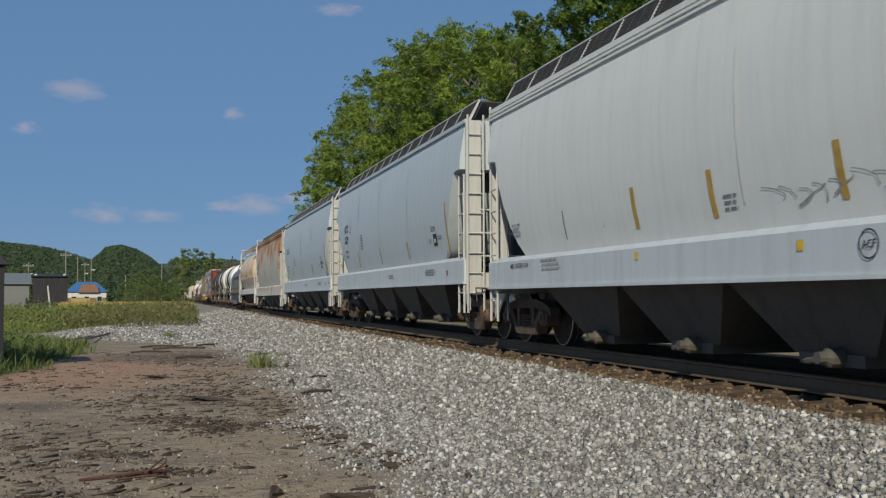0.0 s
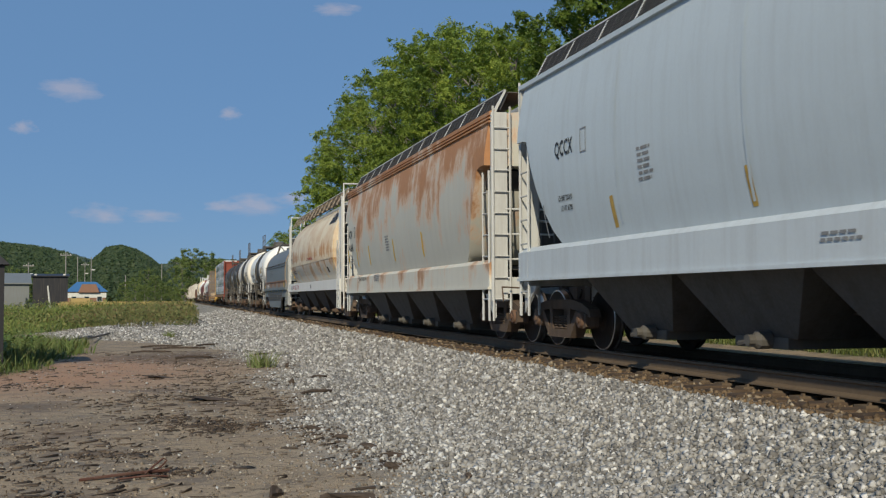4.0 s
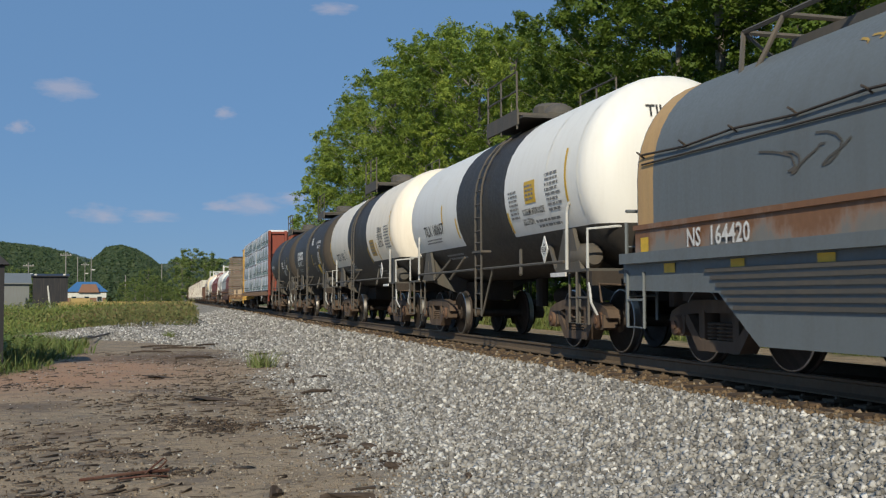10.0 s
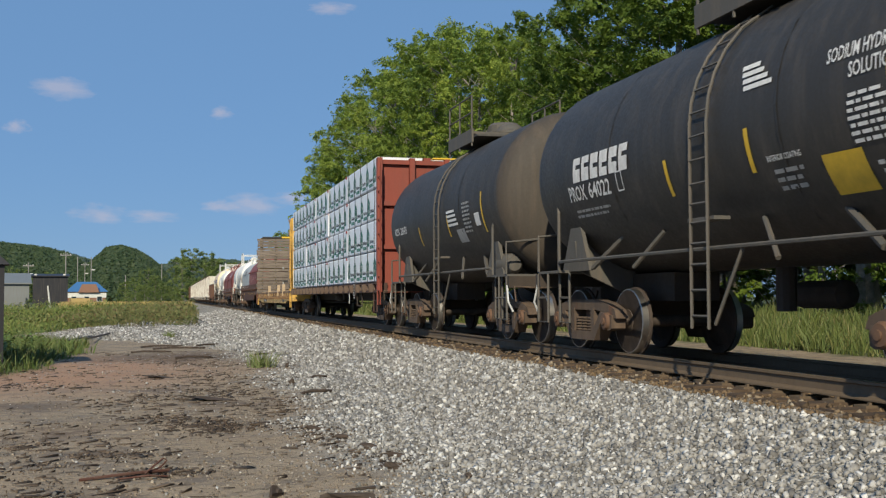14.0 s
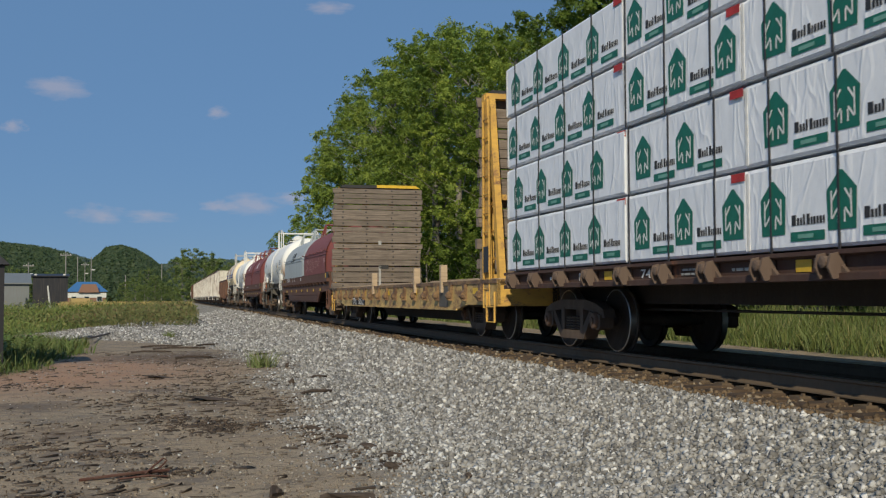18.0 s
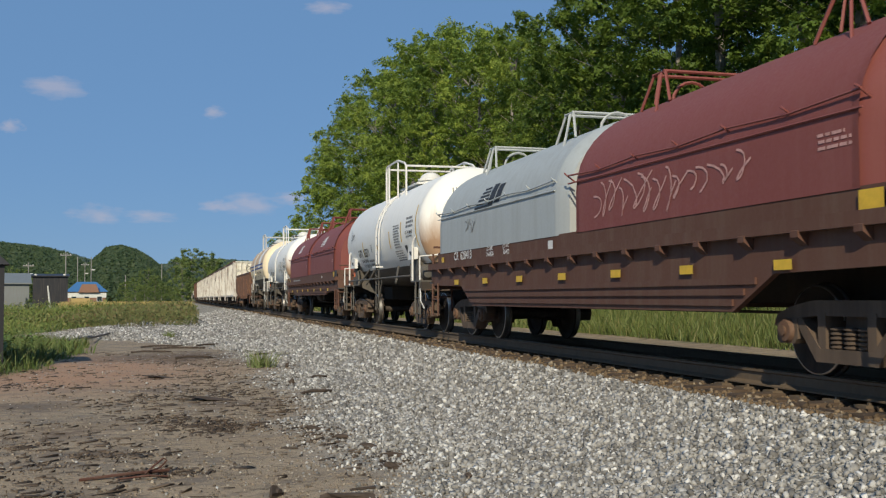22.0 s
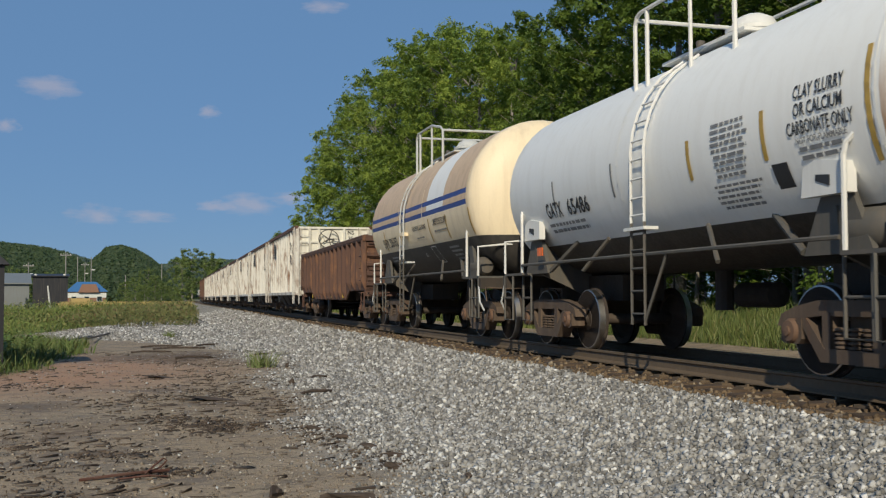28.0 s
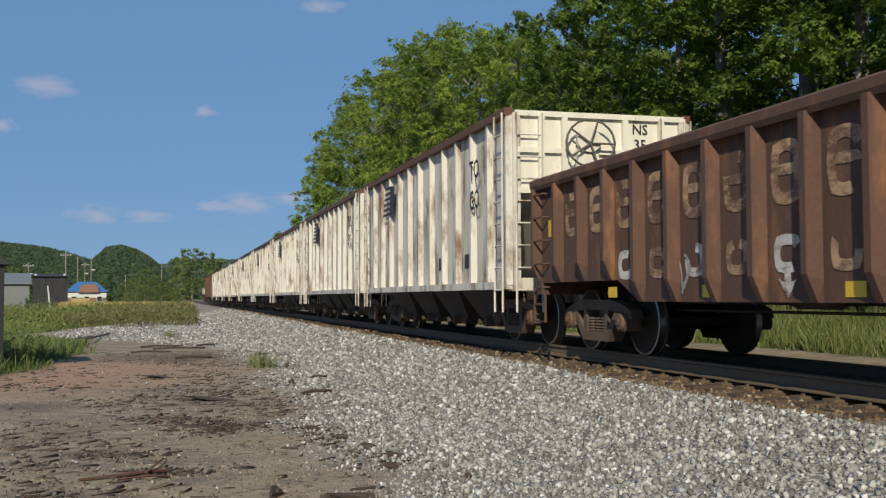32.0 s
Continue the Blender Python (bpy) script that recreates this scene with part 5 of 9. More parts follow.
    mesh_from("bark_litter", V.reshape(-1, 3), F, island_colours("bark_litter", (0.040, 0.028, 0.020), (0.105, 0.076, 0.054), (0.22, 0.17, 0.125)), "dark bark flakes and wood litter on the earth", "litter")


# ---- clouds, drifting far off ----
def build_clouds():
    m, nt, bs = nodes_of("cloud_vapour")
    tc = node(nt, "TexCoord")
    ln = node(nt, "VectorMath", [(0, tc.outputs["Object"])], op="LENGTH")
    oi = node(nt, "ObjectInfo")
    mp = node(nt, "Mapping", [("Vector", tc.outputs["Object"])])
    mul = node(nt, "Math", [(0, oi.outputs["Random"])], op="MULTIPLY")
    mul.inputs[1].default_value = 50
    nt.links.new(mul.outputs[0], mp.inputs["Location"])
    nz = node(nt, "TexNoise", [("Vector", mp.outputs[0])], i_Scale=2.2, i_Detail=7.0, i_Roughness=0.58)
    fall = ramp(nt, ln.outputs["Value"], 0.0, 1.0, 0.62, -0.28)
    add = node(nt, "Math", [(0, nz.outputs["Fac"]), (1, fall)], op="ADD")
    alpha = ramp(nt, add.outputs[0], 0.62, 1.08, 0.0, 0.50)
    em = node(nt, "Emission")
    em.inputs["Color"].default_value, em.inputs["Strength"].default_value = (0.60, 0.53, 0.55, 1), 0.85
    tr = node(nt, "BsdfTransparent")
    mx = node(nt, "MixShader", [(0, alpha), (1, tr.outputs[0]), (2, em.outputs[0])])
    nt.links.new(mx.outputs[0], nt.nodes["Material Output"].inputs[0])
    D = 3000
    for px, py, w, h, dx, dy in ((121, 154, 80, 26, -52, -7), (410, 197, 30, 17, -50, -4), (180, 376, 66, 24, -14, 1), (268, 380, 68, 16, -14, 1), (458, 361, 80, 26, -16, -2), (395, 362, 50, 16, -18, 0), (520, 350, 46, 18, -8, 0), (42, 221, 30, 18, -40, -4), (600, 10, 60, 18, -30, -6)):
        bm = B()
        q = [bm.verts.new((x, 0, z)) for x, z in ((-1, -1), (1, -1), (1, 1), (-1, 1))]
        bm.faces.new(q)
        ob = part("cloud", bm, m, None)
        tagged(ob, "small soft white cloud low in a blue sky", "cloud", "drifting clouds", "structure")
        k = D / 1815
        ob.scale = (w * k * 1.25, 1, h * k * 1.35)
        rows = []
        for t in (0, 16, 32):
            p, r = px + dx * t / 32, py + dy * t / 32
            x, y = spot(p, D)
            rows.append((t, pose(x, y, top_z(r, p, D), 0, 0, -math.degrees(math.atan2(x, y)))))
        DRIFT.append((ob, rows))


DRIFT = []
# ---- covered hoppers ----
def width_at(profile, z):
    """Half width of a side profile [(z, x), ...] at height z."""
    for (z0, x0), (z1, x1) in zip(profile, profile[1:]):
        if z <= z1:
            u = max(0.0, (z - z0) / (z1 - z0))
            return x0 + (x1 - x0) * u
    return profile[-1][1]


CF = [(1.10, 1.40), (1.60, 1.43), (2.0, 1.515), (2.5, 1.575), (3.0, 1.59), (3.5, 1.565), (4.0, 1.49), (4.22, 1.44)]


def smooth_profile(p, n=14):
    z0, z1 = p[0][0], p[-1][0]
    return [(z0 + (z1 - z0) * i / n, width_at(p, z0 + (z1 - z0) * i / n)) for i in range(n + 1)]


def hopper_shell(y0, y1, prof, floor, roof_z):
    """Side and end sheets; floor(y) is where the side sheet's curved lower edge runs."""
    bm = B()
    ys = [y0 + 0.02 + 2.6 * (i / 12) ** 1.3 for i in range(13)]
    ys = ys + [y0 + 2.6 + (y1 - y0 - 5.2) * i / 6 for i in range(1, 6)] + [y1 - (y - y0) for y in reversed(ys)]
    rings = []
    top = prof[-1][0]
    for y in ys:
        f = floor(min(y - y0, y1 - y))
        zs = [f + (top - f) * i / 14 for i in range(15)]
        left = [(-width_at(prof, z), y, z) for z in zs]
        rings.append(left + [(0, y, roof_z)] + [(-x, yy, z) for x, yy, z in reversed(left)])
    return loft(bm, rings)


def cf_floor(d):
    if d >= 1.75:
        return 1.55
    if d <= 0.32:
        return 3.30
    u = (d - 0.32) / 1.43
    return 3.30 - 1.75 * math.sin(u * math.pi / 2) ** 1.25 if u > 0.15 else 3.30 - 0.42 * u


def hopper_end(car, ye, s, mat_, roof=4.25, face=True):
    """Corner posts, ladders, slope sheet and platform at one end; s = -1 for the front."""
    part("end_sill", box(box(B(), -1.45, 1.45, min(ye, ye - s * 0.22), max(ye, ye - s * 0.22), 0.98, 1.28), -0.32, 0.32, min(ye - s * 0.2, ye - s * 2.6), max(ye - s * 0.2, ye - s * 2.6), 0.72, 1.10), mat_, car)
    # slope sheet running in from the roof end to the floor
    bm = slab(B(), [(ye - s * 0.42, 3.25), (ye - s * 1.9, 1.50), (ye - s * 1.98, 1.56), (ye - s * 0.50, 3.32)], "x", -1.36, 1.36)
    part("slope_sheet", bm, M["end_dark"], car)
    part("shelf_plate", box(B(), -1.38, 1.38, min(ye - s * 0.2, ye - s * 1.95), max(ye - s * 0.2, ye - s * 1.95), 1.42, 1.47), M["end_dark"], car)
    for e in (-1, 1):
        bm = box(B(), e * 1.33 - 0.15, e * 1.33 + 0.15, ye - 0.03, ye + 0.03, 0.85, roof)
        part("corner_post", bm, mat_, car)
        bm = ladder(B(), (e * 1.50, ye - s * 0.06, 0.50), (e * 1.50, ye - s * 0.06, 3.2), (0, -s * 0.36, 0), 0.014, 0.36, 0.022)
        part("side_ladder", bm, mat_, car)
        bm = ladder(B(), (e * 1.46, ye + s * 0.07, 0.50), (e * 1.46, ye + s * 0.07, roof + 0.1), (-e * 0.32, 0, 0), 0.014, 0.36, 0.022)
        part("end_ladder", bm, mat_, car)
        bm = slab(B(), [(ye - s * 0.02, 0.55), (ye - s * 0.55, 0.98), (ye - s * 0.02, 0.98)], "x", e * 1.40 - 0.02, e * 1.40 + 0.02)
        part("step_bracket", bm, mat_, car)
        tube(bm2 := B(), [(e * 1.0, ye - s * 0.3, 1.45), (e * 1.0, ye - s * 0.3, 2.5), (e * 0.4, ye - s * 0.3, 2.5), (e * 0.4, ye - s * 0.3, 1.45)], 0.025)
        part("end_brace", bm2, M["end_dark"], car)
    for z in (1.6, 2.05, 2.5):
        part("grab_iron", tube(B(), [(-1.40, ye, z), (-0.9, ye + s * 0.05, z), (0.9, ye + s * 0.05, z), (1.40, ye, z)], 0.018), mat_, car)
    if face:
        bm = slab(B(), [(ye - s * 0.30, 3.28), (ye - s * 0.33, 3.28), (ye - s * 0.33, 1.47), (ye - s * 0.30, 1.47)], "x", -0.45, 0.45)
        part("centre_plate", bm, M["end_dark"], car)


def roof_walk(car, y0, y1, eave, mat_, tall=0.40):
    """Grating walkways on brackets along both edges of the roof, with a hatch trough between."""
    for e in (-1, 1):
        bm = B()
        n = int((y1 - y0) / (0.30 if tall < 0.42 else 1.15))
        for i in range(n + 1):
            y = y0 + (y1 - y0) * i / n
            tube(bm, [(e * 1.30, y, eave + 0.06), (e * 1.12, y, eave + tall)], 0.010, 4)
        for k in range(9 if tall < 0.42 else 3):
            u = k / (8 if tall < 0.42 else 2)
            tube(bm, [(e * (1.30 - 0.18 * u), y0, eave + 0.06 + (tall - 0.06) * u), (e * (1.30 - 0.18 * u), y1, eave + 0.06 + (tall - 0.06) * u)], 0.013, 4)
        slab(bm, [(e * 1.06, eave + tall - 0.02), (e * 0.50, eave + tall - 0.02), (e * 0.50, eave + tall), (e * 1.06, eave + tall)], "y", y0, y1)
        if tall < 0.42:
            slab(bm, [(e * 1.20, eave + 0.06), (e * 1.06, eave + tall - 0.04), (e * 1.05, eave + tall - 0.04), (e * 1.19, eave + 0.06)], "y", y0, y1)
        part("running_board", bm, M["grating"] if tall < 0.42 else M["walk_brown"], car, "dark steel grating walkway along the roof")
        n = max(3, round((y1 - y0) / 1.15))
        for i in range(n + 1):
            y = y0 + (y1 - y0) * i / n
            bm = slab(B(), [(e * 1.36, eave - 0.02), (e * 1.12, eave + tall + 0.02), (e * 1.08, eave + tall + 0.02), (e * 1.30, eave - 0.02)], "y", y - 0.022, y + 0.022)
            part("walkway_bracket", bm, mat_ if tall < 0.42 else M["walk_brown"], car)
        part("walkway_edge", tube(B(), [(e * 1.11, y0, eave + tall + 0.02), (e * 1.11, y1, eave + tall + 0.02)], 0.022, 5), mat_, car)
    part("hatch_trough", box(B(), -0.32, 0.32, y0 + 0.5, y1 - 0.5, eave + 0.10, eave + 0.42), mat_, car)


def chutes(car, y0, y1, n, mat_, top=1.12):
    span = (y1 - y0) / n
    for i in range(n):
        a, b = y0 + span * i, y0 + span * (i + 1)
        c = (a + b) / 2
        bm = loft(B(), [[(-1.33, a, top), (1.33, a, top), (1.33, b, top), (-1.33, b, top)], [(-0.95, c - 0.62, 0.36), (0.95, c - 0.62, 0.36), (0.95, c + 0.62, 0.36), (-0.95, c + 0.62, 0.36)]])
        ch = part("chute", bm, mat_, car)
        bm = box(B(), -0.98, 0.98, c - 0.5, c + 0.5, 0.25, 0.37)
        for e in (-1, 1):
            lathe(bm, [(0.10, e * 0.98), (0.10, e * 1.12), (0.06, e * 1.16), (0.06, e * 1.24)], "x", (0, c - 0.15, 0.34), 10)
            tube(bm, [(e * 1.1, c - 0.15, 0.34), (e * 1.12, c + 0.2, 0.29)], 0.03)
        part("outlet_gate", bm, M["frame_grey"] if mat_ is not M["under"] else M["truck"], ch)


def weld_lines(car, ys, surf, z0, z1, mat_, w=0.05):
    for y in ys:
        part("weld_seam", patch(B(), y + w / 2, y - w / 2, z0, z1, surf, 0.009, 10), mat_, car)


def reflectors(car, ys, z, h, surf, mat_, lean=0.0):
    for y in ys:
        side_patch(car, y, z, 0.10, h, mat_, surf, "reflective_strip", lean)


def cf_hopper(a0, a1, mat_, label, sill_mat, eave_chord=False, walk_mat=None, lower=0.0):
    car, half = new_car("covered_hopper_car", label, "hopper car", a0, a1, 1.5)
    y0, y1 = -half + 0.78, half - 0.78
    surf = lambda y, z: -width_at(CF, z)
    part("body", hopper_shell(y0 + 0.10, y1 - 0.10, CF, cf_floor, 4.42), mat_, car, smooth=True)
    for e in (-1, 1):
        bm = slab(B(), [(e * 1.44, 1.10), (e * 1.52, 1.10), (e * 1.52, 1.52), (e * 1.42, 1.60), (e * 1.38, 1.60)], "y", y0, y1)
        box(bm, e * 1.50 - 0.05, e * 1.50 + 0.05, y0, y1, 1.06, 1.10)
        part("side_sill", bm, sill_mat, car)
        bm = slab(B(), [(e * 1.43, 4.20), (e * 1.50, 4.20), (e * 1.50, 4.27), (e * 1.40, 4.30)], "y", y0, y1)
        if eave_chord:
            for z in (4.07, 4.135):
                slab(bm, [(e * 1.46, z), (e * 1.515, z), (e * 1.515, z + 0.03), (e * 1.46, z + 0.03)], "y", y0, y1)
        part("eave_angle", bm, mat_, car)
    for s, ye in ((-1, y0), (1, y1)):
        hopper_end(car, ye, s, M["post_white"])
    roof_walk(car, y0 + 0.3, y1 - 0.3, 4.30, walk_mat or M["post_white"])
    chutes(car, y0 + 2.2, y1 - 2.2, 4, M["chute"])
    brake_rig(car, half)
    part("centre_sill", box(B(), -0.33, 0.33, y0 + 0.5, y1 - 0.5, 0.74, 1.12), M["under"], car)
    if lower:
        for ob in car.children:
            if ob.name.split(".")[0] not in ("bolster", "coupler"):
                ob.location.z -= lower
        low = lambda y, z: surf(y, z + lower)
        return car, half, low
    return car, half, surf


def frame_mark(car, y, z, w, h, mat_, surf):
    """A small framed stencil box."""
    bm = B()
    t = 0.018
    patch(bm, y + w / 2, y - w / 2, z, z + t, surf, 0.008, 1)
    patch(bm, y + w / 2, y - w / 2, z + h - t, z + h, surf, 0.008, 1)
    patch(bm, y + w / 2, y + w / 2 - t, z, z + h, surf, 0.008, 3)
    patch(bm, y - w / 2 + t, y - w / 2, z, z + h, surf, 0.008, 3)
    part("stencil_box", bm, mat_, car)


def scrawl(car, y, z, w, h, mat_, surf, seed, strokes=6, thick=0.014, name="scrawl"):
    """A run of hand-drawn loops and dashes, no letters."""
    rnd = random.Random(seed)
    bm = B()
    for k in range(strokes):
        u0 = y + w / 2 - w * (k + rnd.uniform(0, 0.3)) / strokes
        cell = w / strokes
        # each stroke is a tall hook, a loop or a slash of its own size
        top, foot, lean = rnd.uniform(0.6, 1.05), rnd.uniform(-0.1, 0.35), rnd.uniform(-0.3, 0.5)
        turns, bulge = rnd.choice((2.2, 3.3, 5.0, 6.6)), rnd.uniform(0.25, 0.75)
        pts = []
        for i in range(12):
            u = i / 11
            zz = z + h * (foot + (top - foot) * (0.5 + 0.5 * math.cos(u * turns + (0.4 if turns < 3 else 0))))
            pts.append((u0 - cell * (u * rnd.uniform(0.85, 1.05) + bulge * math.sin(u * turns * 1.3)) - lean * (zz - z) * 0.5, zz))
        for (ya, za), (yb, zb) in zip(pts, pts[1:]):
            d = Vector((yb - ya, zb - za)).normalized() * thick
            q = [(ya - d.y, za + d.x), (ya + d.y, za - d.x), (yb + d.y, zb - d.x), (yb - d.y, zb + d.x)]
            bm.faces.new([bm.verts.new((surf(a, b) - 0.009, a, b)) for a, b in q])
    part(name, bm, mat_, car)


def logo_ns(car, y, z, w, h, mat_, surf):
    """A striped mark: slanted bars of falling length and two block strokes."""
    for k in range(6):
        zz = z + h * k / 6
        part("emblem_bar", patch(B(), y + w * 0.5 - 0.05 * w * k, y - w * 0.02, zz, zz + h / 11, surf, 0.008, 1, 6), mat_, car)
    for k in range(2):
        u = y - w * (0.02 + 0.25 * k)
        part("emblem_block", patch(B(), u, u - w * 0.20, z + 0.08 * h * k, z + h * (1 - 0.08 * k), surf, 0.008, 3, lean=-0.25), mat_, car)


def build_hoppers():
    # white hopper
    car, hf, sf = cf_hopper(-130.0, -113.35, M["hop_white"], "white covered hopper rail car with stained sides and roof walkways", M["hop_sill"], True, lower=0.12)
    yl = lambda a: a + 121.675
    reflectors(car, [yl(a) for a in (-119.95, -121.8, -123.95, -126.2)], 1.64, 0.52, sf, M["stripe"], 0.06)
    for a in (-115.05, -117.65):
        side_patch(car, yl(a), 1.64, 0.035, 0.42, M["ink_grey"], sf, "worn_strip", 0.06)
    weld_lines(car, [yl(a) for a in (-116.0, -119.0, -122.4)], sf, 1.75, 4.0, M["hop_white"])
    side_bars(car, yl(-122.15), 1.68, 0.32, 0.2, 3, M["ink_grey"], sf)
    scrawl(car, yl(-123.9), 1.64, 2.4, 0.26, M["ink_faint"], sf, 12, 9, 0.006)
    side_bars(car, yl(-115.6), 1.78, 0.4, 0.24, 4, M["ink_faint"], sf)
    sill = lambda y, z: -1.525
    side_text(car, "MED. CENTER FLOW", yl(-115.75), 1.28, 0.07, M["ink"], sill)
    side_bars(car, yl(-117.1), 1.2, 0.8, 0.2, 3, M["ink_faint"], sill)
    for a, z, k in ((-120.0, 1.26, 0.09), (-123.35, 1.22, 0.10)):
        side_patch(car, yl(a), z, k, k, M["mark_yellow"], sill, "sticker")
    side_text(car, "ACF", yl(-124.3), 1.20, 0.07, M["ink"], sill)
    ring = B()
    for i in range(20):
        a, b = i * math.tau / 20, (i + 1) * math.tau / 20
        f = lambda t, r: (-1.535, yl(-124.3) + r * math.cos(t), 1.235 + r * 1.0 * math.sin(t))
        ring.faces.new([ring.verts.new(p) for p in (f(a, 0.115), f(b, 0.115), f(b, 0.13), f(a, 0.13))])
    part("round_emblem", ring, M["ink"], car)
    # two pale grey hoppers
    for a0, a1, mark in ((-113.35, -96.65, True), (-96.65, -80.25, False)):
        car, hf, sf = cf_hopper(a0, a1, M["hop_grey"], "pale grey covered hopper rail car with white sill and ends", M["hop_sill"])
        front, rear = -hf + 0.8, hf - 0.8
        reflectors(car, [front + d for d in (1.15,)], 1.70, 1.05, sf, M["stripe"], 0.05)
        reflectors(car, [front + d for d in (4.8, 8.0, 11.2)], 1.70, 0.42, sf, M["stripe"], 0.08)
        side_patch(car, front + 13.6, 1.70, 0.04, 0.5, M["ink_grey"], sf, "worn_strip", 0.06)
        part("placard", patch(B(), front + 2.32, front + 2.02, 1.90, 2.16, sf, 0.007, 3), M["ink"], car, "black square placard")
        side_bars(car, front + 2.17, 1.94, 0.18, 0.16, 1, M["ink_white"], lambda y, z: sf(y, z) - 0.004)
        side_bars(car, front + 1.75, 2.02, 0.42, 0.10, 2, M["ink_grey"], sf)
        side_bars(car, front + 2.25, 2.22, 0.45, 0.12, 3, M["ink_grey"], sf)
        side_bars(car, front + 2.6, 1.98, 0.2, 0.1, 2, M["ink_grey"], sf)
        side_text(car, "QCCX", rear - 2.1, 2.85, 0.22, M["ink"], sf, 0.66)
        if mark:
            side_text(car, "2529", rear - 2.1, 2.50, 0.22, M["ink"], sf, 0.60)
        frame_mark(car, rear - 2.8, 2.8, 0.2, 0.34, M["ink_grey"], sf)
        side_text(car, "LD LMT 220300", rear - 2.05, 2.20, 0.075, M["ink"], sf, 0.50)
        side_text(car, "LT WT 65700", rear - 2.08, 2.05, 0.075, M["ink"], sf, 0.42)
        side_bars(car, rear - 4.6, 2.2, 0.4, 0.45, 6, M["ink_grey"], sf)
        sl = lambda y, z: -1.525
        side_bars(car, front + 2.6, 1.27, 0.9, 0.15, 3, M["ink_grey"], sl)
        side_bars(car, front + 6.6, 1.27, 0.6, 0.12, 2, M["ink_grey"], sl)
        side_patch(car, front + 1.2, 1.26, 0.09, 0.09, M["ink_red"], sl, "sticker")
        if not mark:
            side_patch(car, front + 0.35, 1.30, 0.09, 0.09, M["ink_red"], sl, "sticker")
        weld_lines(car, [front + d for d in (4.6, 8.0, 11.0)], sf, 1.75, 4.0, M["hop_grey"])
    # rusting grey hopper
    car, hf, sf = cf_hopper(-80.25, -63.8, M["hop_rust"], "grey covered hopper rail car with orange rust on its upper sides", M["sill_rust"], True, lower=0.12)
    yl = lambda a: a + 72.025
    reflectors(car, [yl(a) for a in (-65.1, -66.55, -68.4, -71.6, -74.6)], 1.72, 0.55, sf, M["mark_yellow"], 0.05)
    side_text(car, "ACFX", yl(-65.65), 2.62, 0.22, M["ink"], sf, 0.62)
    side_text(car, "40640", yl(-65.65), 2.22, 0.22, M["ink"], sf, 0.72)
    frame_mark(car, yl(-66.35), 2.62, 0.20, 0.30, M["ink"], sf)
    side_text(car, "C", yl(-66.35), 2.66, 0.09, M["ink"], sf)
    side_bars(car, yl(-65.6), 1.85, 0.42, 0.18, 2, M["ink_grey"], sf)
    side_patch(car, yl(-65.9), 1.92, 0.08, 0.16, M["ink_white"], sf)
    side_bars(car, yl(-70.9), 2.0, 0.45, 0.42, 6, M["ink_grey"], sf)
    sl = lambda y, z: -1.525
    side_text(car, "ACF CENTER FLOW", yl(-67.4), 1.30, 0.09, M["ink"], sl)
    frame_mark(car, yl(-66.75), 1.25, 0.14, 0.18, M["ink"], sl)
    side_bars(car, yl(-69.4), 1.24, 0.8, 0.2, 4, M["ink_grey"], sl)


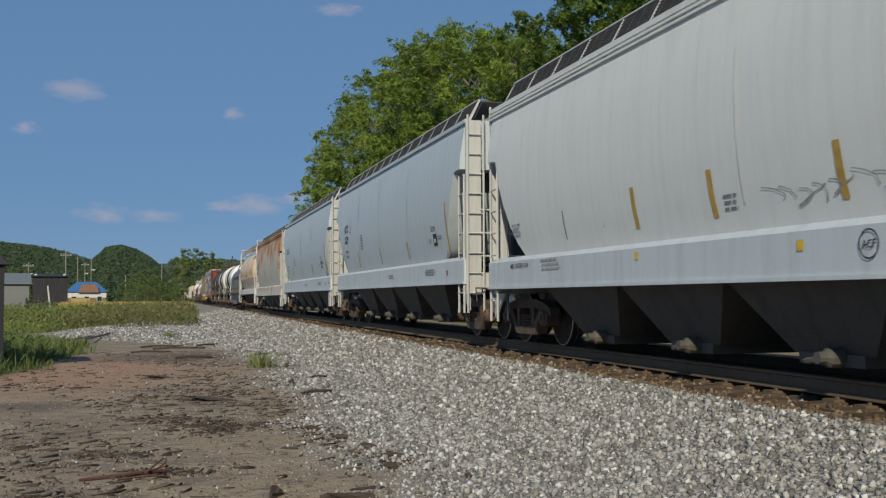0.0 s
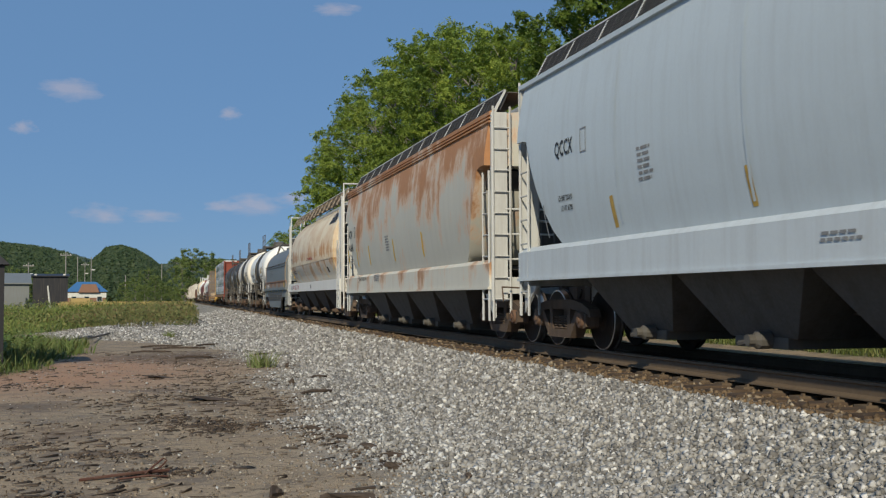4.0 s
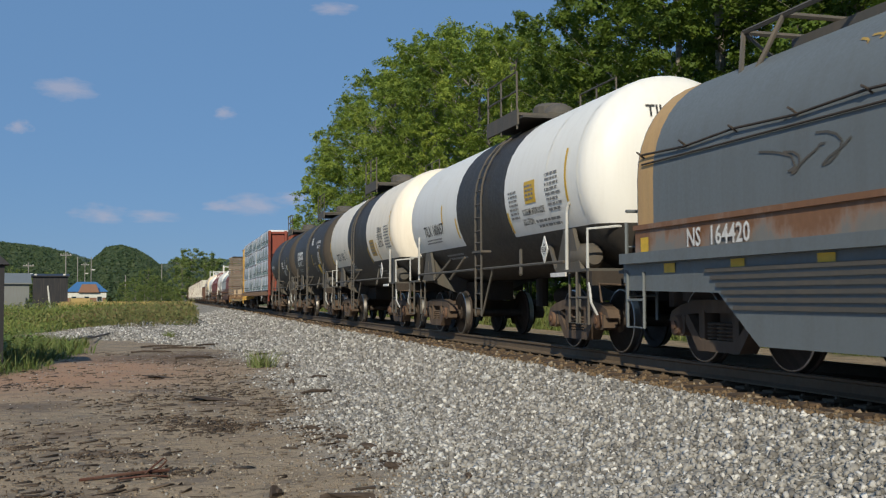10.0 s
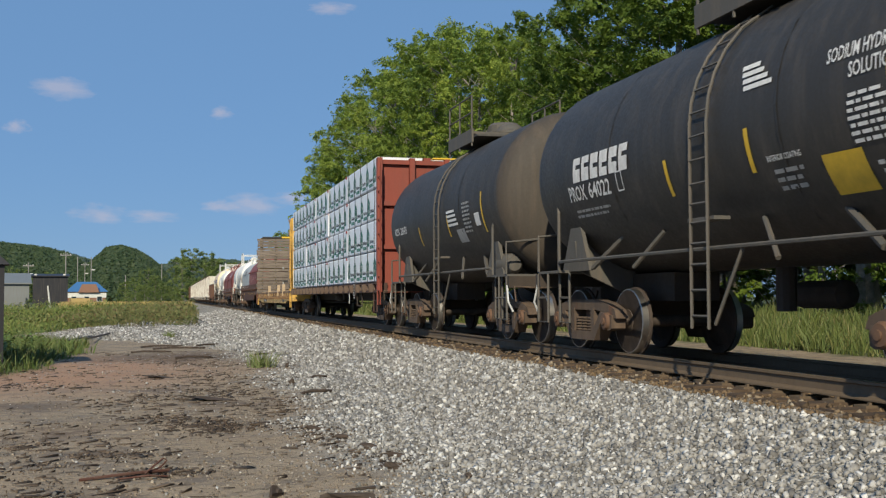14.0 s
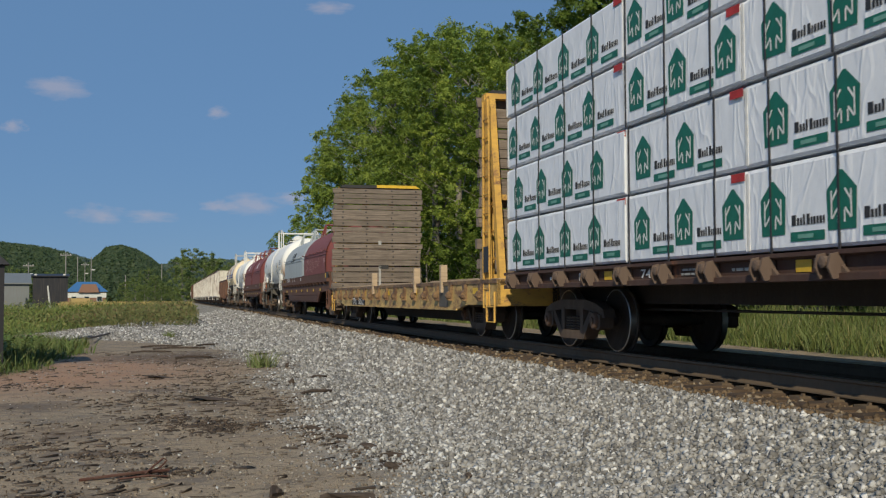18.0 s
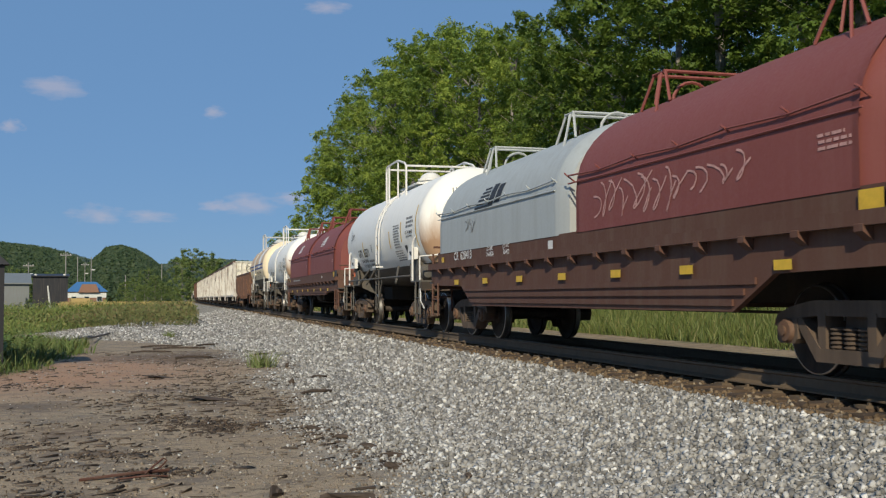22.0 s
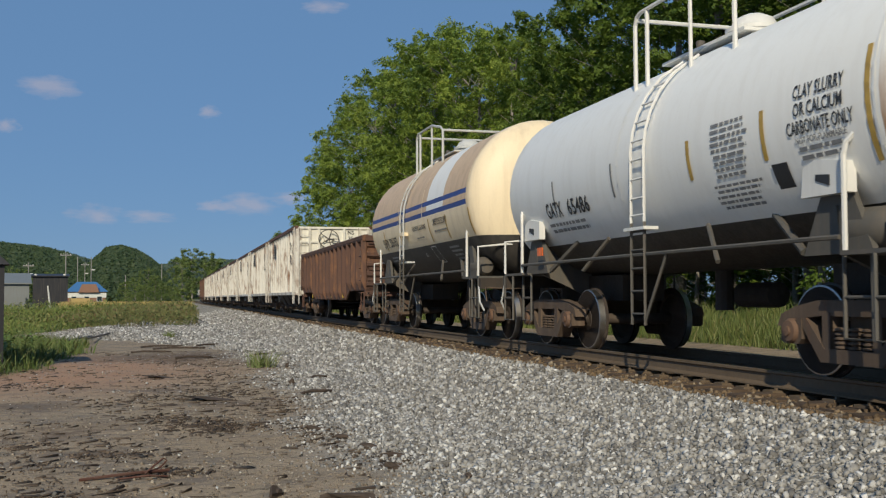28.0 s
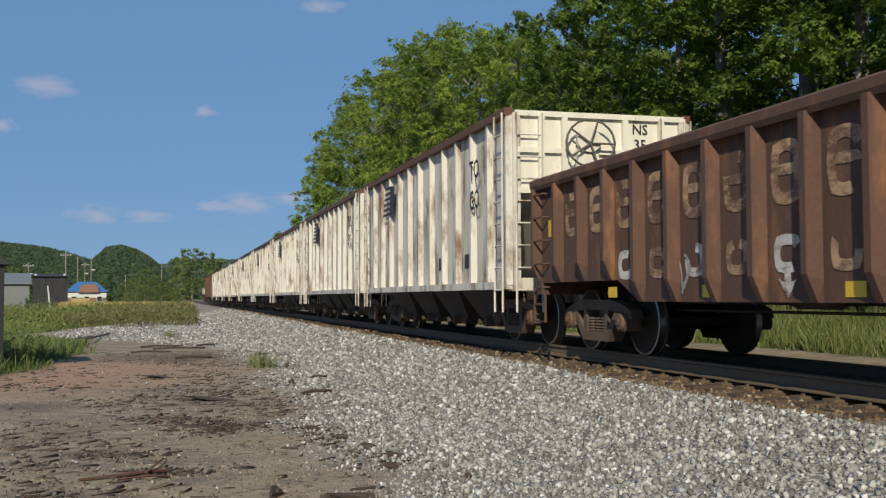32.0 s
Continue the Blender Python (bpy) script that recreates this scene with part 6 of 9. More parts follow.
def build_round_hopper():
    """The cream pressure hopper with rounded flanks."""
    a0, a1 = -63.8, -47.25
    car, half = new_car("covered_hopper_car", "cream rounded covered hopper rail car with rust stains", "hopper car", a0, a1, 1.65)
    c = (a0 + a1) / 2
    yl = lambda a: a - c
    prof = [(1.42, 1.20), (1.75, 1.38), (2.05, 1.52), (2.4, 1.575), (2.8, 1.575), (3.2, 1.50), (3.55, 1.36), (3.9, 1.10), (4.12, 0.82)]
    prof = smooth_profile(prof, 16)
    sf = lambda y, z: -width_at(prof, z)
    y0, y1 = yl(-63.0), yl(-47.85)
    b0, b1 = y0 + 1.55, y1 - 0.75
    # body in a cream upper shell and a grey lower shell meeting at the crease
    for name, za, zb, mat_ in (("lower_body", 1.42, 2.20, M["hop_low"]), ("body", 2.20, 4.12, M["hop_tan"])):
        bm = B()
        rings = []
        n = 12
        for i, (y, k) in enumerate(((b0 + 0.0, 0.97), (b0 + 0.12, 1.0), (b1 - 0.9, 1.0), (b1 - 0.55, 0.97), (b1 - 0.25, 0.90), (b1 - 0.05, 0.78), (b1, 0.68))):
            left = []
            for j in range(n + 1):
                z = za + (zb - za) * j / n
                zz = 2.75 + (z - 2.75) * (1 if i < 3 else (k + 1) / 2)
                left.append((-width_at(prof, z) * k, y + (z - 1.42) * -0.16 * (1 if i < 2 else 0), zz))
            right = [(-x, y_, z) for x, y_, z in reversed(left)]
            rings.append(left + ([(0, left[-1][1], left[-1][2] + 0.10)] if zb > 4 else []) + right)
        loft(bm, rings)
        part(name, bm, mat_, car, smooth=True)
    part("crease_seam", patch(B(), b1 - 0.9, b0 + 0.1, 2.18, 2.22, sf, 0.012, 1), M["hop_tan"], car)
    for e in (-1, 1):
        part("side_sill", slab(B(), [(e * 1.30, 1.08), (e * 1.50, 1.08), (e * 1.50, 1.44), (e * 1.20, 1.46)], "y", y0, y1), M["white"], car)
    for s, ye, yb in ((-1, y0, b0), (1, y1, b1)):
        part("end_sill", box(box(B(), -1.48, 1.48, min(ye, ye - s * 0.3), max(ye, ye - s * 0.3), 1.0, 1.34), -0.33, 0.33, min(ye, ye - s * 2.6), max(ye, ye - s * 2.6), 0.72, 1.1), M["white"], car)
        for e in (-1, 1):
            if s < 0:
                bm = slab(B(), [(yb + 0.06, 1.44), (yb - 0.36, 3.9), (yb - 0.75, 3.9), (ye + 0.25, 2.9), (ye + 0.12, 1.44)], "x", e * 1.28, e * 1.33)
                part("end_side_sheet", bm, M["white"], car)
            bm = box(B(), e * 1.40 - 0.05, e * 1.40 + 0.05, ye - 0.05, ye + 0.05, 1.0, 4.2)
            part("corner_post", bm, M["post_white"], car)
            part("side_ladder", ladder(B(), (e * 1.50, ye - s * 0.04, 0.45), (e * 1.50, ye - s * 0.04, 2.75), (0, -s * 0.45, 0), 0.014, 0.34, 0.022), M["post_white"], car)
            part("end_ladder", ladder(B(), (e * 1.36, ye + s * 0.05, 0.45), (e * 1.36, ye + s * 0.05, 4.35), (-e * 0.45, 0, 0), 0.014, 0.34, 0.024), M["white"], car)
            part("step_bracket", step_iron(B(), e * 1.46, ye, ye - s * 0.42, 0.45, 1.05), M["post_white"], car)
        if s < 0:
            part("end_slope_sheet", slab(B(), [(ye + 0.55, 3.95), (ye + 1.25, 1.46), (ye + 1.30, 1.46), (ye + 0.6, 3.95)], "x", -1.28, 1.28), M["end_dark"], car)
        part("end_platform", box(B(), -0.75, 0.75, min(ye, ye - s * 0.6), max(ye, ye - s * 0.6), 4.22, 4.27), M["grating"], car)
        bm = tube(B(), [(-1.36, ye, 4.2), (-1.36, ye, 4.62), (-0.75, ye, 4.62), (-0.75, ye, 4.2)], 0.03)
        part("top_handrail", bm, M["white"], car)
        part("brake_platform", box(B(), -1.3, 1.3, min(ye, ye + s * 0.15), max(ye, ye + s * 0.15), 1.36, 1.40), M["grating"], car)
    roof_walk(car, y0 + 0.5, y1 - 0.5, 4.08, M["post_white"], 0.42)
    chutes(car, y0 + 2.0, y1 - 2.0, 4, M["under"], 1.10)
    brake_rig(car, half)
    part("centre_sill", box(B(), -0.33, 0.33, y0 + 0.5, y1 - 0.5, 0.74, 1.12), M["under"], car)
    # the owner's mark: four bold slanted blocks, each with a slot
    for k, slot in enumerate((0.30, 0.55, 0.72, 0.45)):
        y = yl(-60.3) - 0.37 * k
        bm = B()
        patch(bm, y + 0.15, y + 0.04, 3.44, 3.88, sf, 0.012, 4, lean=-0.30)
        patch(bm, y + 0.04, y - 0.06, 3.44, 3.44 + 0.44 * slot - 0.04, sf, 0.012, 3, lean=-0.30)
        patch(bm, y + 0.04 - 0.30 * (0.44 * slot + 0.04), y - 0.06 - 0.30 * (0.44 * slot + 0.04), 3.44 + 0.44 * slot + 0.04, 3.88, sf, 0.012, 3, lean=-0.30)
        patch(bm, y - 0.06, y - 0.15, 3.44, 3.88, sf, 0.012, 4, lean=-0.30)
        part("owner_mark_block", bm, M["ink"], car)
    side_text(car, "GPFX", yl(-50.1), 2.66, 0.20, M["ink_grey"], sf, 0.40)
    side_text(car, "1127", yl(-50.05), 2.36, 0.20, M["ink_grey"], sf, 0.36)
    side_text(car, "DO NOT HAMMER ON SIDE", yl(-55.95), 2.30, 0.105, M["ink_red"], sf, 1.8)
    side_bars(car, yl(-50.4), 1.85, 1.0, 0.16, 2, M["ink"], sf)
    part("placard", patch(B(), yl(-59.85), yl(-60.2), 1.72, 1.92, sf, 0.008, 3), M["ink"], car, "dark square placard on lower side")
    reflectors(car, [yl(-49.6), yl(-51.6), yl(-59.3)], 1.55, 0.42, sf, M["mark_yellow"], 0.1)
    sl = lambda y, z: -1.505
    for k, a in enumerate((-49.55, -50.25, -50.95, -51.8)):
        side_bars(car, yl(a), 1.16, 0.5, 0.20, 4, M["ink_grey"] if k == 0 else M["ink_red"], sl, seed=k)
    side_patch(car, yl(-55.9), 1.18, 0.3, 0.14, M["ink_grey"], sl, "number_plate")
    side_patch(car, yl(-62.0), 1.7, 0.08, 1.1, M["mark_yellow"], lambda y, z: -1.53, "reflective_strip")
    side_bars(car, yl(-61.6), 2.0, 0.4, 0.5, 6, M["ink_grey"], lambda y, z: -1.335)


# ---- tank cars ----
KNUCKLE = 0.62


def tank_shell(car, y0, y1, radius, zc, scheme, mats, cuts=(), zcuts=(), head=0.50, name="tank", n=40):
    """A barrel with dished ends; scheme(y, z) gives the paint's index on the sheet."""
    prof = [(0.0, y0)]
    steps = [i / 9 for i in range(1, 10)]
    prof += [(radius * math.sin(u * math.pi / 2) ** KNUCKLE, y0 + head * (1 - math.cos(u * math.pi / 2))) for u in steps]
    prof += [(radius, c) for c in sorted(cuts)]
    prof += [(radius * math.sin(u * math.pi / 2) ** KNUCKLE, y1 - head * (1 - math.cos(u * math.pi / 2))) for u in reversed(steps)]
    prof.append((0.0, y1))
    bm = lathe(B(), prof, "y", (0, 0, zc), n)
    for z in zcuts:
        bmesh.ops.bisect_plane(bm, geom=bm.verts[:] + bm.edges[:] + bm.faces[:], plane_co=(0, 0, z), plane_no=(0, 0, 1))
    for f in bm.faces:
        m = f.calc_center_median()
        f.material_index = scheme(m.y, m.z)
    return part(name, bm, mats, car, smooth=True)


def tank_fittings(car, half, radius, zc, ladder_y, light, style="cage", end_light=None, deck_z=1.32):
    """Saddles, stub sills, ladders, side handrail, end platforms and the top platform."""
    surf = lambda y, z: -math.sqrt(max(0.01, radius ** 2 - (z - zc) ** 2))
    end_light = end_light or light
    ya, yb = -half + 0.75, half - 0.75
    for s, ye in ((-1, ya), (1, yb)):
        tc = s * (half - 1.9)
        part("stub_sill", box(box(B(), -0.35, 0.35, min(ye, tc - s * 1.3), max(ye, tc - s * 1.3), 0.74, 1.14), -1.42, 1.42, ye - 0.10, ye + 0.10, 0.96, 1.16), M["under"], car)
        part("end_platform", box(B(), -1.42, 1.42, min(ye, ye - s * 0.9), max(ye, ye - s * 0.9), 1.16, 1.20), M["frame_grey"], car)
        for e in (-1, 1):
            bm = slab(B(), [(e * 0.35, 0.80), (e * 1.25, 1.20), (e * 1.28, 1.62), (e * 1.08, 1.68), (e * 0.3, 1.20)], "y", tc - 0.03, tc + 0.03)
            slab(bm, [(tc - 0.5, 1.18), (tc + 0.5, 1.18), (tc + 0.18, 1.82), (tc - 0.18, 1.82)], "x", e * 1.23 - 0.03, e * 1.23 + 0.03)
            part("saddle", bm, M["frame_grey"], car)
            part("side_brace", tube(B(), [(e * 1.22, tc - s * 0.55, 1.22), (e * 1.02, tc - s * 1.4, 1.72)], 0.04), M["frame_grey"], car)
            part("side_brace", tube(B(), [(e * 1.30, tc - s * 2.0, 1.18), (e * 1.12, tc - s * 2.5, 1.62)], 0.03), M["frame_grey"], car)
            part("step_bracket", step_iron(B(), e * 1.42, ye - s * 0.02, ye - s * 0.44, 0.42, 1.16), M["frame_grey"], car)
            part("step_bracket", step_iron(B(), e * 1.30, ye - s * 0.62, ye - s * 1.0, 0.42, 1.16), M["frame_grey"], car)
            bm = tube(B(), [(e * 1.40, ye - s * 0.85, 1.2), (e * 1.40, ye - s * 0.85, 2.05), (e * 1.39, ye - s * 0.82, 2.15), (e * 1.36, ye - s * 0.76, 2.22), (e * 1.30, ye - s * 0.66, 2.26), (e * 1.15, ye - s * 0.40, 2.28), (e * 0.9, ye - s * 0.05, 2.28), (0, ye + s * 0.05, 2.28)], 0.026)
            tube(bm, [(e * 1.42, ye - s * 0.04, 1.2), (e * 1.42, ye - s * 0.04, 1.75), (e * 0.9, ye, 1.8), (0, ye + s * 0.02, 1.82)], 0.022)
            part("end_handrail", bm, end_light, car)
            tube(bmh := B(), [(e * 1.42, ye, 1.0), (e * 1.44, ye + s * 0.12, 0.72), (e * 1.36, ye + s * 0.14, 0.55)], 0.018)
            part("uncoupling_lever", bmh, M["post_white"], car)
    for e in (-1, 1):
        part("side_handrail", tube(B(), [(e * 1.42, ya + 0.9, deck_z), (e * 1.46, ya + 1.2, deck_z), (e * 1.46, yb - 1.2, deck_z), (e * 1.42, yb - 0.9, deck_z)], 0.024), M["frame_grey"], car)
        w = 0.36
        low = [(e * (radius + 0.06), 0.45), (e * (radius + 0.06), 1.15), (e * (radius + 0.06), 1.72)]
        high = [(e * (radius + 0.06), 1.72)]
        for i in range(9):
            z = 1.9 + (zc + radius - 0.15 - 1.9) * i / 8
            high.append((e * ((-surf(0, z) if z > zc else radius) + 0.06), z))
        for pts, rungs, mat_ in ((low, 5, M["frame_grey"]), (high, 9, light)):
            bm = B()
            for d in (0, w):
                tube(bm, [(x, ladder_y + d, z) for x, z in pts], 0.02, 5)
            for i in range(rungs):
                k = (i + 0.5) / rungs * (len(pts) - 1)
                j = min(int(k), len(pts) - 2)
                x, z = (pts[j][q] + (pts[j + 1][q] - pts[j][q]) * (k - j) for q in (0, 1))
                tube(bm, [(x, ladder_y, z), (x, ladder_y + w, z)], 0.015, 5)
            part("ladder", bm, mat_, car)
        part("ladder_brace", tube(B(), [(e * 1.48, ladder_y, 0.5), (e * 1.44, ladder_y - 0.5, deck_z)], 0.022, 5), M["frame_grey"], car)
        bm = box(B(), e * 1.44 - 0.10, e * 1.44 + 0.10, ladder_y - 0.1, ladder_y + w + 0.1, 1.62, 1.66)
        part("ladder_step", bm, light, car)
    zt = zc + radius
    yc = ladder_y + 0.35
    # manway dome and valves
    bm = lathe(B(), [(0.30, zt - 0.1), (0.30, zt + 0.12), (0.36, zt + 0.13), (0.36, zt + 0.18), (0.30, zt + 0.2), (0.24, zt + 0.30), (0.12, zt + 0.36), (0.0, zt + 0.37)], "z", (0.0, yc - 0.5, 0), 18)
    part("manway", bm, light, car, smooth=True)
    bm = lathe(B(), [(0.08, zt - 0.1), (0.08, zt + 0.16), (0.11, zt + 0.16), (0.11, zt + 0.24), (0.0, zt + 0.25)], "z", (0.3, yc + 0.5, 0), 10)
    lathe(bm, [(0.06, zt - 0.1), (0.06, zt + 0.2), (0.0, zt + 0.22)], "z", (-0.3, yc + 0.3, 0), 10)
    part("valve", bm, M["frame_grey"], car)
    wide = 0.55 if style == "cage" else 0.95
    part("top_platform", box(B(), -wide, wide, yc - 1.15, yc + 0.9, zt - 0.02, zt + 0.02), light if style == "cage" else M["grating"], car)
    if style == "cage":
        for x in (-0.95, 0.95):
            bm = B()
            tube(bm, [(x, yc + 0.9, zt - 0.42), (x, yc + 0.9, zt + 0.52), (x, yc + 0.84, zt + 0.62), (x, yc + 0.74, zt + 0.66), (x, yc - 0.6, zt + 0.66), (x, yc - 1.4, zt + 0.50), (x, yc - 1.6, zt + 0.40), (x, yc - 1.6, zt - 0.42)], 0.03)
            tube(bm, [(x, yc + 0.55, zt - 0.42), (x, yc + 0.55, zt + 0.66)], 0.03)
            tube(bm, [(x, yc - 0.6, zt - 0.42), (x, yc - 0.6, zt + 0.66)], 0.026)
            part("platform_railing", bm, light, car)
        for y, h in ((yc + 0.86, 0.58), (yc - 1.6, 0.40)):
            part("railing_bar", tube(B(), [(-0.95, y, zt + h), (0.95, y, zt + h)], 0.028), light, car)
    else:
        part("valve_deck", box(B(), -0.96, 0.96, yc - 0.95, yc + 0.85, zt + 0.05, zt + 0.10), M["frame_grey"], car)
        for x in (-0.98, 0.98):
            part("deck_edge", box(B(), x - 0.02, x + 0.02, yc - 0.95, yc + 0.85, zt - 0.12, zt + 0.16), M["frame_grey"], car)
            for y in (yc - 0.9, yc, yc + 0.8):
                part("railing_post", tube(B(), [(x, y, zt - 0.2), (x, y, zt + 0.85)], 0.02), M["frame_grey"], car)
            for z in (0.5, 0.85):
                part("railing_bar", tube(B(), [(x, yc - 0.9, zt + z), (x, yc + 0.8, zt + z)], 0.018), M["frame_grey"], car)
        part("valve_housing", lathe(B(), [(0.36, zt), (0.36, zt + 0.36), (0.30, zt + 0.42), (0.0, zt + 0.44)], "z", (0, yc - 0.1, 0), 16), M["frame_grey"], car)
    bm = lathe(B(), [(0.0, -0.5), (0.17, -0.42), (0.17, 0.42), (0.0, 0.5)], "y", (0.6, 0.3, 0.82), 12)
    lathe(bm, [(0.12, 0.62), (0.12, zc - radius + 0.05)], "z", (0, 0.2, 0), 10)
    part("bottom_outlet", bm, M["under"], car)
    # air brake cylinder and its bracket on the front platform
    bm = lathe(B(), [(0.0, ya + 0.55), (0.13, ya + 0.57), (0.19, ya + 0.66), (0.20, ya + 1.05), (0.14, ya + 1.08), (0.14, ya + 1.16), (0.0, ya + 1.18)], "y", (-1.08, 0, 1.40), 16)
    part("brake_cylinder", bm, M["frame_grey"], car, smooth=True)
    part("cylinder_bracket", box(B(), -1.22, -0.94, ya + 0.75, ya + 0.98, 1.19, 1.26), M["frame_grey"], car)
    # brake wheel on the rear platform
    bm = B()
    for i in range(16):
        a, b = i * math.tau / 16, (i + 1) * math.tau / 16
        tube(bm, [(0.5 + 0.28 * math.cos(a), ya + 0.12, 1.75 + 0.28 * math.sin(a)), (0.5 + 0.28 * math.cos(b), ya + 0.12, 1.75 + 0.28 * math.sin(b))], 0.016, 5)
    for i in range(3):
        a = i * math.tau / 3
        tube(bm, [(0.5, ya + 0.12, 1.75), (0.5 + 0.28 * math.cos(a), ya + 0.12, 1.75 + 0.28 * math.sin(a))], 0.014, 5)
    tube(bm, [(0.5, ya + 0.14, 1.2), (0.5, ya + 0.14, 1.75)], 0.03)
    part("brake_wheel", bm, M["frame_grey"], car)
    return surf


def head_of(y0, radius, zc, head=0.50):
    """Place of the front dished end's surface at (x, z)."""
    def f(x, z):
        q = min(0.999, math.hypot(x, z - zc) / radius)
        t = math.asin(min(1, q ** (1 / KNUCKLE)))
        return y0 + head * (1 - math.cos(t)) - 0.012
    return f


def build_tanks():
    # two white tanks with black middle band and black belly
    for a0, a1, mark, num, cut, la in ((-34.8, -22.55, "TILX", "160657", (-30.45, -27.43), -29.1), (-22.55, -10.6, "TCIX", "6142", (-18.19, -15.06), -16.32)):
        car, half = new_car("tank_car", "white tank rail car with black centre band and black belly", "tank car", a0, a1, 2.0)
        c = (a0 + a1) / 2
        yl = lambda a: a - c
        y0, y1, r, zc = -half + 0.55, half - 0.55, *((1.44, 2.60) if mark == "TILX" else (1.52, 2.66))
        b0, b1 = (x - c for x in cut)
        zb = 1.84
        scheme = lambda y, z: 1 if z < zb or b0 < y < b1 else 0
        old = mark == "TCIX"
        white = M["tank_ivory"] if old else M["tank_white"]
        tank_shell(car, y0, y1, r, zc, scheme, [white, M["black"]], (b0, b1), (zb,))
        sf = tank_fittings(car, half, r, zc, yl(la) - 0.2, M["frame_grey"], "deck", M["post_white"])
        over = lambda y, z: sf(y, z) - 0.004
        weld_lines(car, [y0 + 0.56, y1 - 0.56, (b1 + y1) / 2, (b0 + y0) / 2 - 0.1], sf, zb + 0.02, zc + 1.3, white, 0.035)
        hf = head_of(y0, r, zc)
        if not old:
            side_text(car, mark, yl(-25.0), 2.16, 0.22, M["ink"], sf, 0.62)
            side_text(car, num, yl(-25.85), 2.16, 0.22, M["ink"], sf, 0.85)
            side_bars(car, yl(-25.4), 1.98, 1.5, 0.12, 2, M["ink_grey"], sf)
            side_patch(car, yl(-31.71), 2.32, 0.50, 0.36, M["mark_yellow"], sf, "warning_placard")
            side_bars(car, yl(-31.71), 2.36, 0.42, 0.28, 4, M["ink_grey"], over)
            side_text(car, "SODIUM HYDROXIDE", yl(-31.75), 2.14, 0.10, M["ink"], sf, 1.0)
            side_text(car, "SOLUTION", yl(-31.4), 1.99, 0.10, M["ink"], sf, 0.5)
            side_bars(car, yl(-32.7), 2.12, 0.62, 0.62, 8, M["ink_grey"], sf)
            side_bars(car, yl(-30.9), 2.1, 0.5, 0.5, 7, M["ink_grey"], sf)
            side_bars(car, yl(-32.3), 1.9, 1.2, 0.16, 2, M["ink_grey"], sf)
            strips = [(-33.25, 2.15, 0.85), (-30.52, 1.9, 0.35), (-27.3, 2.0, 0.4), (-26.3, 2.35, 0.4)]
        else:
            side_text(car, mark, yl(-12.95), 2.04, 0.22, M["ink"], sf, 0.60)
            side_text(car, num, yl(-13.72), 2.04, 0.22, M["ink"], sf, 0.55)
            frame_mark(car, yl(-14.3), 2.06, 0.18, 0.28, M["ink"], sf)
            side_patch(car, yl(-18.86), 1.98, 0.62, 0.44, M["stripe"], sf, "warning_placard")
            side_bars(car, yl(-18.86), 2.02, 0.56, 0.36, 4, M["ink_grey"], over)
            for k, word in enumerate(("SODIUM", "HYDROXIDE", "SOLUTION")):
                side_text(car, word, yl(-20.05), 2.56 - 0.19 * k, 0.15, M["ink"], sf, (0.5, 0.72, 0.64)[k])
            side_bars(car, yl(-20.95), 2.1, 0.7, 0.62, 8, M["ink_grey"], sf)
            side_bars(car, yl(-14.9), 1.62, 0.8, 0.2, 3, M["ink_faint"], sf)
            side_bars(car, yl(-18.7), 1.45, 0.6, 0.3, 4, M["ink_faint"], sf)
            strips = [(-21.4, 2.15, 0.9), (-18.1, 1.80, 0.45), (-19.42, 1.84, 0.48), (-15.0, 1.88, 0.42), (-11.55, 1.95, 0.75)]
        side_bars(car, b1 + 1.0, 1.60, 1.6, 0.14, 2, M["ink_faint"], sf)
        for a, z, h in strips:
            side_patch(car, yl(a), z, 0.075, h, M["mark_yellow"], sf, "reflective_strip")
        end_text(car, mark, -0.35, 3.35, 0.17, M["ink"], hf)
        for k in range(3):
            end_text(car, "CAPY", -0.3, 3.15 - 0.16 * k, 0.075, M["ink_grey"], hf)
        # diamond hazard placard on its bracket
        bm = slab(B(), [(y0 + 1.75, 1.32), (y0 + 1.90, 1.53), (y0 + 1.75, 1.74), (y0 + 1.60, 1.53)], "x", -1.49, -1.475)
        part("hazard_placard", bm, M["ink_white"], car, "white diamond hazard placard")
        part("placard_mark", slab(B(), [(y0 + 1.75, 1.44), (y0 + 1.81, 1.54), (y0 + 1.75, 1.64), (y0 + 1.69, 1.54)], "x", -1.495, -1.49), M["ink"], car)
        part("placard_band", box(B(), -1.498, -1.4952, y0 + 1.63, y0 + 1.87, 1.475, 1.585), M["ink_white"], car)
        side_text(car, "1824", y0 + 1.75, 1.49, 0.08, M["ink"], lambda y, z: -1.492, 0.2)
        part("weight_plate", box(B(), -1.49, -1.47, y0 + 0.9, y0 + 1.5, 1.10, 1.16), M["ink_white"], car)
    # two black tanks
    for a0, a1, first in ((-10.6, 0.4, True), (0.4, 11.2, False)):
        car, half = new_car("tank_car", "black tank rail car with white stencilled lettering", "tank car", a0, a1, 1.75)
        c = (a0 + a1) / 2
        yl = lambda a: a - c
        y0, y1, r, zc = -half + 0.6, half - 0.6, 1.50, 2.64
        tank_shell(car, y0, y1, r, zc, lambda y, z: 1 if y < y0 + 0.47 else 0, [M["black"], M["dusty"]], (-0.6, 0.6))
        sf = tank_fittings(car, half, r, zc, yl(-5.6) - 0.2 if first else -0.6, M["frame_grey"], "deck")
        weld_lines(car, [-1.9, 1.9], sf, 1.3, 4.0, M["black"], 0.035)
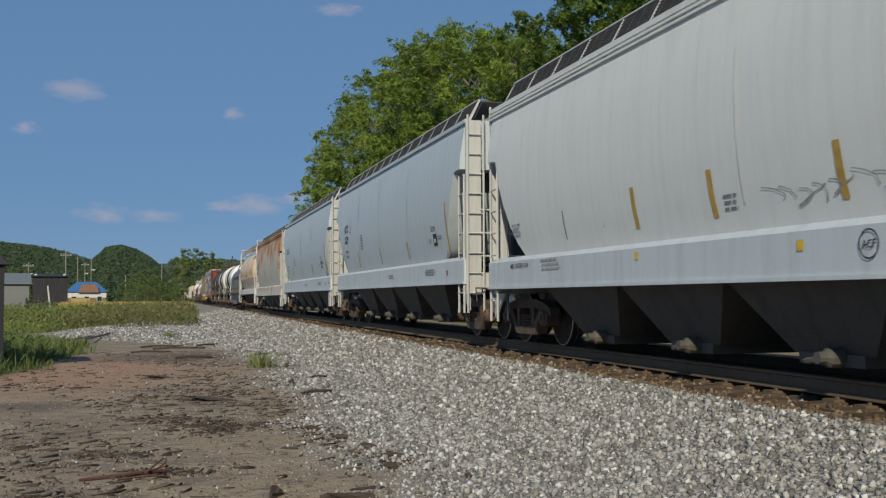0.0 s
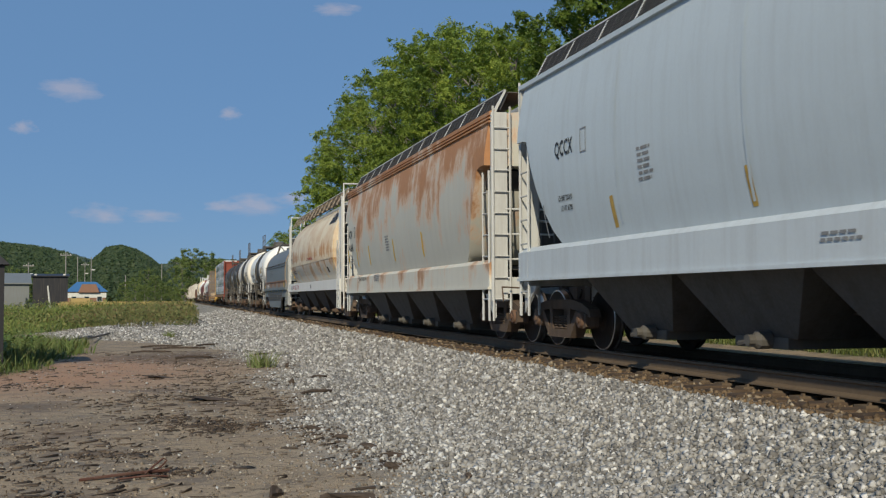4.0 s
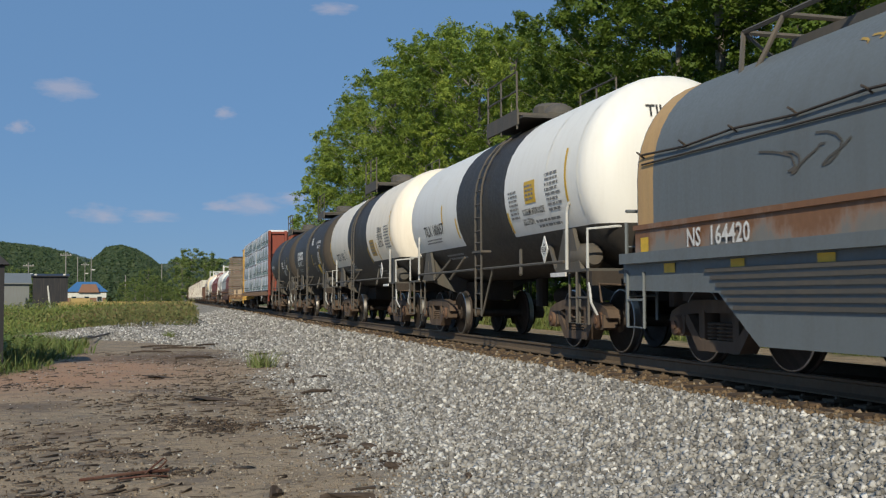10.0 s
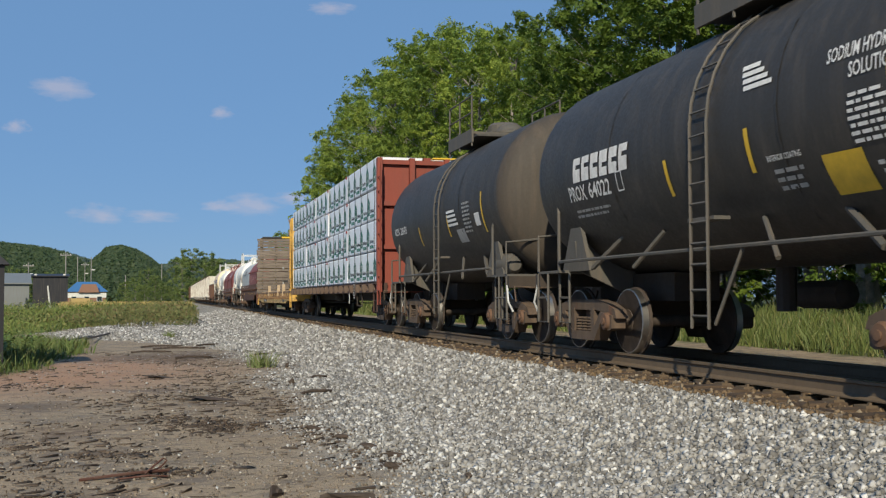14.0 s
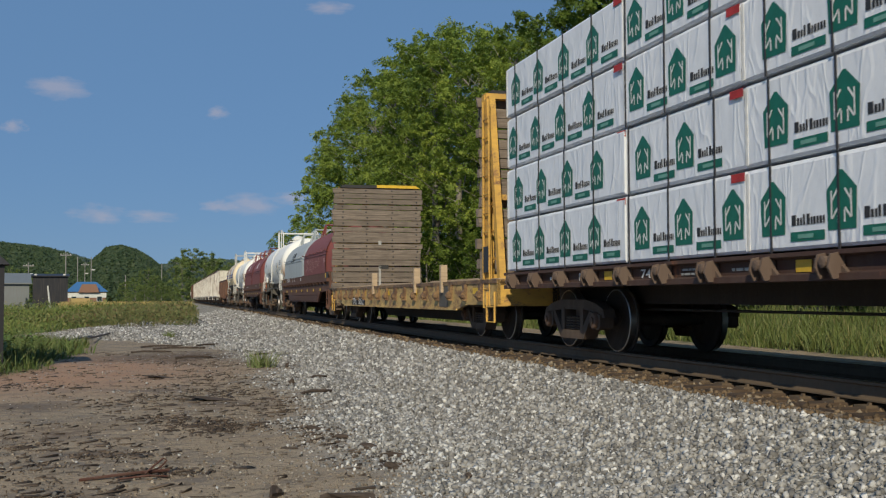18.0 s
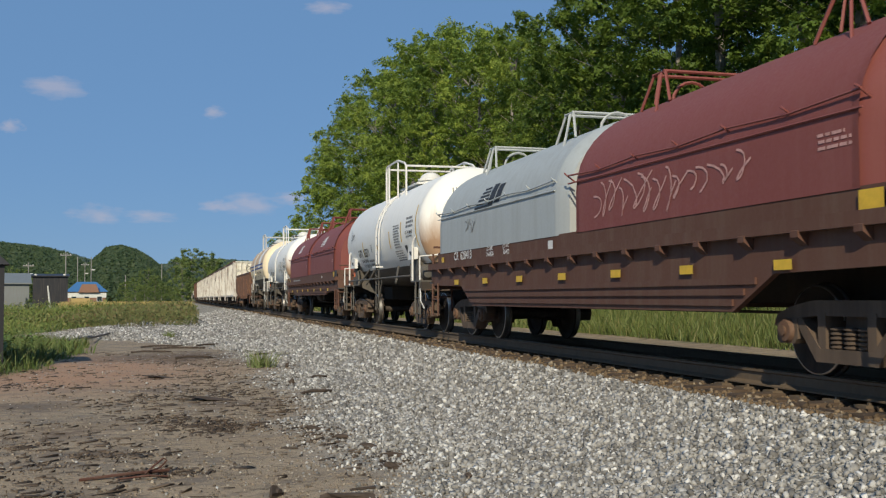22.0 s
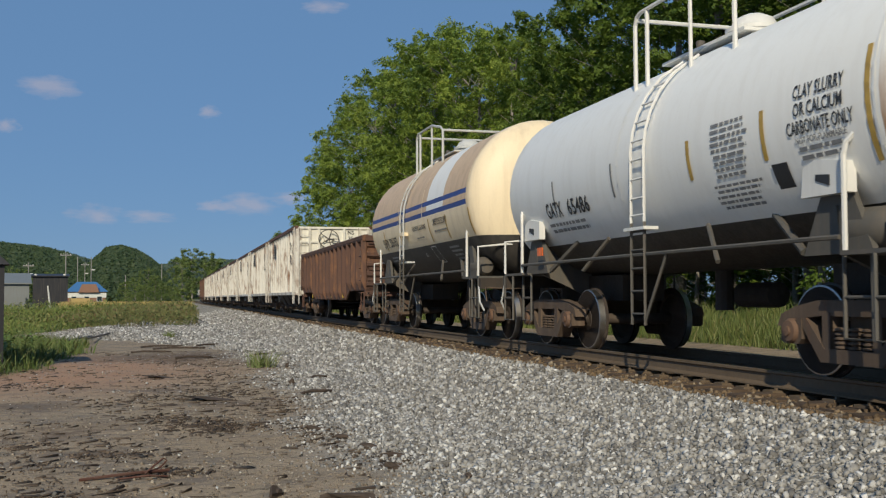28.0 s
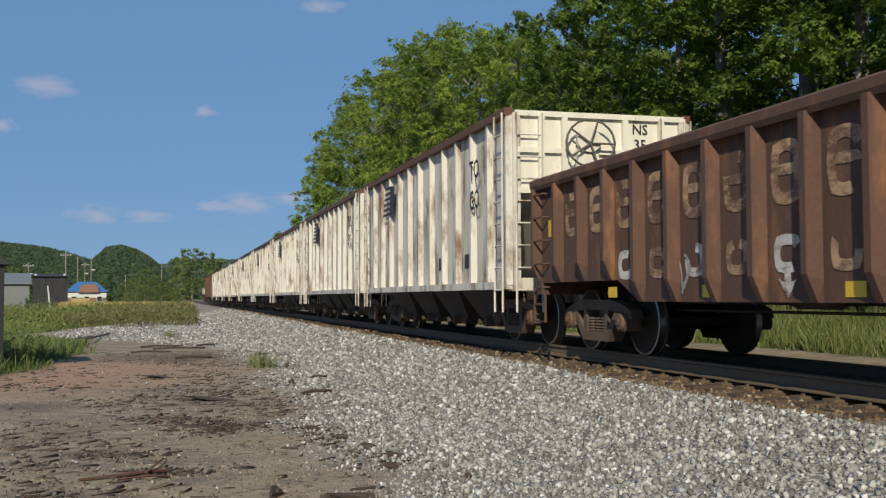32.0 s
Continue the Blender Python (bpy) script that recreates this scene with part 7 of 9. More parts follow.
        for y, z, h in ((y0 + 1.4, 2.0, 0.75), (yl(-6.45) if first else -1.0, 2.05, 0.45), (yl(-4.7) if first else 1.45, 1.98, 0.42)):
            side_patch(car, y, z, 0.075, h, M["mark_yellow"], sf, "reflective_strip")
        if first:
            for k, slot in enumerate((0.62, 0.62, 0.5, 0.42, 0.5, 0.62)):
                y, zs = yl(-2.86) + 0.75 - 0.30 * k, 2.42 + 0.34 * slot
                bm = B()
                patch(bm, y + 0.125, y + 0.03, 2.42, 2.76, sf, 0.01, 3, lean=-0.14)
                for za, zb in ((2.42, zs - 0.03), (zs + 0.03, 2.76)):
                    sh = -0.14 * (za - 2.42)
                    patch(bm, y + 0.03 + sh, y - 0.12 + sh, za, zb, sf, 0.01, 2, lean=-0.14)
                part("owner_mark_block", bm, M["ink_white"], car, "bold white block mark")
            side_text(car, "PROX", yl(-2.05), 2.17, 0.20, M["ink_white"], sf, 0.58)
            side_text(car, "64022", yl(-2.80), 2.17, 0.20, M["ink_white"], sf, 0.70)
            frame_mark(car, yl(-3.45), 2.17, 0.18, 0.26, M["ink_white"], sf)
            side_bars(car, yl(-2.4), 1.92, 1.2, 0.14, 2, M["ink_faint"], sf)
            bm = B()
            for k in range(4):
                patch(bm, yl(-6.42) + 0.03 * k, yl(-6.92) + 0.09 * k, 2.88 + 0.075 * k, 2.93 + 0.075 * k, sf, 0.01, 1)
            part("striped_emblem", bm, M["ink_white"], car)
            side_text(car, "SODIUM HYDROXIDE", yl(-8.35), 2.86, 0.13, M["ink_white"], sf, 1.15)
            side_text(car, "SOLUTION", yl(-8.4), 2.68, 0.13, M["ink_white"], sf, 0.62)
            side_bars(car, yl(-8.3), 2.10, 0.55, 0.46, 7, M["ink_white"], sf)
            side_bars(car, yl(-8.45), 1.75, 0.45, 0.22, 3, M["ink_white"], sf)
            side_patch(car, yl(-7.82), 1.72, 0.56, 0.36, M["mark_yellow"], sf, "warning_placard")
            side_text(car, "INTERIOR COATING", yl(-7.0), 2.12, 0.055, M["ink_white"], sf, 0.55)
            side_bars(car, yl(-7.0), 1.82, 0.5, 0.24, 3, M["ink_faint"], sf)
        else:
            side_text(car, "ACFX", yl(9.45), 2.34, 0.17, M["ink_white"], sf, 0.5)
            side_text(car, "200475", yl(8.75), 2.34, 0.17, M["ink_white"], sf, 0.65)
            bm = B()
            for k in range(4):
                patch(bm, yl(4.75) + 0.02 * k, yl(4.05) + 0.05 * k, 2.25 + 0.09 * k, 2.30 + 0.09 * k, sf, 0.01, 1)
            part("striped_emblem", bm, M["ink_white"], car)
            side_bars(car, yl(3.4), 2.05, 0.55, 0.62, 8, M["ink_faint"], sf)
            side_patch(car, yl(4.0), 1.9, 0.55, 0.26, M["ink_faint"], sf, "data_plate")
            side_patch(car, yl(2.75), 2.15, 0.30, 0.24, M["ink_white"], sf, "data_plate")
    # two white slurry tanks
    for a0, a1, num, old in ((67.3, 79.2, "65571", True), (95.0, 106.5, "65486", False)):
        car, half = new_car("tank_car", "white slurry tank rail car with black belly and white top railing", "tank car", a0, a1, 1.95)
        rear = 76.15 if old else 103.7          # where the running number stands
        c = (a0 + a1) / 2
        y0, y1, r, zc = -half + 0.6, half - 0.6, *((1.38, 2.52) if old else (1.42, 2.56))
        zb = 1.62
        tank_shell(car, y0, y1, r, zc, lambda y, z: 1 if z < zb - 0.001 else (2 if y < y0 + 0.46 else 0), [M["tank_white"], M["black"], M["splash"]], (0.0,), (zb,))
        yl = lambda a: a - c
        ly = yl(72.94 if old else 100.5) - 0.2
        sf = tank_fittings(car, half, r, zc, ly, M["white"], "cage", M["white"])
        weld_lines(car, [y0 + 0.56, ly + 0.9, y1 - 0.56], sf, zb, zc + 1.3, M["tank_white"], 0.035)
        strip = M["mark_yellow"] if old else M["stripe"]
        for a, z, h in (((68.69, 2.0, 1.0), (70.3, 2.2, 0.5), (71.7, 2.1, 0.45), (73.4, 2.1, 0.5), (75.5, 2.0, 0.45)) if old else ((96.24, 1.95, 1.0), (97.83, 2.15, 0.5), (99.33, 2.12, 0.45), (101.39, 2.12, 0.45), (103.48, 2.14, 0.42))):
            side_patch(car, yl(a), z, 0.07 if a not in (101.39, 103.48) else 0.05, h, strip if a not in (101.39, 103.48) else M["ink_grey"], sf, "reflective_strip")
        side_text(car, "GATX", yl(rear) - 0.12, 2.02, 0.22, M["ink"], sf, 0.62)
        side_text(car, num, yl(rear) - 1.05, 2.02, 0.22, M["ink"], sf, 0.78)
        if old:
            side_text(car, "LD LMT 204700LB", yl(rear) - 0.42, 1.86, 0.085, M["ink"], sf, 1.0)
            side_text(car, "LT WT 58300LB", yl(rear) - 0.42, 1.71, 0.085, M["ink"], sf, 0.9)
            side_bars(car, yl(rear) - 1.4, 1.72, 0.7, 0.22, 2, M["ink_grey"], sf)
        else:
            side_bars(car, yl(rear) - 0.5, 1.78, 1.6, 0.18, 2, M["ink_grey"], sf)
        tab, word = (70.84, 69.31) if old else (98.46, 96.93)
        side_bars(car, yl(tab), 2.06, 0.75, 0.62, 9, M["ink_grey"], sf)
        side_bars(car, yl(tab), 1.74, 1.0, 0.28, 5, M["ink_grey"], sf)
        if not old:
            for k, (w, q) in enumerate((("CLAY SLURRY", 0.75), ("OR CALCIUM", 0.72), ("CARBONATE ONLY", 0.98))):
                side_text(car, w, yl(word), 2.66 - 0.17 * k, 0.125, M["ink"], sf, q)
            side_text(car, "NOT FOR FLAMMABLE", yl(word), 2.23, 0.06, M["ink_grey"], sf, 0.75)
            side_bars(car, yl(word), 2.06, 0.75, 0.16, 2, M["ink_grey"], sf)
        else:
            side_bars(car, yl(word), 2.5, 0.85, 0.30, 3, M["ink_grey"], sf)
            side_text(car, "NOT FOR FLAMMABLE", yl(word) + 0.1, 2.36, 0.075, M["ink"], sf, 0.75)
            side_bars(car, yl(word) + 0.1, 2.27, 0.7, 0.07, 1, M["ink_grey"], sf)
            scrawl(car, yl(77.2), 2.5, 0.75, 0.42, M["ink"], sf, 8, 4, 0.012)
            scrawl(car, yl(74.3), 2.05, 0.28, 0.28, M["ink_grey"], sf, 9, 2, 0.010)
        side_patch(car, y0 + 2.05, 1.86, 0.26, 0.24, M["ink"], sf, "dark_placard")
        for s in (-1, 1):
            tc = s * (half - 1.95)
            bm = slab(B(), [(tc - 0.34, 1.72), (tc + 0.34, 1.72), (tc + 0.30, 2.0), (tc + 0.12, 2.06), (tc - 0.34, 2.0)], "x", -1.36, -1.26)
            part("saddle_pad", bm, M["white"], car, "white saddle pad bracket")
            part("saddle_pad_slot", slab(B(), [(tc - 0.1, 1.80), (tc + 0.1, 1.86), (tc + 0.1, 1.92), (tc - 0.1, 1.9)], "x", -1.37, -1.36), M["ink"], car)
        part("reflector", box(B(), -1.40, -1.385, half - 1.9 - 0.62, half - 1.9 - 0.4, 1.45, 1.58), M["orange"], car, "orange and white reflector plate")
        hf = head_of(y0, r, zc)
        bm = B()
        for k in range(3):
            x = -0.6 + 0.16 * k
            for q in ((x - 0.05, x - 0.03), (x + 0.03, x + 0.05)):
                bm.faces.new([bm.verts.new((xx, hf(xx, zz), zz)) for xx, zz in ((q[0], 3.2), (q[1], 3.2), (q[1], 3.36), (q[0], 3.36))])
        part("owner_mark", bm, M["ink"], car)
        end_text(car, "CAPY", -0.4, 3.06, 0.075, M["ink_grey"], hf)
        bm = lathe(B(), [(0.0, -0.02), (0.18, 0.0), (0.20, 0.10), (0.15, 0.14), (0.0, 0.14)], "y", (0.18, y0 - 0.02, 1.95), 16)
        part("brake_box", bm, M["white"], car)
    # tan tank with blue stripes
    a0, a1 = 106.5, 118.0
    car, half = new_car("tank_car", "cream and tan tank rail car with blue stripes and black belly", "tank car", a0, a1, 1.83)
    yl = lambda a: a - (a0 + a1) / 2
    y0, y1, r, zc = -half + 0.6, half - 0.6, 1.54, 2.72
    zb = 1.98

    def scheme(y, z):
        if z < zb - 0.001:
            return 1
        if y0 + 0.62 < y < y1 - 0.4 and (2.60 < z < 2.70 or 2.82 < z < 2.92):
            return 2
        return 0 if y < y0 + 0.56 or z < 2.60 else (4 if yl(109.4) < y < yl(110.8) else 3)
    tank_shell(car, y0, y1, r, zc, scheme, [M["tank_cream"], M["black"], M["blue"], M["tank_tan"], M["tank_white"]], (y0 + 0.62, yl(109.4), yl(110.8), y1 - 0.6), (zb, 2.60, 2.70, 2.82, 2.92))
    sf = tank_fittings(car, half, r, zc, yl(112.98) - 0.2, M["post_white"], "cage", M["white"])
    weld_lines(car, [y0 + 0.56, yl(111.2), yl(113.6), y1 - 0.56], sf, zb, zc + 1.3, M["tank_cream"], 0.035)
    for a in (107.6, 109.3, 110.7, 115.4):
        side_patch(car, yl(a), 2.02, 0.06, 0.5, M["stripe"], sf, "reflective_strip")
    side_text(car, "SHPX", yl(115.35), 2.10, 0.22, M["ink"], sf, 0.60)
    side_text(car, "206152", yl(114.5), 2.10, 0.22, M["ink"], sf, 0.86)
    side_bars(car, yl(114.9), 1.72, 1.3, 0.16, 2, M["ink_faint"], sf)
    side_text(car, "VENT BEFORE UNLOADING", yl(111.62), 2.34, 0.10, M["ink"], sf, 1.25)
    side_bars(car, yl(111.6), 2.14, 0.9, 0.06, 1, M["ink_grey"], sf)
    side_text(car, "LIMESTONE SLURRY", yl(109.78), 2.36, 0.13, M["ink"], sf, 1.15)
    side_bars(car, yl(109.78), 2.2, 1.1, 0.07, 1, M["ink_grey"], sf)
    frame_mark(car, yl(110.98), 1.58, 0.42, 0.36, M["ink_white"], sf)
    side_bars(car, yl(109.4), 1.5, 0.8, 0.4, 5, M["ink_faint"], sf)
    side_text(car, "ACF", yl(111.9), 1.75, 0.07, M["ink_white"], sf)
    part("side_light_bracket", box(B(), -1.62, -1.42, yl(113.15), yl(112.8), 2.28, 2.36), M["tank_cream"], car)
    bm = lathe(B(), [(0.0, -0.34), (0.2, -0.26), (0.2, 0.26), (0.0, 0.34)], "x", (0.0, y0 + 0.35, 1.42), 14)
    part("air_reservoir", bm, M["black"], car)
# ---- coil cars ----
def hood_profile(w, z0, zs, zt, n=10, flat=0.0):
    """Half arch from the foot (w, z0) up a straight side to zs, then over to (0, zt)."""
    pts = [(-w, z0), (-w, zs)]
    for i in range(1, n + 1):
        t = i / n * math.pi / 2
        pts.append((-w * math.cos(t) ** (0.8 + flat), zs + (zt - zs) * math.sin(t) ** (1.0 - 0.1 * flat)))
    return pts


def hood(car, y0, y1, mat_, prof, band=None, chamfer=0.0, ridge=False):
    full = prof + [(-x, z) for x, z in reversed(prof[:-1])]
    bm = B()
    zb, zt = prof[0][1], prof[-1][1]
    rings = []
    ys = [(y0, chamfer), (y0 + chamfer + 0.02, 0.0), (y0 + 0.42, 0), (y1 - 0.42, 0), (y1 - chamfer - 0.02, 0.0), (y1, chamfer)]
    for y, k in ys:
        rings.append([(x * (1 - k * 0.25), y, zb + (z - zb) * (1 - k * 0.30)) for x, z in full])
    loft(bm, rings)
    if band:
        bm.faces.ensure_lookup_table()
        for f in bm.faces:
            m = f.calc_center_median()
            f.material_index = 1 if (y0 + 0.03 < m.y < y0 + 0.43 or y1 - 0.43 < m.y < y1 - 0.03) else 0
    hd = part("hood", bm, [mat_, band] if band else mat_, car, "steel coil cover", smooth=True)
    surf = lambda y, z: -max(0.05, width_at([(b, -a) for a, b in prof], z))
    if ridge:
        # a flat beam along the ridge and splayed lifting frames at its ends
        ya, yb = y0 + 2.35, y1 - 1.75
        part("ridge_beam", loft(B(), [[(-0.42, y, zt - 0.10), (-0.42, y, zt + 0.10), (0.42, y, zt + 0.10), (0.42, y, zt - 0.10)] for y in (ya, yb)]), M["frame_grey"], hd)
        for yc, s in ((ya, 1), (yb, -1)):
            bm = B()
            for x in (-0.80, 0.80):
                zf = 3.02
                tube(bm, [(x * 1.32, yc - 0.05, zf), (x * 0.95, yc - 0.36, zt + 0.26), (x * 0.95, yc + 0.42, zt + 0.26), (x * 1.32, yc + 0.05, zf)], 0.032, 5)
                tube(bm, [(x * 0.6, yc + 0.2, zt - 0.1), (x * 0.95, yc + 0.42, zt + 0.26), (x * 0.95, yc + s * 1.3, zt + 0.26)], 0.032, 5)
                box(bm, x * 1.32 - 0.14, x * 1.32 + 0.14, yc - 0.22, yc + 0.22, zf - 0.02, zf + 0.02)
            for d in (-0.36, 0.42, s * 1.3):
                tube(bm, [(-0.76, yc + d, zt + 0.26), (0.76, yc + d, zt + 0.26)], 0.032, 5)
            part("lifting_frame", bm, M["frame_grey"], hd)
        return hd, surf
    # lifting frames on the ridge
    for yc in (y0 + (y1 - y0) * 0.22, y1 - (y1 - y0) * 0.22):
        bm = B()
        for x in (-0.75, 0.75):
            zf = zb + (zt - zb) * 0.92
            tube(bm, [(x, yc - 0.42, zf - 0.04), (x * 0.9, yc - 0.16, zt + 0.27), (x * 0.9, yc + 0.16, zt + 0.27), (x, yc + 0.42, zf - 0.04)], 0.024, 5)
            tube(bm, [(x, yc, zf - 0.02), (x * 0.9, yc, zt + 0.27)], 0.02, 5)
            tube(bm, [(x * 1.3, yc - 0.45, zf - 0.22), (x * 0.95, yc - 0.12, zt + 0.24)], 0.02, 5)
        for z, d in ((zt + 0.27, -0.16), (zt + 0.27, 0.16)):
            tube(bm, [(-0.7, yc + d, z), (0.7, yc + d, z)], 0.024, 5)
        part("lifting_frame", bm, mat_, hd)
    for y in (y0 + 1.2, y1 - 1.2):
        bm = B()
        pts = [(0.30 * math.cos(t), zt - 0.05 + 0.30 * math.sin(t)) for t in [i * math.pi / 8 for i in range(9)]]
        tube(bm, [(x, y, z) for x, z in pts], 0.025, 5)
        part("lifting_eye", bm, mat_, hd)
    return hd, surf


def side_rods(car, y0, y1, z, mat_, surf):
    for e in (-1, 1):
        bm = B()
        x = e * (-surf(0, z) + 0.04)
        n = max(4, int((y1 - y0) / 1.0))
        pts = []
        for i in range(n + 1):
            pts.append((x, y0 + (y1 - y0) * i / n, z + 0.02 * (-1) ** i))
        tube(bm, pts, 0.014, 5)
        tube(bm, [(x, y0, z - 0.14), (x, y1, z - 0.10)], 0.012, 5)
        for p in pts[::1]:
            tube(bm, [(x + e * -0.10, p[1], z - 0.06), (x + e * 0.03, p[1], z + 0.03), (x + e * 0.03, p[1] + 0.06, z + 0.06)], 0.013, 5)
        part("clamp_rod", bm, mat_, car)


def coil_frame(car, half, mat_, rib_mat, zt=1.45, rib_rows=(0.10, 0.25, 0.40), belly=0.38):
    y0, y1 = -half + 0.5, half - 0.5
    d0, d1 = y0 + 2.95, y1 - 2.95
    for e in (-1, 1):
        out = [(y0, zt), (y0, zt - 0.36), (d0 - 0.75, zt - 0.40), (d0, belly), (d1, belly), (d1 + 0.75, zt - 0.40), (y1, zt - 0.36), (y1, zt)]
        part("side_sill", slab(B(), out, "x", e * 1.38, e * 1.45), mat_, car)
        part("top_chord", box(B(), e * 1.46 - 0.09, e * 1.46 + 0.06, y0, y1, zt - 0.03, zt + 0.10), rib_mat, car)
        part("step_bracket", step_iron(B(), e * 1.46, y0 + 0.05, y0 + 0.5, 0.42, 1.1), mat_, car)
        part("step_bracket", step_iron(B(), e * 1.46, y1 - 0.05, y1 - 0.5, 0.42, 1.1), mat_, car)
        for h in rib_rows:
            z, out = belly + h, 0.75 * max(0.0, (h - 0.05) / (zt - 0.4 - belly))
            part("side_rib", box(B(), e * 1.45, e * 1.475, d0 - out, d1 + out, z, z + (0.07 if len(rib_rows) < 4 else 0.045)), mat_ if len(rib_rows) < 4 else M["frame_grey"], car)
    part("floor", box(B(), -1.38, 1.38, y0 + 0.1, y1 - 0.1, zt - 0.16, zt - 0.06), M["under"], car)
    part("centre_sill", box(B(), -0.35, 0.35, y0, y1, 0.72, 1.12), M["under"], car)
    for s, ye in ((-1, y0), (1, y1)):
        part("end_sill", box(B(), -1.45, 1.45, ye - 0.08, ye + 0.08, 0.98, zt), mat_, car)
        part("end_platform", box(B(), -1.45, 1.45, min(ye - s * 0.06, ye + s * 0.22), max(ye - s * 0.06, ye + s * 0.22), 1.10, 1.14), M["grating"], car)
        for e in (-1, 1):
            bm = ladder(B(), (e * 1.42, ye + s * 0.05, 0.50), (e * 1.42, ye + s * 0.05, 2.35 if s < 0 and belly < 0.5 else 1.75), (-e * 0.42, 0, 0), 0.016, 0.30, 0.024)
            part("end_ladder", bm, mat_, car)
        part("end_rail", tube(B(), [(-1.4, ye + s * 0.1, 1.9), (1.4, ye + s * 0.1, 1.9)], 0.022), mat_, car)
    brake_rig(car, half)
    return y0, y1


def build_coils():
    # grey hooded car
    a0, a1 = -47.25, -34.8
    car, half = new_car("coil_car", "dark grey coil rail car with one rounded hood and buff bands", "coil car", a0, a1, 2.1)
    y0, y1 = coil_frame(car, half, M["coil_grey"], M["coil_grey"], 1.24, (0.36, 0.44, 0.52, 0.60, 0.68, 0.76), 0.30)
    prof = hood_profile(1.46, 1.64, 2.25, 3.56)
    hd, sf = hood(car, y0 + 0.42, y1 - 0.35, M["coil_grey"], prof, M["buff"], 0.0, True)
    bm = B()
    for e in (-1, 1):
        box(bm, e * 1.44 - 0.03, e * 1.44 + 0.045, y0 + 0.3, y1 - 0.3, 1.28, 1.64)
        box(bm, e * 1.47 - 0.03, e * 1.47 + 0.045, y0 + 0.3, y1 - 0.3, 1.62, 1.68)
    part("side_wall", bm, M["coil_rust"], car, "rust-brown lower side wall")
    part("side_belt", box(B(), -1.53, -1.44, y0 + 0.1, y1 - 0.1, 1.22, 1.30), M["lower_grey"], car)
    side_rods(car, y0 + 0.5, y1 - 0.5, 2.52, M["under"], sf)
    wall = lambda y, z: -1.49
    sill = lambda y, z: -1.455
    side_patch(car, y0 + 0.80, 1.34, 0.30, 0.24, M["mark_yellow"], wall, "yellow_plate")
    side_patch(car, y1 - 0.6, 1.32, 0.20, 0.20, M["mark_yellow"], wall, "yellow_plate")
    side_text(car, "NS", y1 - 1.78, 1.36, 0.20, M["ink_white"], wall, 0.30)
    side_text(car, "164420", y1 - 2.5, 1.36, 0.20, M["ink_white"], wall, 0.75)
    for k in range(7):
        side_patch(car, y0 + 1.6 + k * 1.45, 1.08, 0.26, 0.11, M["mark_yellow"], sill, "reflective_strip")
    frame_mark(car, y0 + 4.0, 0.86, 0.36, 0.30, M["ink_white"], sill)
    scrawl(car, y1 - 3.6, 1.85, 1.5, 0.42, M["frame_grey"], sf, 5, 3, 0.012)
    scrawl(car, y1 - 4.5, 3.0, 0.6, 0.10, M["stripe"], sf, 6, 4, 0.012)
    scrawl(car, y0 + 4.3, 0.55, 0.12, 0.35, M["ink_white"], sill, 11, 1, 0.014)
    yf = y0 + 0.42
    end_text(car, "FOR USE ONLY", -0.25, 2.86, 0.12, M["mark_yellow"], lambda x, z: yf - 0.012)
    bm = box(B(), -1.32, -1.12, yf - 0.02, yf - 0.006, 2.10, 2.18)
    part("yellow_plate", bm, M["mark_yellow"], car)
    part("yellow_plate", slab(B(), [(-1.05, 1.75), (-0.95, 2.08), (-0.92, 2.08), (-0.92, 1.75)], "y", yf - 0.03, yf - 0.006), M["mark_yellow"], car)
    bm = tube(B(), [(-1.2, yf - 0.05, 2.50), (1.2, yf - 0.05, 2.50)], 0.025)
    for x in (-0.85, 0.85):
        tube(bm, [(x, yf - 0.04, 1.64), (x, yf - 0.04, 3.15)], 0.03)
    part("end_stiffener", bm, M["frame_grey"], hd)
    # red and pale grey hoods on a brown frame; two red hoods on a brown frame
    for a0, a1, colours in ((51.15, 67.3, ("coil_red", "coil_pale")), (79.2, 95.0, ("coil_red", "coil_red"))):
        car, half = new_car("coil_car", "brown coil rail car with %s" % ("one red and one pale grey hood" if colours[1] == "coil_pale" else "two red hoods"), "coil car", a0, a1, 2.1)
        y0, y1 = coil_frame(car, half, M["brown"], M["brown"], 1.42, (0.06, 0.17, 0.28) if colours[1] == "coil_pale" else (0.08, 0.2), 0.64 if colours[1] == "coil_pale" else 0.90)
        bm = B()
        for e in (-1, 1):
            box(bm, e * 1.40 - 0.03, e * 1.40 + 0.05, y0 + 0.5, y1 - 0.4, 1.44, 1.74)
            n = 16
            for k in range(n):
                y = y0 + 0.8 + (y1 - y0 - 1.6) * k / (n - 1)
                slab(bm, [(e * 1.42, 1.50), (e * 1.56, 1.40), (e * 1.56, 1.34), (e * 1.42, 1.24)], "y", y - 0.06, y + 0.06)
        part("side_wall", bm, M["brown"], car)
        for ye in (y0 + 0.44, y1 - 0.40):
            part("end_wall", box(B(), -1.40, 1.40, ye - 0.03, ye + 0.03, 1.12, 1.76), M["brown"], car)
        m0, m1 = y0 + 0.5, y1 - 0.35
        mid = (m0 + m1) / 2 - 0.1
        prof = hood_profile(1.44, 1.72, 2.30, 3.56 if colours[1] == "coil_pale" else 3.72, 10, 0.25)
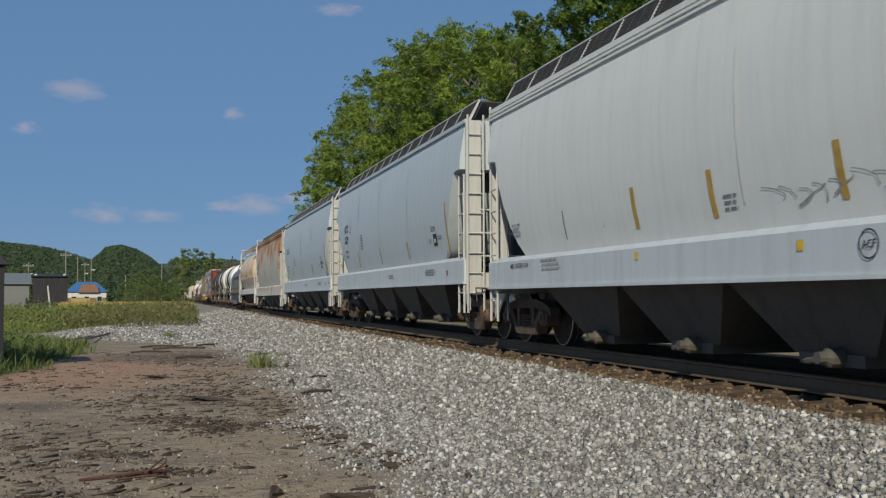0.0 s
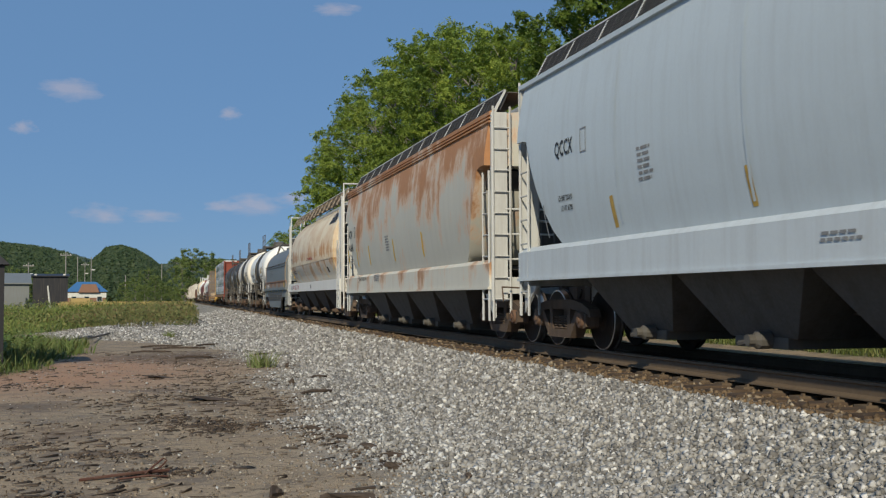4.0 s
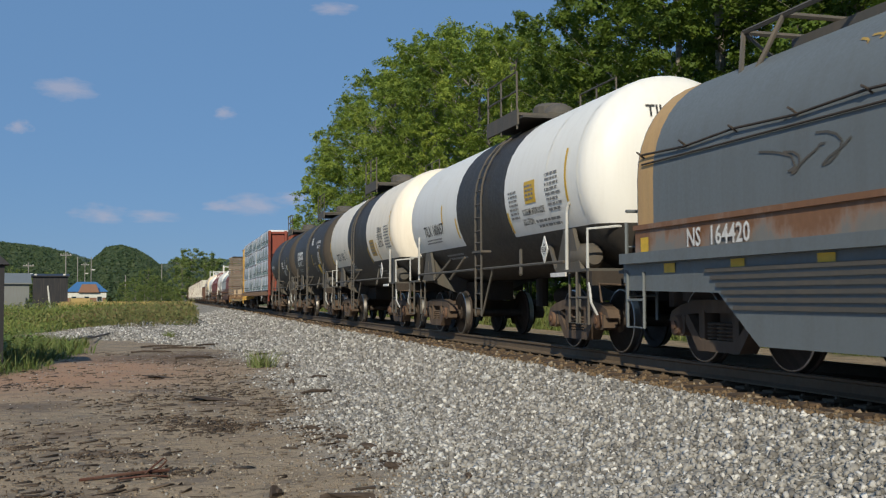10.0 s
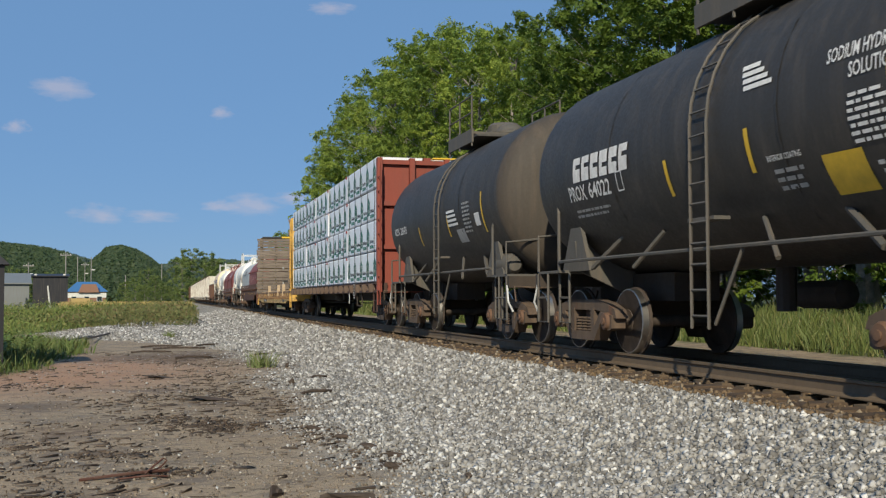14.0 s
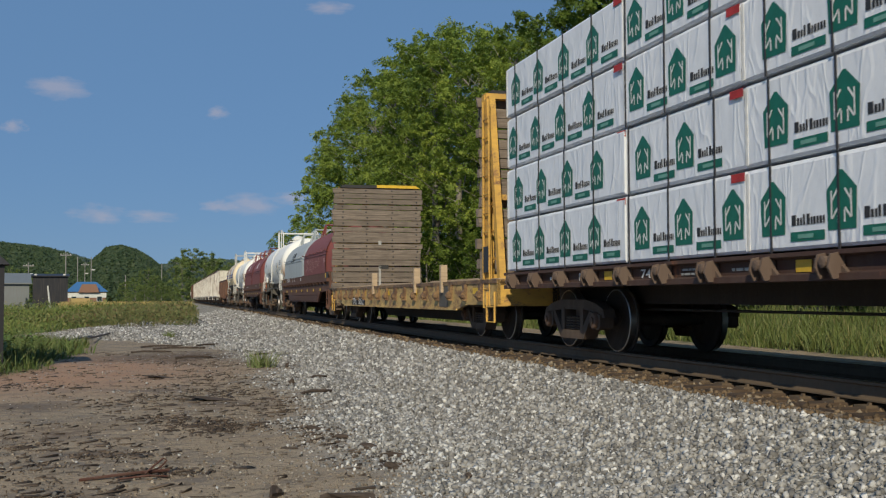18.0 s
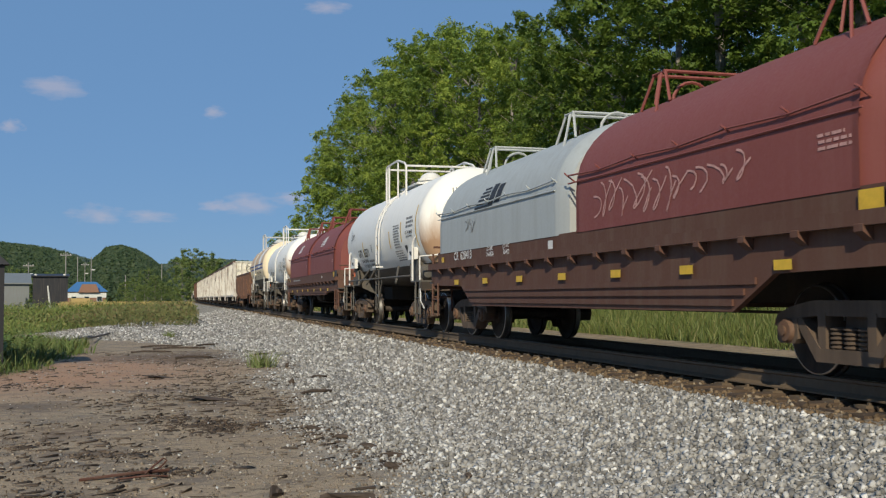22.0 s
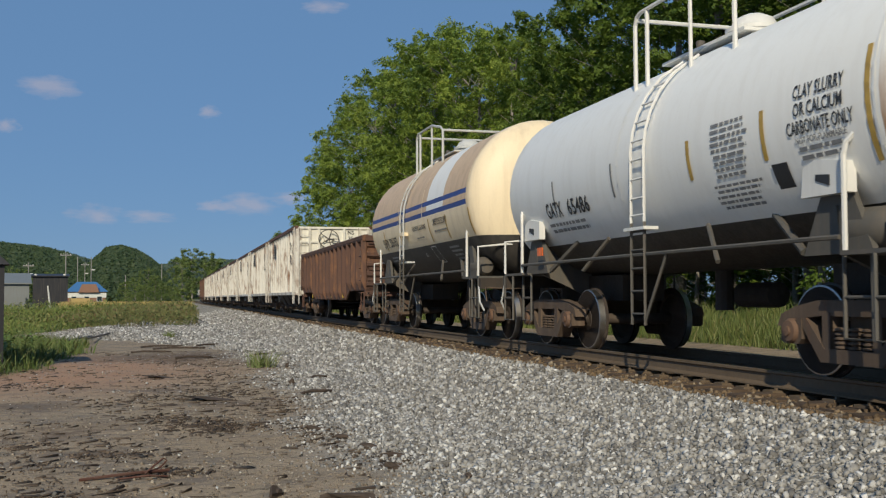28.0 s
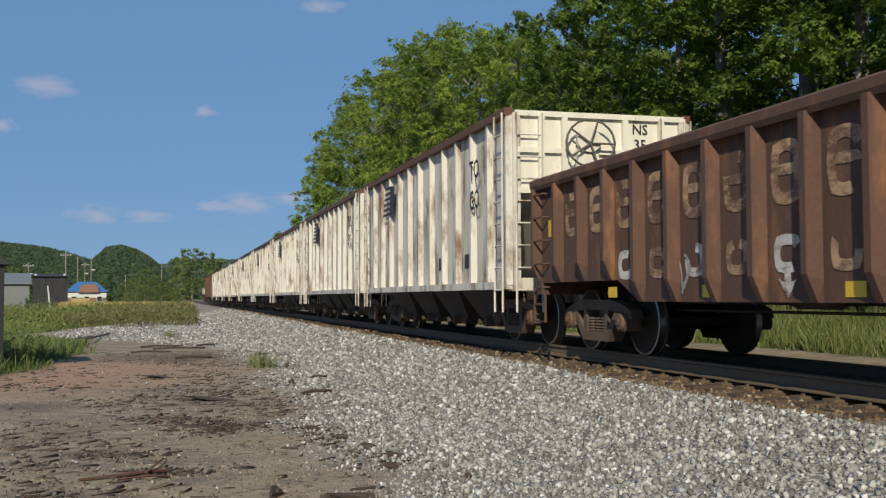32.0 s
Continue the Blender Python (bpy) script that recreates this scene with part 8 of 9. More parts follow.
        for k, (p, q) in enumerate(((m0, mid - 0.02), (mid + 0.02, m1))):
            mt = M[colours[k]]
            hd, sf = hood(car, p, q, mt, prof, None, 0.5 if colours[k] == "coil_red" else 0.25)
            side_rods(hd, p + 0.35, q - 0.15, 2.55, mt, sf)
            ec, ic = (M["ink_white"], M["ink"])
            if colours[1] == "coil_pale" and k == 1:
                logo_ns(car, (p + q) / 2 + 0.15, 2.46, 1.5, 0.40, ic, sf)
                scrawl(car, (p + q) / 2 + 1.2, 2.05, 0.6, 0.25, M["ink_grey"], sf, 21, 4, 0.01)
            elif colours[1] == "coil_red":
                logo_ns(car, (p + q) / 2 + 0.2, 2.75, 1.0, 0.36, ec, sf)
                side_bars(car, p + 0.7, 2.05, 0.35, 0.12, 2, M["ink_pink"], sf)
            else:
                scrawl(car, (p + q) / 2 + 0.6, 1.85, 3.8, 0.50, M["ink_pink"], sf, 31, 15, 0.013)
                side_bars(car, p + 0.75, 2.1, 0.5, 0.18, 3, M["ink_pink"], sf)
        wall = lambda y, z: -1.458
        sill = lambda y, z: -1.482
        side_patch(car, y0 + 0.75, 1.46, 0.32, 0.24, M["mark_yellow"], wall, "yellow_plate")
        side_patch(car, y1 - 0.9, 1.46, 0.2, 0.18, M["mark_yellow"], wall, "yellow_plate")
        for k in range(7):
            side_patch(car, y0 + 2.0 + k * (y1 - y0 - 4) / 6, 1.05, 0.30, 0.10, M["mark_yellow"], lambda y, z: -1.48, "reflective_strip")
        if colours[1] == "coil_pale":
            side_text(car, "628413", y1 - 2.6, 1.545, 0.16, M["ink_white"], wall, 0.75)
            side_text(car, "CR", y1 - 1.92, 1.545, 0.16, M["ink_white"], wall, 0.32)
            side_text(car, "LD LMT", y1 - 4.1, 1.645, 0.075, M["ink_white"], wall, 0.36)
            side_text(car, "166600", y1 - 4.1, 1.54, 0.085, M["ink_white"], wall, 0.40)
            side_text(car, "LT WT", y1 - 5.0, 1.645, 0.075, M["ink_white"], wall, 0.34)
            side_text(car, "76400", y1 - 5.0, 1.54, 0.085, M["ink_white"], wall, 0.34)
            side_patch(car, (y0 + y1) / 2 + 0.5, 1.5, 0.2, 0.16, M["ink_white"], wall, "data_plate")
        else:
            side_patch(car, y0 + 3.6, 1.46, 0.2, 0.16, M["ink_white"], wall, "data_plate")
            side_bars(car, y1 - 3.4, 1.5, 2.6, 0.14, 1, M["ink_faint"], wall)
        part("dark_plate", box(B(), -1.485, -1.46, y0 + 0.10, y0 + 0.52, 1.44, 1.74), M["ink"], car)


# ---- centre-beam flat with wrapped lumber ----
def wrap_material():
    m, nt, bs = nodes_of("white_lumber_wrap")
    f = noise_of(nt, (1, 1.4, 0.8), 3.2, 6, 0.62, True)
    col = mix(nt, ramp(nt, f, 0.35, 0.7), (0.83, 0.855, 0.90), (0.72, 0.75, 0.80))
    nt.links.new(col, bs.inputs["Base Color"])
    bs.inputs["Roughness"].default_value = 0.38
    # folds drawn diagonally from the straps, and a finer crumple
    tc = node(nt, "TexCoord")
    oi = node(nt, "ObjectInfo")
    folds = []
    for turn, k in ((38, 3.2), (-30, 2.6)):
        mp = node(nt, "Mapping", [("Vector", tc.outputs["Object"])])
        mp.inputs["Rotation"].default_value = (radians(turn), 0, 0)
        mp.inputs["Scale"].default_value = (1, k, 0.8)
        shift = node(nt, "Math", [(0, oi.outputs["Random"])], op="MULTIPLY")
        shift.inputs[1].default_value = 41.0 + turn
        nt.links.new(shift.outputs[0], mp.inputs["Location"])
        n = node(nt, "TexNoise", [("Vector", mp.outputs[0])], i_Scale=0.95, i_Detail=2.0, i_Roughness=0.45, i_Distortion=0.5)
        ridge = node(nt, "Math", [(0, n.outputs["Fac"])], op="SUBTRACT")
        ridge.inputs[1].default_value = 0.5
        ab = node(nt, "Math", [(0, ridge.outputs[0])], op="ABSOLUTE")
        folds.append(ramp(nt, ab.outputs[0], 0.0, 0.05, 1.0, 0.0))
    both = node(nt, "Math", [(0, folds[0]), (1, folds[1])], op="ADD")
    crumple = node(nt, "Math", [(0, both.outputs[0]), (1, noise_of(nt, (1, 1.5, 1), 5.0, 5, 0.6, True))], op="ADD")
    bump(nt, bs, crumple.outputs[0], 0.30, 0.016)
    return m


def build_lumber():
    a0, a1 = 11.2, 32.0
    car, half = new_car("centre_beam_car", "red-brown centre-beam rail car stacked with white-wrapped lumber", "flat car", a0, a1, 2.2)
    c = (a0 + a1) / 2
    y0, y1 = 12.25 - c, 31.75 - c
    wrap = wrap_material()
    green = plain("green_wrap_print", (0.012, 0.13, 0.085), 0.5, 0, 0.15)
    pale_green = plain("pale_green_wrap_print", (0.16, 0.34, 0.27), 0.5, 0, 0.15)
    strap = plain("dark_strap", (0.035, 0.035, 0.04), 0.5, 0.2)
    iron = paint("dusty_winch_iron", (0.115, 0.078, 0.058), grime=0.5, rough=0.85)
    pitch = 1.04
    straps = [y1 - 0.46 - pitch * k for k in range(19)]
    part("centre_sill", box(B(), -0.5, 0.5, y0 - 0.1, y1, 0.70, 1.06), M["under"], car)
    for e in (-1, 1):
        part("side_sill", slab(B(), [(e * 1.36, 0.94), (e * 1.52, 0.94), (e * 1.52, 1.0), (e * 1.44, 1.02), (e * 1.44, 1.15), (e * 1.52, 1.17), (e * 1.52, 1.21), (e * 1.2, 1.21), (e * 1.2, 0.94)], "y", y0 - 0.25, y1), M["lumber_brown"], car)
        for y in straps:
            bm = lathe(B(), [(0.055, e * 1.44), (0.055, e * 1.62), (0.03, e * 1.63)], "x", (0, y, 1.10), 10)
            for d in (-0.10, 0.08):
                slab(bm, [(e * 1.45, 0.96), (e * 1.58, 0.95), (e * 1.63, 1.05), (e * 1.60, 1.17), (e * 1.45, 1.20)], "y", y + d, y + d + 0.025)
            slab(bm, [(y + 0.16, 1.20), (y + 0.06, 1.20), (y - 0.22, 0.98), (y - 0.14, 0.96)], "x", e * 1.46, e * 1.50)
            part("winch", bm, iron, car, "dusty brown load-strap winch")
        part("step_bracket", step_iron(B(), e * 1.48, y0 - 0.2, y0 + 0.25, 0.42, 1.0), M["lumber_brown"], car)
    part("deck", box(B(), -1.25, 1.25, y0, y1, 1.12, 1.19), M["lumber_brown"], car)
    part("centre_beam", box(box(B(), -0.10, 0.10, y0, y1, 1.15, 1.6), -0.10, 0.10, y0, y1, 4.3, 4.72), M["red_steel"], car)
    for s, ye in ((-1, y0 - 0.12),):
        bh = part("bulkhead", box(B(), -1.44, 1.44, ye, ye + 0.03, 1.0, 4.6), M["red_steel"], car, "red steel end bulkhead")
        for x in (-1.42, -0.5, 0.5, 1.42):
            part("bulkhead_post", box(B(), x - 0.07, x + 0.07, ye - 0.2, ye - 0.002, 0.95, 4.66), M["red_steel"], bh)
        for z in (1.0, 2.2, 3.4, 4.55):
            part("bulkhead_rail", box(B(), -1.42, 1.42, ye - 0.12, ye - 0.004, z - 0.06, z + 0.06), M["red_steel"], bh)
        part("bulkhead_cap", box(B(), 0.1, 1.0, ye - 0.16, ye + 0.06, 4.66, 4.70), M["mark_yellow"], car)
        bm = ladder(B(), (-1.48, ye - 0.16, 0.6), (-1.48, ye - 0.16, 4.5), (0, -0.36, 0), 0.015, 0.36)
        part("end_ladder", bm, M["red_steel"], car)
        side_bars(car, ye - 0.1, 4.56, 0.0, 0.0, 1, M["ink_white"], lambda y, z: -1.5)
    # four tiers of bundles each side of the beam, cut to several lengths
    tiers, zb, zt = 4, 1.21, 4.72
    hgt = (zt - zb) / tiers
    cuts = [y1]
    for length in (4.55, 2.75, 3.3, 4.15):
        cuts.append(cuts[-1] - length)
    cuts.append(y0)
    rnd = random.Random(5)
    for top, foot in zip(cuts, cuts[1:]):
        for j in range(tiers):
            ya, yb = foot + 0.012, top - 0.012
            shift = rnd.uniform(0.28, 0.58)
            za, zc = zb + hgt * j + 0.03, zb + hgt * (j + 1) - 0.005
            for e in (-1, 1):
                x = 1.44 + rnd.uniform(-0.02, 0.02)
                bm = B()
                bx = [(e * 0.14, za), (e * (x - 0.02), za), (e * x, za + 0.03), (e * x, zc - 0.04), (e * (x - 0.03), zc), (e * 0.14, zc)]
                slab(bm, bx, "y", ya, yb)
                bun = part("wrapped_package", bm, wrap, car, "white plastic-wrapped lumber bundle with green print")
                if e > 0:
                    continue
                sf = lambda y, z, x=x: -x
                # printed marks: a solid house with a tree drawn in white lines, a name and a band beside it
                for k in range(6):
                    yc = yb - shift - pitch * k
                    z0, w = za + 0.15, 0.21
                    if yc - w > ya and yc + w < yb:
                        house = [(w * 0.92, 0.0), (-w * 0.92, 0.0), (-w, 0.36), (-0.02, 0.53), (0.02, 0.53), (w, 0.36)]
                        bm = B()
                        bm.faces.new([bm.verts.new((-x - 0.006, yc + a, z0 + b)) for a, b in house])
                        mark = part("printed_mark", bm, green, bun)
                        bm = B()
                        for e2 in (-1, 1):
                            for (p, zp), (q, zq) in (((0.135, 0.10), (0.135, 0.35)), ((0.13, 0.10), (0.05, 0.19)), ((0.13, 0.26), (0.05, 0.36)), ((0.045, 0.06), (0.045, 0.17))):
                                d = Vector((q - p, zq - zp)).normalized() * 0.011
                                quad = [(p - d.y, zp + d.x), (p + d.y, zp - d.x), (q + d.y, zq - d.x), (q - d.y, zq + d.x)]
                                bm.faces.new([bm.verts.new((-x - 0.010, yc + e2 * a, z0 + b)) for a, b in quad])
                        part("printed_tree", bm, M["ink_white"], mark)
                    if yc - w > ya + 0.65 and yc < yb:
                        u = yc - 0.30
                        bm = B()
                        for q, tall in ((0.07, 0.10), (0.035, 0.07), (0.03, 0.07), (0.03, 0.10), (0.0, 0.0), (0.045, 0.10), (0.025, 0.07), (0.035, 0.07), (0.03, 0.07), (0.035, 0.07), (0.025, 0.07)):
                            if q:
                                patch(bm, u, u - q, za + 0.225, za + 0.225 + tall, sf, 0.006, 1)
                            u -= q + 0.014
                        part("printed_name", bm, M["ink"], bun)["kind"] = "stuff"
                        part("printed_band", patch(B(), yc - 0.28, yc - 0.80, za + 0.075, za + 0.165, sf, 0.006, 1, 2), green, bun)
                        part("printed_line", patch(B(), yc - 0.40, yc - 0.64, za + 0.10, za + 0.14, sf, 0.010, 1, 1), pale_green, bun)
                for yy in straps:
                    if ya + 0.03 < yy < yb - 0.03:
                        part("strap", box(B(), -x - 0.014, -x, yy - 0.011, yy + 0.011, za - 0.025, zc + 0.004), strap, bun)
                part("end_tape", box(B(), -x - 0.005, -x + 0.01, yb - 0.05, yb, za + 0.02, zc - 0.03), M["ink_white"], bun)
                if top < y1:
                    side_patch(bun, yb + 0.13, zc - 0.10, 0.26, 0.09, M["ink_red"], lambda y, z, x=x: -x - 0.012, "red_tag")
    # stencils and yellow patches along the sill
    rib = lambda y, z: -1.445
    side_text(car, "DW", y1 - 3.18, 1.03, 0.105, M["ink_white"], rib, 0.26)
    side_text(car, "741", y1 - 5.18, 1.03, 0.105, M["ink_white"], rib, 0.36)
    side_bars(car, y1 - 4.35, 1.03, 0.2, 0.10, 1, M["ink_white"], rib, seed=3)
    side_bars(car, y1 - 6.22, 1.03, 0.5, 0.10, 2, M["ink_faint"], rib, seed=4)
    side_bars(car, y1 - 7.3, 1.05, 0.5, 0.06, 1, M["ink_faint"], rib, seed=5)
    side_bars(car, y1 - 2.0, 1.04, 0.14, 0.08, 1, M["ink_white"], rib, seed=6)
    side_text(car, "75-0", y0 + 4.6, 1.03, 0.085, M["ink_white"], rib, 0.36)
    for d in (4.02, 8.28, 13.6):
        side_patch(car, y1 - d, 1.025, 0.24, 0.115, M["mark_yellow"], rib, "yellow_patch")
    frame_mark(car, y0 + 3.1, 0.78, 0.34, 0.42, M["ink_white"], lambda y, z: -1.53)
    part("data_plate", box(B(), -1.526, -1.52, y0 + 2.95, y0 + 3.25, 0.80, 1.18), M["lumber_brown"], car)
    for k in range(4):
        side_bars(car, y0 + 3.1, 0.84 + 0.08 * k, 0.24, 0.06, 1, M["ink_faint"], lambda y, z: -1.53, seed=k)
    side_patch(car, y0 + 5.6, 1.02, 0.22, 0.12, M["stripe"], lambda y, z: -1.45, "reflective_strip")
    part("hand_brake_lever", tube(B(), [(-1.5, y0 + 4.2, 1.0), (-1.5, y0 + 4.12, 0.78), (-1.5, y0 + 4.15, 0.6)], 0.012), M["post_white"], car)
    bm = tube(B(), [(-1.45, y0 + 2.2, 0.95), (-1.45, y0 + 2.2, 0.55), (-1.45, y0 + 3.0, 0.55), (-1.45, y0 + 3.0, 0.95)], 0.02)
    part("brake_hanger", bm, M["under"], car)
    brake_rig(car, half)


# ---- empty bulkhead flat ----
def build_bulkhead_flat():
    a0, a1 = 32.0, 51.15
    car, half = new_car("bulkhead_flat_car", "empty yellow bulkhead flat car with plank end walls", "flat car", a0, a1, 2.6)
    c = (a0 + a1) / 2
    y0, y1 = 32.3 - c, 50.8 - c
    for e in (-1, 1):
        out = [(y0, 1.10), (y0, 0.66), (y0 + 1.9, 0.66), (y0 + 2.6, 0.56), (y1 - 2.6, 0.56), (y1 - 1.9, 0.62), (y1, 0.62), (y1, 1.10)]
        bm = slab(B(), out, "x", e * 1.40, e * 1.46)
        part("deck_edge", box(B(), e * 1.42 - 0.06, e * 1.42 + 0.10, y0, y1, 1.05, 1.12), M["pocket"], car)
        box(bm, e * 1.42 - 0.06, e * 1.42 + 0.08, y0 + 2.6, y1 - 2.6, 0.54, 0.58)
        part("side_sill", bm, M["worn_sill"], car, "rust-blotched side sill with worn yellow paint")
        for k in range(17):
            y = y0 + 0.9 + k * (y1 - y0 - 1.8) / 16
            bm = slab(B(), [(y - 0.09, 1.05), (y + 0.09, 1.05), (y + 0.06, 0.86), (y - 0.06, 0.86)], "x", e * 1.46, e * 1.52)
            slab(bm, [(e * 1.46, 0.98), (e * 1.57, 0.90), (e * 1.60, 0.82), (e * 1.55, 0.74), (e * 1.46, 0.72)], "y", y - 0.05, y + 0.03)
            lathe(bm, [(0.045, y - 0.09), (0.045, y + 0.07)], "y", (e * 1.55, 0, 0.83), 8)
            part("stake_pocket", bm, M["pocket"], car)
        for s, ye in ((-1, y0), (1, y1)):
            part("step_bracket", step_iron(B(), e * 1.48, ye - s * 0.1, ye - s * 0.55, 0.36, 0.9), M["yellow"], car)
    rnd = random.Random(2)
    dk = part("deck", box(B(), -1.40, 1.40, y0, y1, 1.02, 1.07), M["under"], car)
    bm = box(B(), -1.42, 1.42, -0.14, 0.14, 0, 0.055)
    board = shared(bm, M["deck"], "deck_board")
    n = 60
    for k in range(n):
        share("deck_board", board, dk, (0, y0 + 0.2 + (y1 - y0 - 0.4) * k / (n - 1), 1.07 + rnd.uniform(0, 0.012)))
    bm = B()
    for ya, yb, x in ((y0 + 1.0, y0 + 5.2, -1.34), (y0 + 6.5, y0 + 11, -1.30), (y0 + 12, y1 - 1.5, -1.34)):
        box(bm, x, x + 0.1, ya, yb, 1.125, 1.165)
    for y in (y0 + 3.6, y0 + 6.0, y0 + 11.0):
        box(bm, -1.52, -1.38, y, y + 0.12, 0.9, 1.48)
    part("stake", bm, M["deck"], car, "pale timber stakes and runners")
    part("centre_sill", slab(B(), [(y0, 1.02), (y0, 0.66), (y0 + 3.4, 0.62), (y0 + 4.4, 0.26), (y1 - 4.4, 0.26), (y1 - 3.4, 0.62), (y1, 0.66), (y1, 1.02)], "x", -0.42, 0.42), M["under"], car)
    for s, ye in ((-1, y0), (1, y1)):
        part("end_sill", box(B(), -1.46, 1.46, min(ye, ye - s * 0.2), max(ye, ye - s * 0.2), 0.64, 1.10), M["yellow"], car)
        yi = ye - s * 1.0                      # plank face
        bm = B()
        for x in (-1.33, -0.45, 0.45, 1.33):
            box(bm, x - 0.09, x + 0.09, min(yi, yi + s * 0.16), max(yi, yi + s * 0.16), 1.07, 4.55)
            slab(bm, [(yi + s * 0.80, 1.07), (yi + s * 0.95, 1.07), (yi + s * 0.36, 4.5), (yi + s * 0.20, 4.5)], "x", x - 0.06, x + 0.06)
            for z in (1.5, 2.0, 2.5, 3.0, 3.5, 4.0):
                w = 0.80 - (z - 1.07) * 0.17
                box(bm, x - 0.02, x + 0.02, min(yi, yi + s * w), max(yi, yi + s * w), z - 0.02, z + 0.02)
        for z in (1.12, 2.6, 4.48):
            box(bm, -1.40, 1.40, min(yi + s * 0.02, yi + s * 0.2), max(yi + s * 0.02, yi + s * 0.2), z, z + 0.1)
        bk = part("bulkhead_frame", bm, M["yellow"], car, "yellow steel bulkhead frame")
        # solid gusset plates closing the frame at both sides, with rows of rivets
        for e in (-1, 1):
            part("gusset_plate", slab(B(), [(yi + s * 0.01, 1.10), (yi + s * 0.52, 1.10), (yi + s * 0.30, 4.46), (yi + s * 0.01, 4.46)], "x", e * 1.405 - 0.012, e * 1.405 + 0.012), M["yellow"], bk)
            for q in range(14):
                z = 1.3 + q * 0.23
                part("rivet", lathe(B(), [(0.022, e * 1.417), (0.018, e * 1.428), (0.0, e * 1.43)], "x", (0, yi + s * 0.10, z), 6), M["pocket"], bk)
        k, z = 0, 1.12
        while z < 4.52:
            h = 0.165 + rnd.uniform(0, 0.055)
            dx = rnd.uniform(-0.05, 0.05)
            bm = box(B(), (-1.62 if s > 0 else -1.45) + dx, 1.47 + dx, min(yi - s * 0.01, yi - s * 0.12), max(yi - s * 0.01, yi - s * 0.12), z, z + h - rnd.uniform(0.012, 0.035))
            for v in bm.verts:
                v.co.z += 0.012 * math.sin(v.co.x * 2.0 + z * 9)
                v.co.x += rnd.uniform(-0.03, 0.03)
            plank = part("plank", bm, M["wood"], bk)
            # bolt heads in rusty washers
            for x in (-1.28, -0.46, 0.44, 1.3):
                yb = yi - s * 0.12
                bolt = lathe(B(), [(0.030, yb), (0.030, yb - s * 0.008), (0.014, yb - s * 0.010), (0.012, yb - s * 0.018), (0.0, yb - s * 0.019)], "y", (x + rnd.uniform(-0.03, 0.03), 0, z + h * 0.45), 7)
                part("bolt", bolt, M["ink"], plank)
            z += h
        bm = slab(B(), [(-1.40, 4.56), (1.40, 4.56), (1.25, 4.66), (-1.25, 4.66)], "y", yi - 0.1, yi + 0.1)
        part("bulkhead_cap", bm, M["ink"], bk)
        part("bulkhead_cap", slab(B(), [(-0.1, 4.575), (1.42, 4.575), (1.27, 4.675), (-0.1, 4.675)], "y", yi - 0.115, yi + 0.112), M["mark_yellow"], bk)
        if s > 0:
            bm = box(B(), -0.02, 0.30, yi - 0.135, yi - 0.121, 1.78, 1.92)
            part("plank_hole", bm, M["ink"], bk)
            part("post_plate", box(B(), -0.04, 0.04, yi - 0.135, yi - 0.121, 1.2, 1.9), M["ink_faint"], bk)
            part("post_plate", box(B(), -0.05, 0.05, yi - 0.135, yi - 0.121, 2.6, 2.75), M["ink_faint"], bk)
        else:
            part("ladder", ladder(B(), (-1.46, yi + s * 0.22, 0.6), (-1.46, yi + s * 0.22, 4.4), (0, s * 0.34, 0), 0.016, 0.34), M["yellow"], bk)
            part("sign_plate", box(B(), -1.48, -1.46, yi + s * 0.55, yi + s * 0.25, 1.25, 1.72), M["ink"], bk)
    sl = lambda y, z: -1.462
    side_patch(car, y1 - 5.05, 0.575, 2.1, 0.26, M["under"], sl, "dark_number_panel")
    s2 = lambda y, z: -1.470
    side_text(car, "TTPX", y1 - 4.50, 0.60, 0.18, M["ink_white"], s2, 0.6)
    side_text(car, "80522", y1 - 5.55, 0.60, 0.18, M["ink_white"], s2, 0.8)
    side_patch(car, y0 + 3.6, 0.6, 0.7, 0.44, M["frame_grey"], sl, "grey_patch")
    for y in (y0 + 1.2, y0 + 6.2, y0 + 9.2, y0 + 12.5):
        side_patch(car, y, 0.86, 0.55, 0.12, M["mark_yellow"], sl, "reflective_strip")
    brake_rig(car, half)


